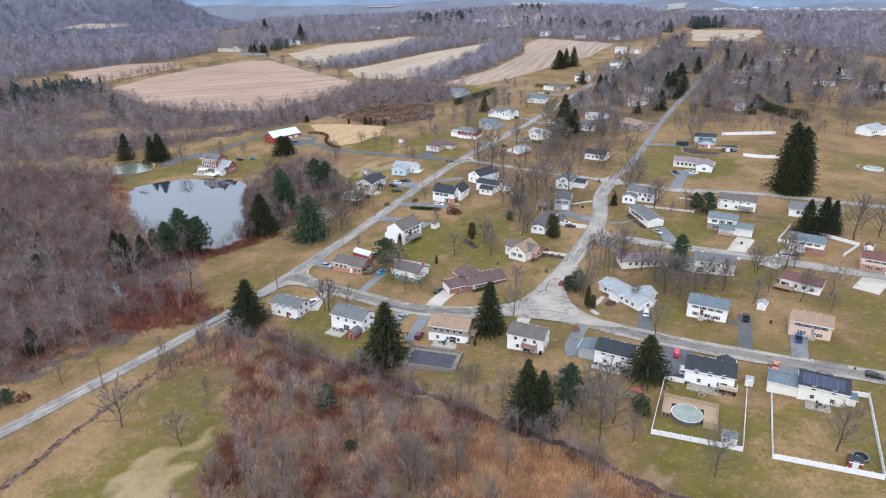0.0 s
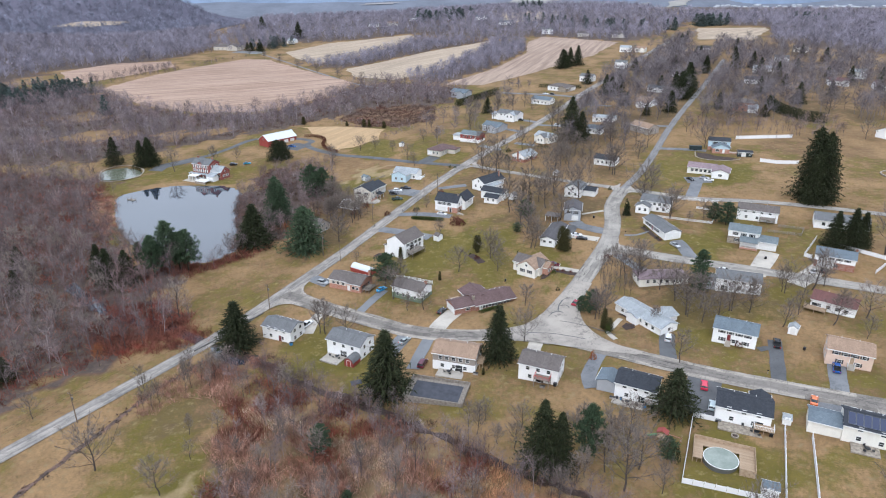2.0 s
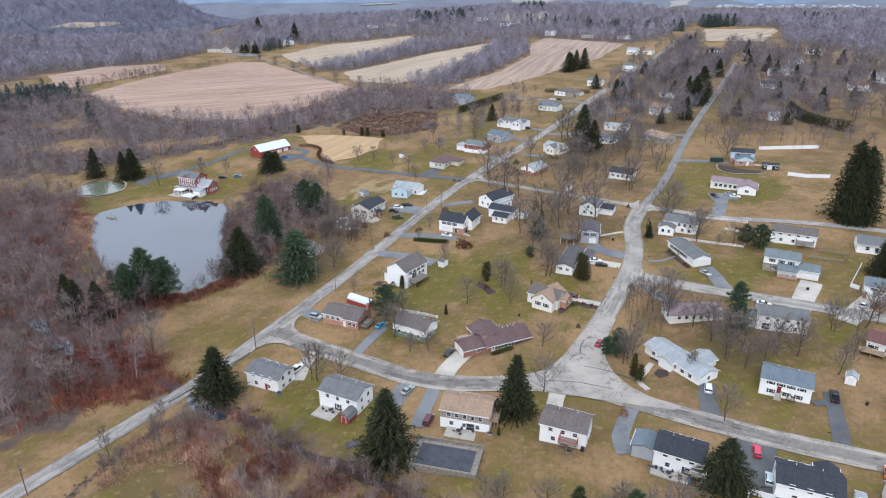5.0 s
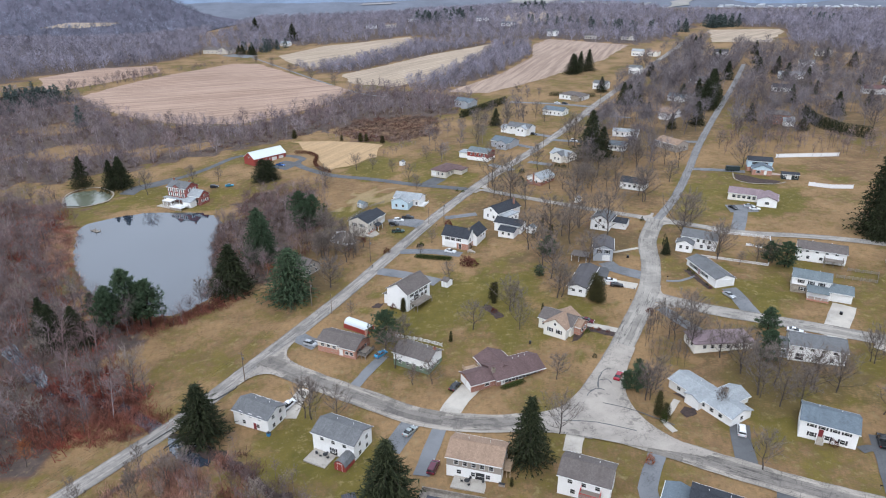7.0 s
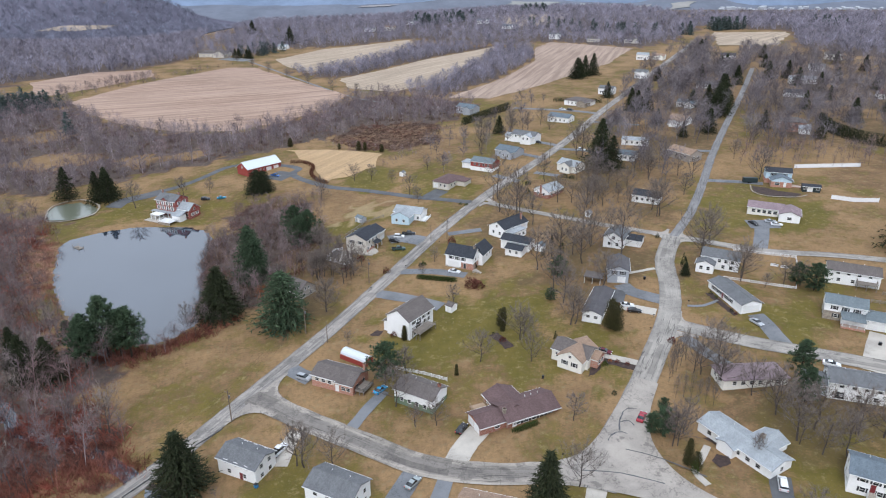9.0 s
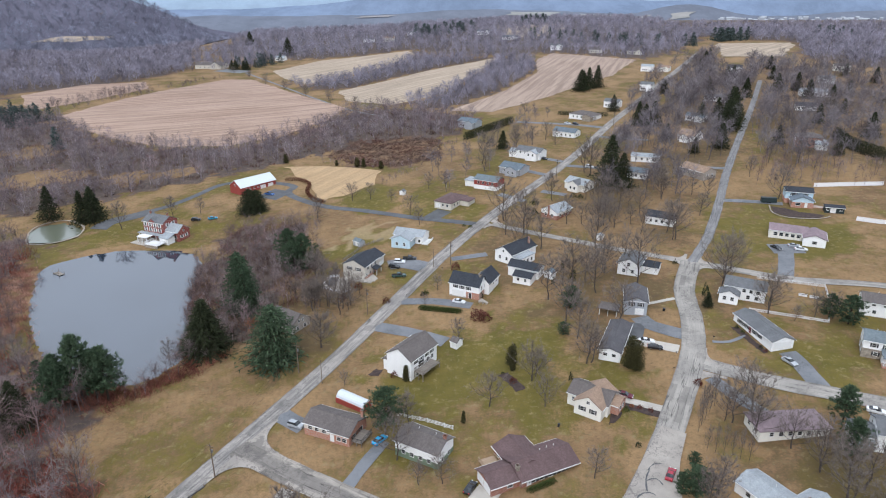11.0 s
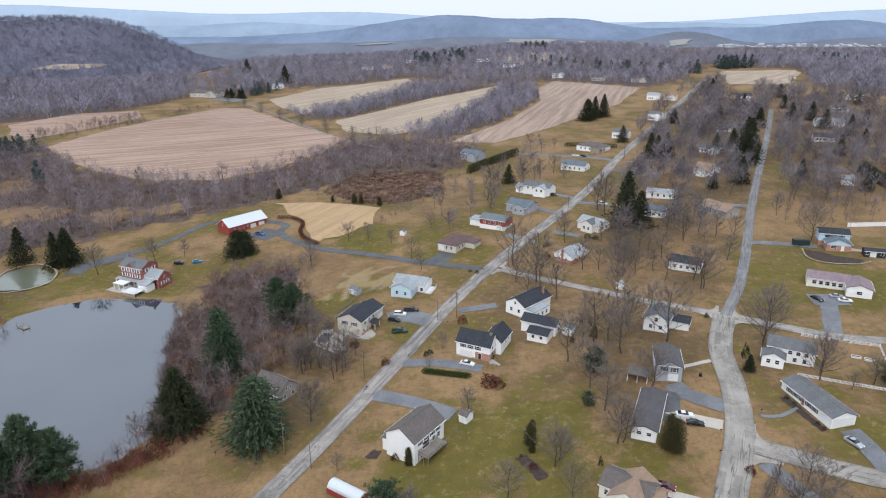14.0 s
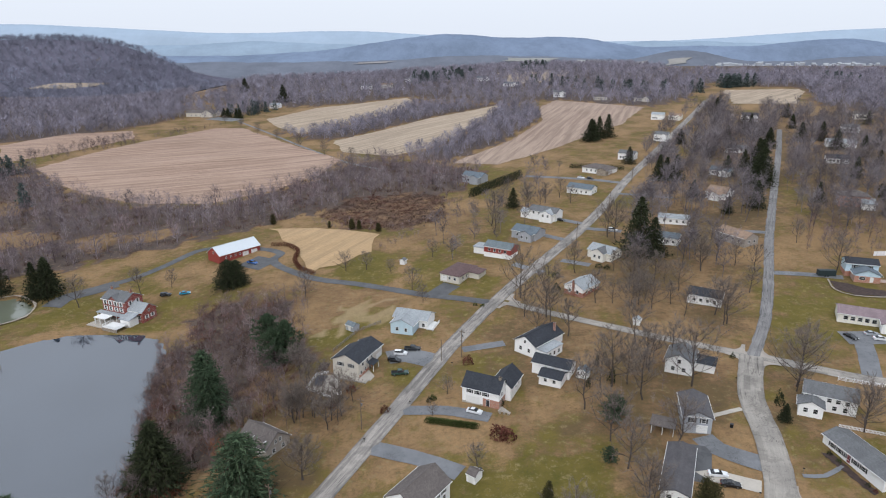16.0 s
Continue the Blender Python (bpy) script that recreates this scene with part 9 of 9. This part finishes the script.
# a sunken round pool with a curved wall on the far lawn
ob = thing("pool", 225, 338, 0, "pale round pool inside a curved stone wall", "pool")
bm = bmesh.new()
cylinder(bm, 0, 0, -0.6, 0.5, 4.6, n=32)
part("pool_wall", bm, M["trim"], ob)
bm = bmesh.new()
cylinder(bm, 0, 0, 0.5, 0.55, 4.3, n=32)
part("cover", bm, M["tarp"], ob)
for i in range(22):
    a = 1.9 + 0.16 * i
    part("stone", shared("kerb_stone", lambda: to_mesh("stone", boxes((-0.6, -0.3, -0.5, 0.6, 0.3, 0.55)), M["stone"])), None, ob, at=pose(7.6 * math.cos(a), 7.6 * math.sin(a), 0, 0, 0, math.degrees(a) + 90))

# ---- poles and wires ----
POLES = [(-136, 118), (-103.9, 167.2), (-65.8, 229.5), (-53.5, 272.0), (-36, 305.5), (-6.5, 343.1), (16.2, 384.5), (51.9, 444.0), (80, 495), (109.3, 555.4), (150, 632)]
TOPS = []
for x, y in POLES:
    ob = thing("utility_pole", x, y, -28, "weathered wooden utility pole beside the road", "utility pole", "utility poles")
    bm = bmesh.new()
    cylinder(bm, 0, 0, -0.5, 10.2, 0.17, 0.11, 8)
    part("pole", bm, M["pole"], ob)
    arm = part("crossarm", boxes((-1.1, -0.06, 9.3, 1.1, 0.06, 9.44)), M["pole"], ob)
    for k in (-1.0, 0.0, 1.0):
        bm = bmesh.new()
        cylinder(bm, k, 0, 9.44, 9.62, 0.05, 0.03, 6)
        part("insulator", bm, M["metal"], arm)
    bm = bmesh.new()
    cylinder(bm, 0.3, 0.1, 7.6, 8.4, 0.22, n=8)
    part("transformer", bm, M["metal"], ob)
    TOPS.append([ob.matrix_basis @ Vector((k, 0, 9.6)) for k in (-1.0, 0.0, 1.0)] + [ob.matrix_basis @ Vector((0.15, 0, 6.8))])
for a, b in zip(TOPS, TOPS[1:]):
    for p, q in zip(a, b):
        cu = bpy.data.curves.new("power_line", "CURVE")
        cu.dimensions, cu.bevel_depth, cu.bevel_resolution = "3D", 0.014, 0
        sp = cu.splines.new("POLY")
        sp.points.add(10)
        for i in range(11):
            t = i / 10
            c = p.lerp(q, t)
            sp.points[i].co = (c.x, c.y, c.z - 1.2 * 4 * t * (1 - t), 1)
        cu.materials.append(M["tyre"])
        tagged(new("power_line", cu), "thin dark overhead power line between poles", "power line", "power lines")
for x, y in ((-13.3, 341.3), (-117.8, 242.4), (113.2, 156.4), (-45.4, 266.0)):
    ob = thing("wooden_post" if x < 100 else "street_sign", x, y, 0, "bare wooden service pole on a lawn" if x < 100 else "thin dark sign post at the verge", "pole")
    bm = bmesh.new()
    cylinder(bm, 0, 0, -0.4, 8.0 if x < 100 else 2.6, 0.13 if x < 100 else 0.04, 0.09 if x < 100 else 0.04, 8)
    part("pole", bm, M["pole"] if x < 100 else M["metal"], ob)
    if x > 100:
        part("sign_plate", boxes((-0.35, -0.03, 2.2, 0.35, 0.03, 2.8)), M["shutter"], ob)


# ---- hedges and shrubs ----
LEAFBALL = {k: [raw_mesh("foliage", *puff(s, 420, (0.55, 0.55, 1.0), 0.11), M[k]) for s in (1, 2, 3)] for k in ("hedge", "hedge_brown", "spruce", "rust", "bramble")}


def shrub(kind, x, y, w, h, label, group="shrubs"):
    ob = new("shrub", LEAFBALL[kind][pick.randrange(3)])
    ob.matrix_basis = pose(x, y, height(x, y) - 0.1, 0, 0, pick.uniform(0, 360)) @ Matrix.Diagonal((w, w, h, 1))
    return tagged(ob, label, "shrub", group)


def hedge(kind, line, w, h, label, step=1.0):
    pts = smooth(line, step)
    rng = np.random.default_rng(int(abs(line[0][0]) * 10))
    v0, f0 = puff(7, 620, (0.6, 0.6, 1.0), 0.075)
    vs, fs = [], []
    for x, y in pts:
        t = rng.uniform(0, 6.28)
        q = v0.copy()
        q[:, 0], q[:, 1] = (v0[:, 0] * math.cos(t) - v0[:, 1] * math.sin(t)) * w + x, (v0[:, 0] * math.sin(t) + v0[:, 1] * math.cos(t)) * w + y
        q[:, 2] = np.minimum(v0[:, 2] * h * rng.uniform(0.95, 1.05), h * 0.86 + rng.uniform(-0.05, 0.05, len(v0))) + height(x, y) - 0.1
        fs += [tuple(i + len(vs) * len(v0) for i in f) for f in f0]
        vs.append(q)
    return tagged(new("hedge", raw_mesh("hedge", np.concatenate(vs), fs, M[kind])), label, "hedge", "hedges")


hedge("hedge", [(-17.3, 307.5), (-10.6, 305.4), (-4, 303.4)], 2.0, 1.7, "clipped green hedge along a drive", 0.45)
hedge("hedge_brown", [(-99, 466), (-91, 464), (-84, 455), (-83, 443), (-78, 431), (-71, 424)], 1.8, 2.4, "curving copper-brown hedge around the barn yard", 1.2)
hedge("spruce", [(6.5, 541), (20, 559), (41.3, 584)], 3.2, 6.5, "tall dark conifer hedge", 2.0)
hedge("spruce", [(232, 499), (226, 476), (229, 453), (239, 440)], 4.5, 8.0, "tall dark evergreen screen beside a brick house", 2.5)
hedge("hedge", [(10.2, 219.9), (16.0, 222.6)], 1.5, 1.1, "low clipped dark hedge before a brick ranch", 0.45)
hedge("spruce", [(80, 604), (96, 600), (112, 590)], 2.6, 3.6, "dark evergreen hedge behind a ranch house", 1.8)
for kind, x, y, w, h, label in (("hedge", 49.8, 202.4, 1.6, 3.4, "rounded dark evergreen shrub at a corner"), ("spruce", 38.6, 233, 1.3, 1.4, "small dark shrub on a lawn"), ("bramble", 4.4, 297.5, 4.2, 3.0, "bare reddish shrub mound"),
                                ("hedge", -16, 318.9, 1.6, 1.4, "green shrub in a stone ring"), ("spruce", 79.7, 332.6, 1.5, 1.8, "round dark shrub at the bend"), ("spruce", 55.3, 412.5, 3.0, 2.0, "dark spreading yews before a house"),
                                ("spruce", 58.5, 410.5, 2.6, 1.8, "dark spreading yew before a house"), ("bramble", 86.5, 190.8, 2.0, 1.8, "bare reddish shrub before a bi-level house"), ("rust", 42.0, 187.5, 2.0, 2.6, "rusty brown leafy shrub by a drive"),
                                ("hedge", 34.6, 249.6, 1.3, 1.4, "yellow-green round shrub beside a house"), ("spruce", 31.0, 320.4, 1.4, 3.2, "narrow dark evergreen by a shed"), ("bramble", -30.0, 313.5, 2.6, 2.0, "bare brown shrub near the road"),
                                ("hedge", 3.0, 381.0, 1.8, 1.2, "low green shrubs at a corner bed"), ("hedge", 0.2, 382.6, 1.6, 1.1, "low green shrubs at a corner bed"), ("rust", -22, 186, 2.6, 4.0, "rust-leaved small beech under a spruce"),
                                ("spruce", 52.0, 142.0, 1.8, 4.6, "ragged dark green bush by a lawn"), ("spruce", -131.0, 157.5, 3.0, 2.6, "dark spreading evergreen beside the road"), ("bramble", -125.0, 162.0, 3.2, 2.4, "bare brown thicket beside the road"),
                                ("spruce", 35.5, 405.5, 3.0, 2.2, "dark evergreen mound before a cottage"), ("bramble", -41.5, 326.0, 3.0, 2.2, "bare brown shrub below the beige house"), ("spruce", 81.5, 305.8, 2.4, 4.4, "blue-grey small spruce at the corner")):
    shrub(kind, x, y, w, h, label)

for kind, x, y, w, h, label in (("spruce", 83.4, 284.0, 1.2, 1.3, "dark clipped shrub along a ranch house"), ("hedge", 84.2, 281.2, 1.2, 1.1, "green clipped shrub along a ranch house"), ("spruce", 85.9, 272.4, 1.2, 1.1, "dark clipped shrub along a ranch house"),
                                ("bramble", 86.5, 270.4, 1.0, 1.0, "bare shrub along a ranch house"), ("bramble", 2.4, 298.6, 5.0, 3.4, "reddish-purple bare shrub mound beside a drive"), ("spruce", -17.0, 317.6, 1.8, 1.4, "dark shrubs in a stone-edged bed"),
                                ("hedge", -15.4, 318.4, 1.4, 1.2, "green shrub in a stone-edged bed"), ("bramble", -4.5, 339.2, 3.4, 2.4, "bare brown shrub before a cottage"), ("bramble", -24.1, 267.8, 2.0, 1.8, "bare shrub before a white house"),
                                ("spruce", 8.0, 266.0, 1.0, 0.9, "small dark shrub in a planting bed"), ("bramble", 10.5, 262.0, 2.0, 1.5, "bare reddish shrubs in a planting bed"), ("bramble", 61.5, 256.5, 2.4, 1.8, "bare reddish shrub on a lawn"),
                                ("spruce", 27.8, 331.0, 1.6, 2.6, "dark evergreen shrub beside a garage"), ("spruce", 38.5, 322.0, 2.2, 4.8, "ragged dark evergreen among bare trees"), ("spruce", 24.5, 325.0, 1.5, 1.6, "dark round shrub at a shed corner"),
                                ("spruce", 4.0, 313.4, 1.8, 2.2, "dark evergreen shrub at a patio"), ("bramble", -46.5, 318.0, 3.0, 1.8, "bare brown shrub on leaf litter"), ("hedge", 90.4, 241.0, 1.3, 1.2, "low green shrub before a house")):
    shrub(kind, x, y, w, h, label)
for x, y, h in ((-20.5, 265.2, 5.5), (11.9, 274.9, 4.5)):
    tree("cedar", x, y, h, "narrow clipped evergreen on a lawn", "garden cedars", 1.0, "cedar")
tree("spruce", 79.5, 298.6, 5.5, "small blue-grey spruce beside a street", "", 1.3, "spruce")
for x, y, h in ((17.3, 264.0, 10), (34.5, 269.5, 11), (96.9, 291.9, 15), (89.6, 312.1, 12), (-18.6, 245.7, 11), (-24.8, 242.4, 10), (-11.6, 321.0, 7), (-45.4, 310.6, 13), (-48.7, 285.5, 14), (-38.6, 264.3, 6), (103, 287, 6), (122, 262, 6)):
    tree("bare", x, y, h, "leafless yard tree with spreading branches", "bare trees", 1.1)

# a far town and villages in the valley, too small to tell apart
rng = np.random.default_rng(93)
bm = bmesh.new()
for cx, cy, sx, sy, n in ((1180, 2380, 110, 30, 46), (1420, 2380, 90, 25, 22), (960, 2380, 60, 20, 12)):
    for i in range(n):
        x, y = rng.normal(cx, sx), rng.normal(cy, sy)
        w, d, h = rng.uniform(6, 11), rng.uniform(5, 8), rng.uniform(3, 5)
        w, z = w * 1.6, height(x, y) + rng.uniform(2, 14)
        box(bm, x, y, z - 18, x + w, y + d, z + h)
        prism(bm, [(y - 0.5, z + h), (y + d + 0.5, z + h), (y + d / 2, z + h + 3)], x - 0.5, x + w + 0.5, 0)
ob = part("far_town", bm, M["greysiding"], None)
tagged(ob, "far pale houses of a valley town", kind="stuff")

# guard rails where the road crosses the creek
for a, b in (((-83.6, 202.4), (-77.4, 212.2)), ((-78.6, 200.2), (-71.6, 211.4)), ((-72.4, 219.6), (-67.4, 226.4))):
    ob = thing("guard_rail", *a, 0, "weathered metal guard rail at a culvert", "guard rail", "guard rails")
    inv = ob.matrix_basis.inverted()
    d = math.degrees(math.atan2(b[1] - a[1], b[0] - a[0]))
    w = math.hypot(b[0] - a[0], b[1] - a[1])
    part("rail", boxes((0, -0.04, 0.45, w, 0.04, 0.6), (0, -0.06, 0.6, w, 0.02, 0.66), (0, -0.04, 0.66, w, 0.04, 0.8)), M["metal"], ob, at=inv @ pose(*a, height(*a), 0, 0, d))
    for i in range(5):
        x, y = a[0] + (b[0] - a[0]) * i / 4, a[1] + (b[1] - a[1]) * i / 4
        part("post", boxes((-0.08, 0.04, -0.3, 0.08, 0.2, 0.75)), M["pole"], ob, at=inv @ pose(x, y, height(x, y), 0, 0, d))

# trees seen singly on the farther lawns
for x, y, h in ((49, 211.7, 11), (77.1, 221.5, 13), (81.1, 206.4, 12), (92.5, 213, 12), (98.7, 212, 13), (77.7, 210.3, 10), (115.1, 224.7, 11), (65, 206.3, 8), (69, 237.2, 8), (14.3, 463.6, 15), (36.2, 512.2, 13), (58.2, 526.6, 14), (43.1, 504.4, 13), (68, 449.4, 20), (62.2, 512.5, 12),
                (96.9, 405.7, 13), (86, 355.3, 15), (61.8, 374.5, 15), (60.4, 407.8, 10), (75, 363.4, 13), (111.7, 406.8, 12), (117, 400, 13), (184, 448.9, 14), (162.3, 420.3, 10), (149.3, 429.2, 12), (168.7, 450.9, 13)):
    tree("bare", x, y, h, "leafless yard tree with a fine rounded crown", "bare trees", 0.95)
for i in range(6):
    tree("bare", 54.4 + 1.7 * i, 230.2 - 0.8 * i, 8.5 + (i % 3), "slim young tree in a row beside a lawn", "young trees in a row", 0.3)
for x, y, h in ((43.9, 216.7, 6.5), (49.7, 225.6, 4.0), (86.8, 226.3, 11)):
    tree("pine", x, y, h, "ragged grey-green pine beside a street", "pines", 1.1, "pine")
for kind, x, y, w, h, label in (("hedge", 39.2, 246.8, 1.6, 1.4, "bright yellow-green round shrub by a path"), ("bramble", 43.0, 247.6, 1.4, 1.0, "bare low shrubs in a bed"), ("bramble", 45.6, 246.2, 1.3, 1.0, "bare low shrubs in a bed"), ("rust", 41.0, 248.4, 1.2, 0.9, "rusty low shrub in a bed"),
                                ("spruce", 27.0, 261.5, 1.2, 2.6, "small dark pointed evergreen behind a house"), ("spruce", 33.6, 392.6, 3.0, 2.6, "dark rounded yew before a gabled house")):
    shrub(kind, x, y, w, h, label)


# ---- clutter on patios and beside houses ----
def patio_set(x, y, turn, label):
    ob = thing("patio_table", x, y, turn, label, "table", "patio furniture", z=height(x, y) + 0.12)
    bm = bmesh.new()
    cylinder(bm, 0, 0, 0.7, 0.75, 0.65, n=16)
    part("tabletop", bm, M["shutter"], ob)
    bm = bmesh.new()
    cylinder(bm, 0, 0, 0.0, 0.7, 0.05, n=8)
    part("leg", bm, M["metal"], ob)
    for a in (20, 140, 260):
        cx, cy = x + 1.15 * math.cos(radians(turn + a)), y + 1.15 * math.sin(radians(turn + a))
        ch = thing("patio_chair", cx, cy, turn + a - 90, "dark metal patio chair", "chair", "patio furniture", z=height(x, y) + 0.12)
        part("seat", boxes((-0.27, -0.25, 0.4, 0.27, 0.27, 0.46)), M["shutter"], ch)
        part("backrest", boxes((-0.27, 0.24, 0.46, 0.27, 0.3, 0.95)), M["shutter"], ch)
        for px in (-0.24, 0.24):
            for py in (-0.22, 0.24):
                part("leg", boxes((px - 0.02, py - 0.02, 0, px + 0.02, py + 0.02, 0.4)), M["metal"], ch)


for x, y, turn in ((46.5, 165.0, 10), (-1.2, 183.6, 30), (-36.0, 195.0, 50), (74.5, 150.6, 15), (97.0, 143.0, 70), (87.0, 204.5, 20)):
    patio_set(x, y, turn, "round dark patio table behind a house")
for x, y, m, label in ((50.5, 162.8, "blue", "blue storage bin on a patio"), (48.6, 163.6, "wood", "brown wooden crate on a patio"), (52.4, 162.0, "tyre", "black covered grill on a patio"), (-52.5, 204.3, "blue", "blue bin behind a white house"), (-31.0, 194.2, "tyre", "black covered grill on a patio"),
                       (28.8, 174.6, "tyre", "dark bin under a porch"), (77.6, 149.4, "tyre", "black covered grill on a patio"), (120.5, 250.0, "tyre", "dark bin beside a garage"), (-3.8, 285.0, "tyre", "dark bin beside a shed"), (7.6, 441.0, "tyre", "dark bin beside a carport"), (64.5, 297.0, "tyre", "dark bin beside a garage")):
    ob = thing("storage_bin", x, y, -25, label, "bin", "bins")
    part("body", boxes((-0.4, -0.35, 0.0, 0.4, 0.35, 0.95), (-0.36, -0.31, -0.2, 0.36, 0.31, 0.0)), M[m], ob)
    part("lid", boxes((-0.44, -0.4, 0.95, 0.44, 0.38, 1.05)), M["shutter"], ob)


# bins, grills and boxes on the back patios
def yard_bin(x, y, turn, colour, label):
    ob = thing("wheeled_bin", x, y, turn, label, "bin", "wheeled bins", z=height(x, y) + 0.1)
    bm = bmesh.new()
    prism(bm, [(0.06, 0.08), (0.5, 0.08), (0.58, 1.0), (0.0, 1.0)], 0, 0.5, 1)
    part("body", bm, M[colour], ob)
    bm = bmesh.new()
    prism(bm, [(-0.04, 1.0), (0.62, 1.0), (0.55, 1.08), (0.02, 1.06)], -0.02, 0.52, 1)
    part("lid", bm, M["shutter"], ob)
    for v in (-0.02, 0.46):
        part("wheel", boxes((0.0, v, 0.0, 0.18, v + 0.06, 0.18)), M["tyre"], ob)


def grill(x, y, turn, label):
    ob = thing("grill", x, y, turn, label, "grill", "grills", z=height(x, y) + 0.12)
    bm = bmesh.new()
    prism(bm, [(0, 0.75), (0.55, 0.75), (0.55, 0.95), (0.42, 1.12), (0.14, 1.12), (0, 0.95)], 0, 0.7, 1)
    part("hood", bm, M["shutter"], ob)
    part("side_shelf", boxes((0.05, 0.7, 0.84, 0.5, 1.05, 0.88)), M["metal"], ob)
    for u, v in ((0.03, 0.03), (0.48, 0.03), (0.03, 0.63), (0.48, 0.63)):
        part("leg", boxes((u, v, 0, u + 0.05, v + 0.05, 0.75)), M["metal"], ob)


def storage_box(x, y, turn, m, label, L=1.4, W=0.7, h=0.65):
    ob = thing("storage_box", x, y, turn, label, "storage box", "storage boxes", z=height(x, y) + 0.1)
    part("body", boxes((0, 0, 0, L, W, h)), M[m], ob)
    bm = bmesh.new()
    prism(bm, [(-0.04, h), (W + 0.04, h), (W * 0.5, h + 0.1)], -0.04, L + 0.04, 0)
    part("lid", bm, M["shutter" if m != "shutter" else "metal"], ob)


for x, y, turn, c in ((44.0, 166.6, 10, "shutter"), (44.9, 166.2, -15, "blue"), (52.8, 165.2, 20, "shutter"), (28.6, 174.2, -20, "shutter"), (104.2, 187.0, 15, "shutter"), (-33.0, 196.6, 30, "green"), (61.0, 159.0, -25, "shutter"), (20.0, 241.6, -30, "shutter")):
    yard_bin(x, y, turn, c, "wheeled bin against a house's back wall")
for x, y, turn in ((49.6, 165.2, -25), (2.2, 182.6, -10), (71.8, 153.0, -20), (-38.4, 195.2, 20)):
    grill(x, y, turn, "black gas grill on a back patio")
for x, y, turn, m in ((47.6, 166.9, -22, "wood_grey"), (42.4, 167.4, -22, "taupe"), (24.4, 174.0, -20, "wood_grey"), (6.0, 182.0, -18, "taupe"), (66.4, 155.8, -22, "shutter"), (74.2, 152.0, -22, "taupe")):
    storage_box(x, y, turn, m, "low storage box against a back wall")
ob = thing("fire_pit", 69.1, 150.0, 0, "ring of stones round ashes on a lawn", "fire pit")
bm = bmesh.new()
cylinder(bm, 0, 0, 0.02, 0.14, 0.62, n=14)
part("ash", bm, M["mulch"], ob)
for i in range(12):
    part("stone", shared("pit_stone", lambda: to_mesh("stone", boxes((-0.2, -0.13, -0.1, 0.2, 0.13, 0.3)), M["stone"])), None, ob, at=pose(0.78 * math.cos(i * 0.5236), 0.78 * math.sin(i * 0.5236), 0.05, 0, 0, 90 + i * 30))
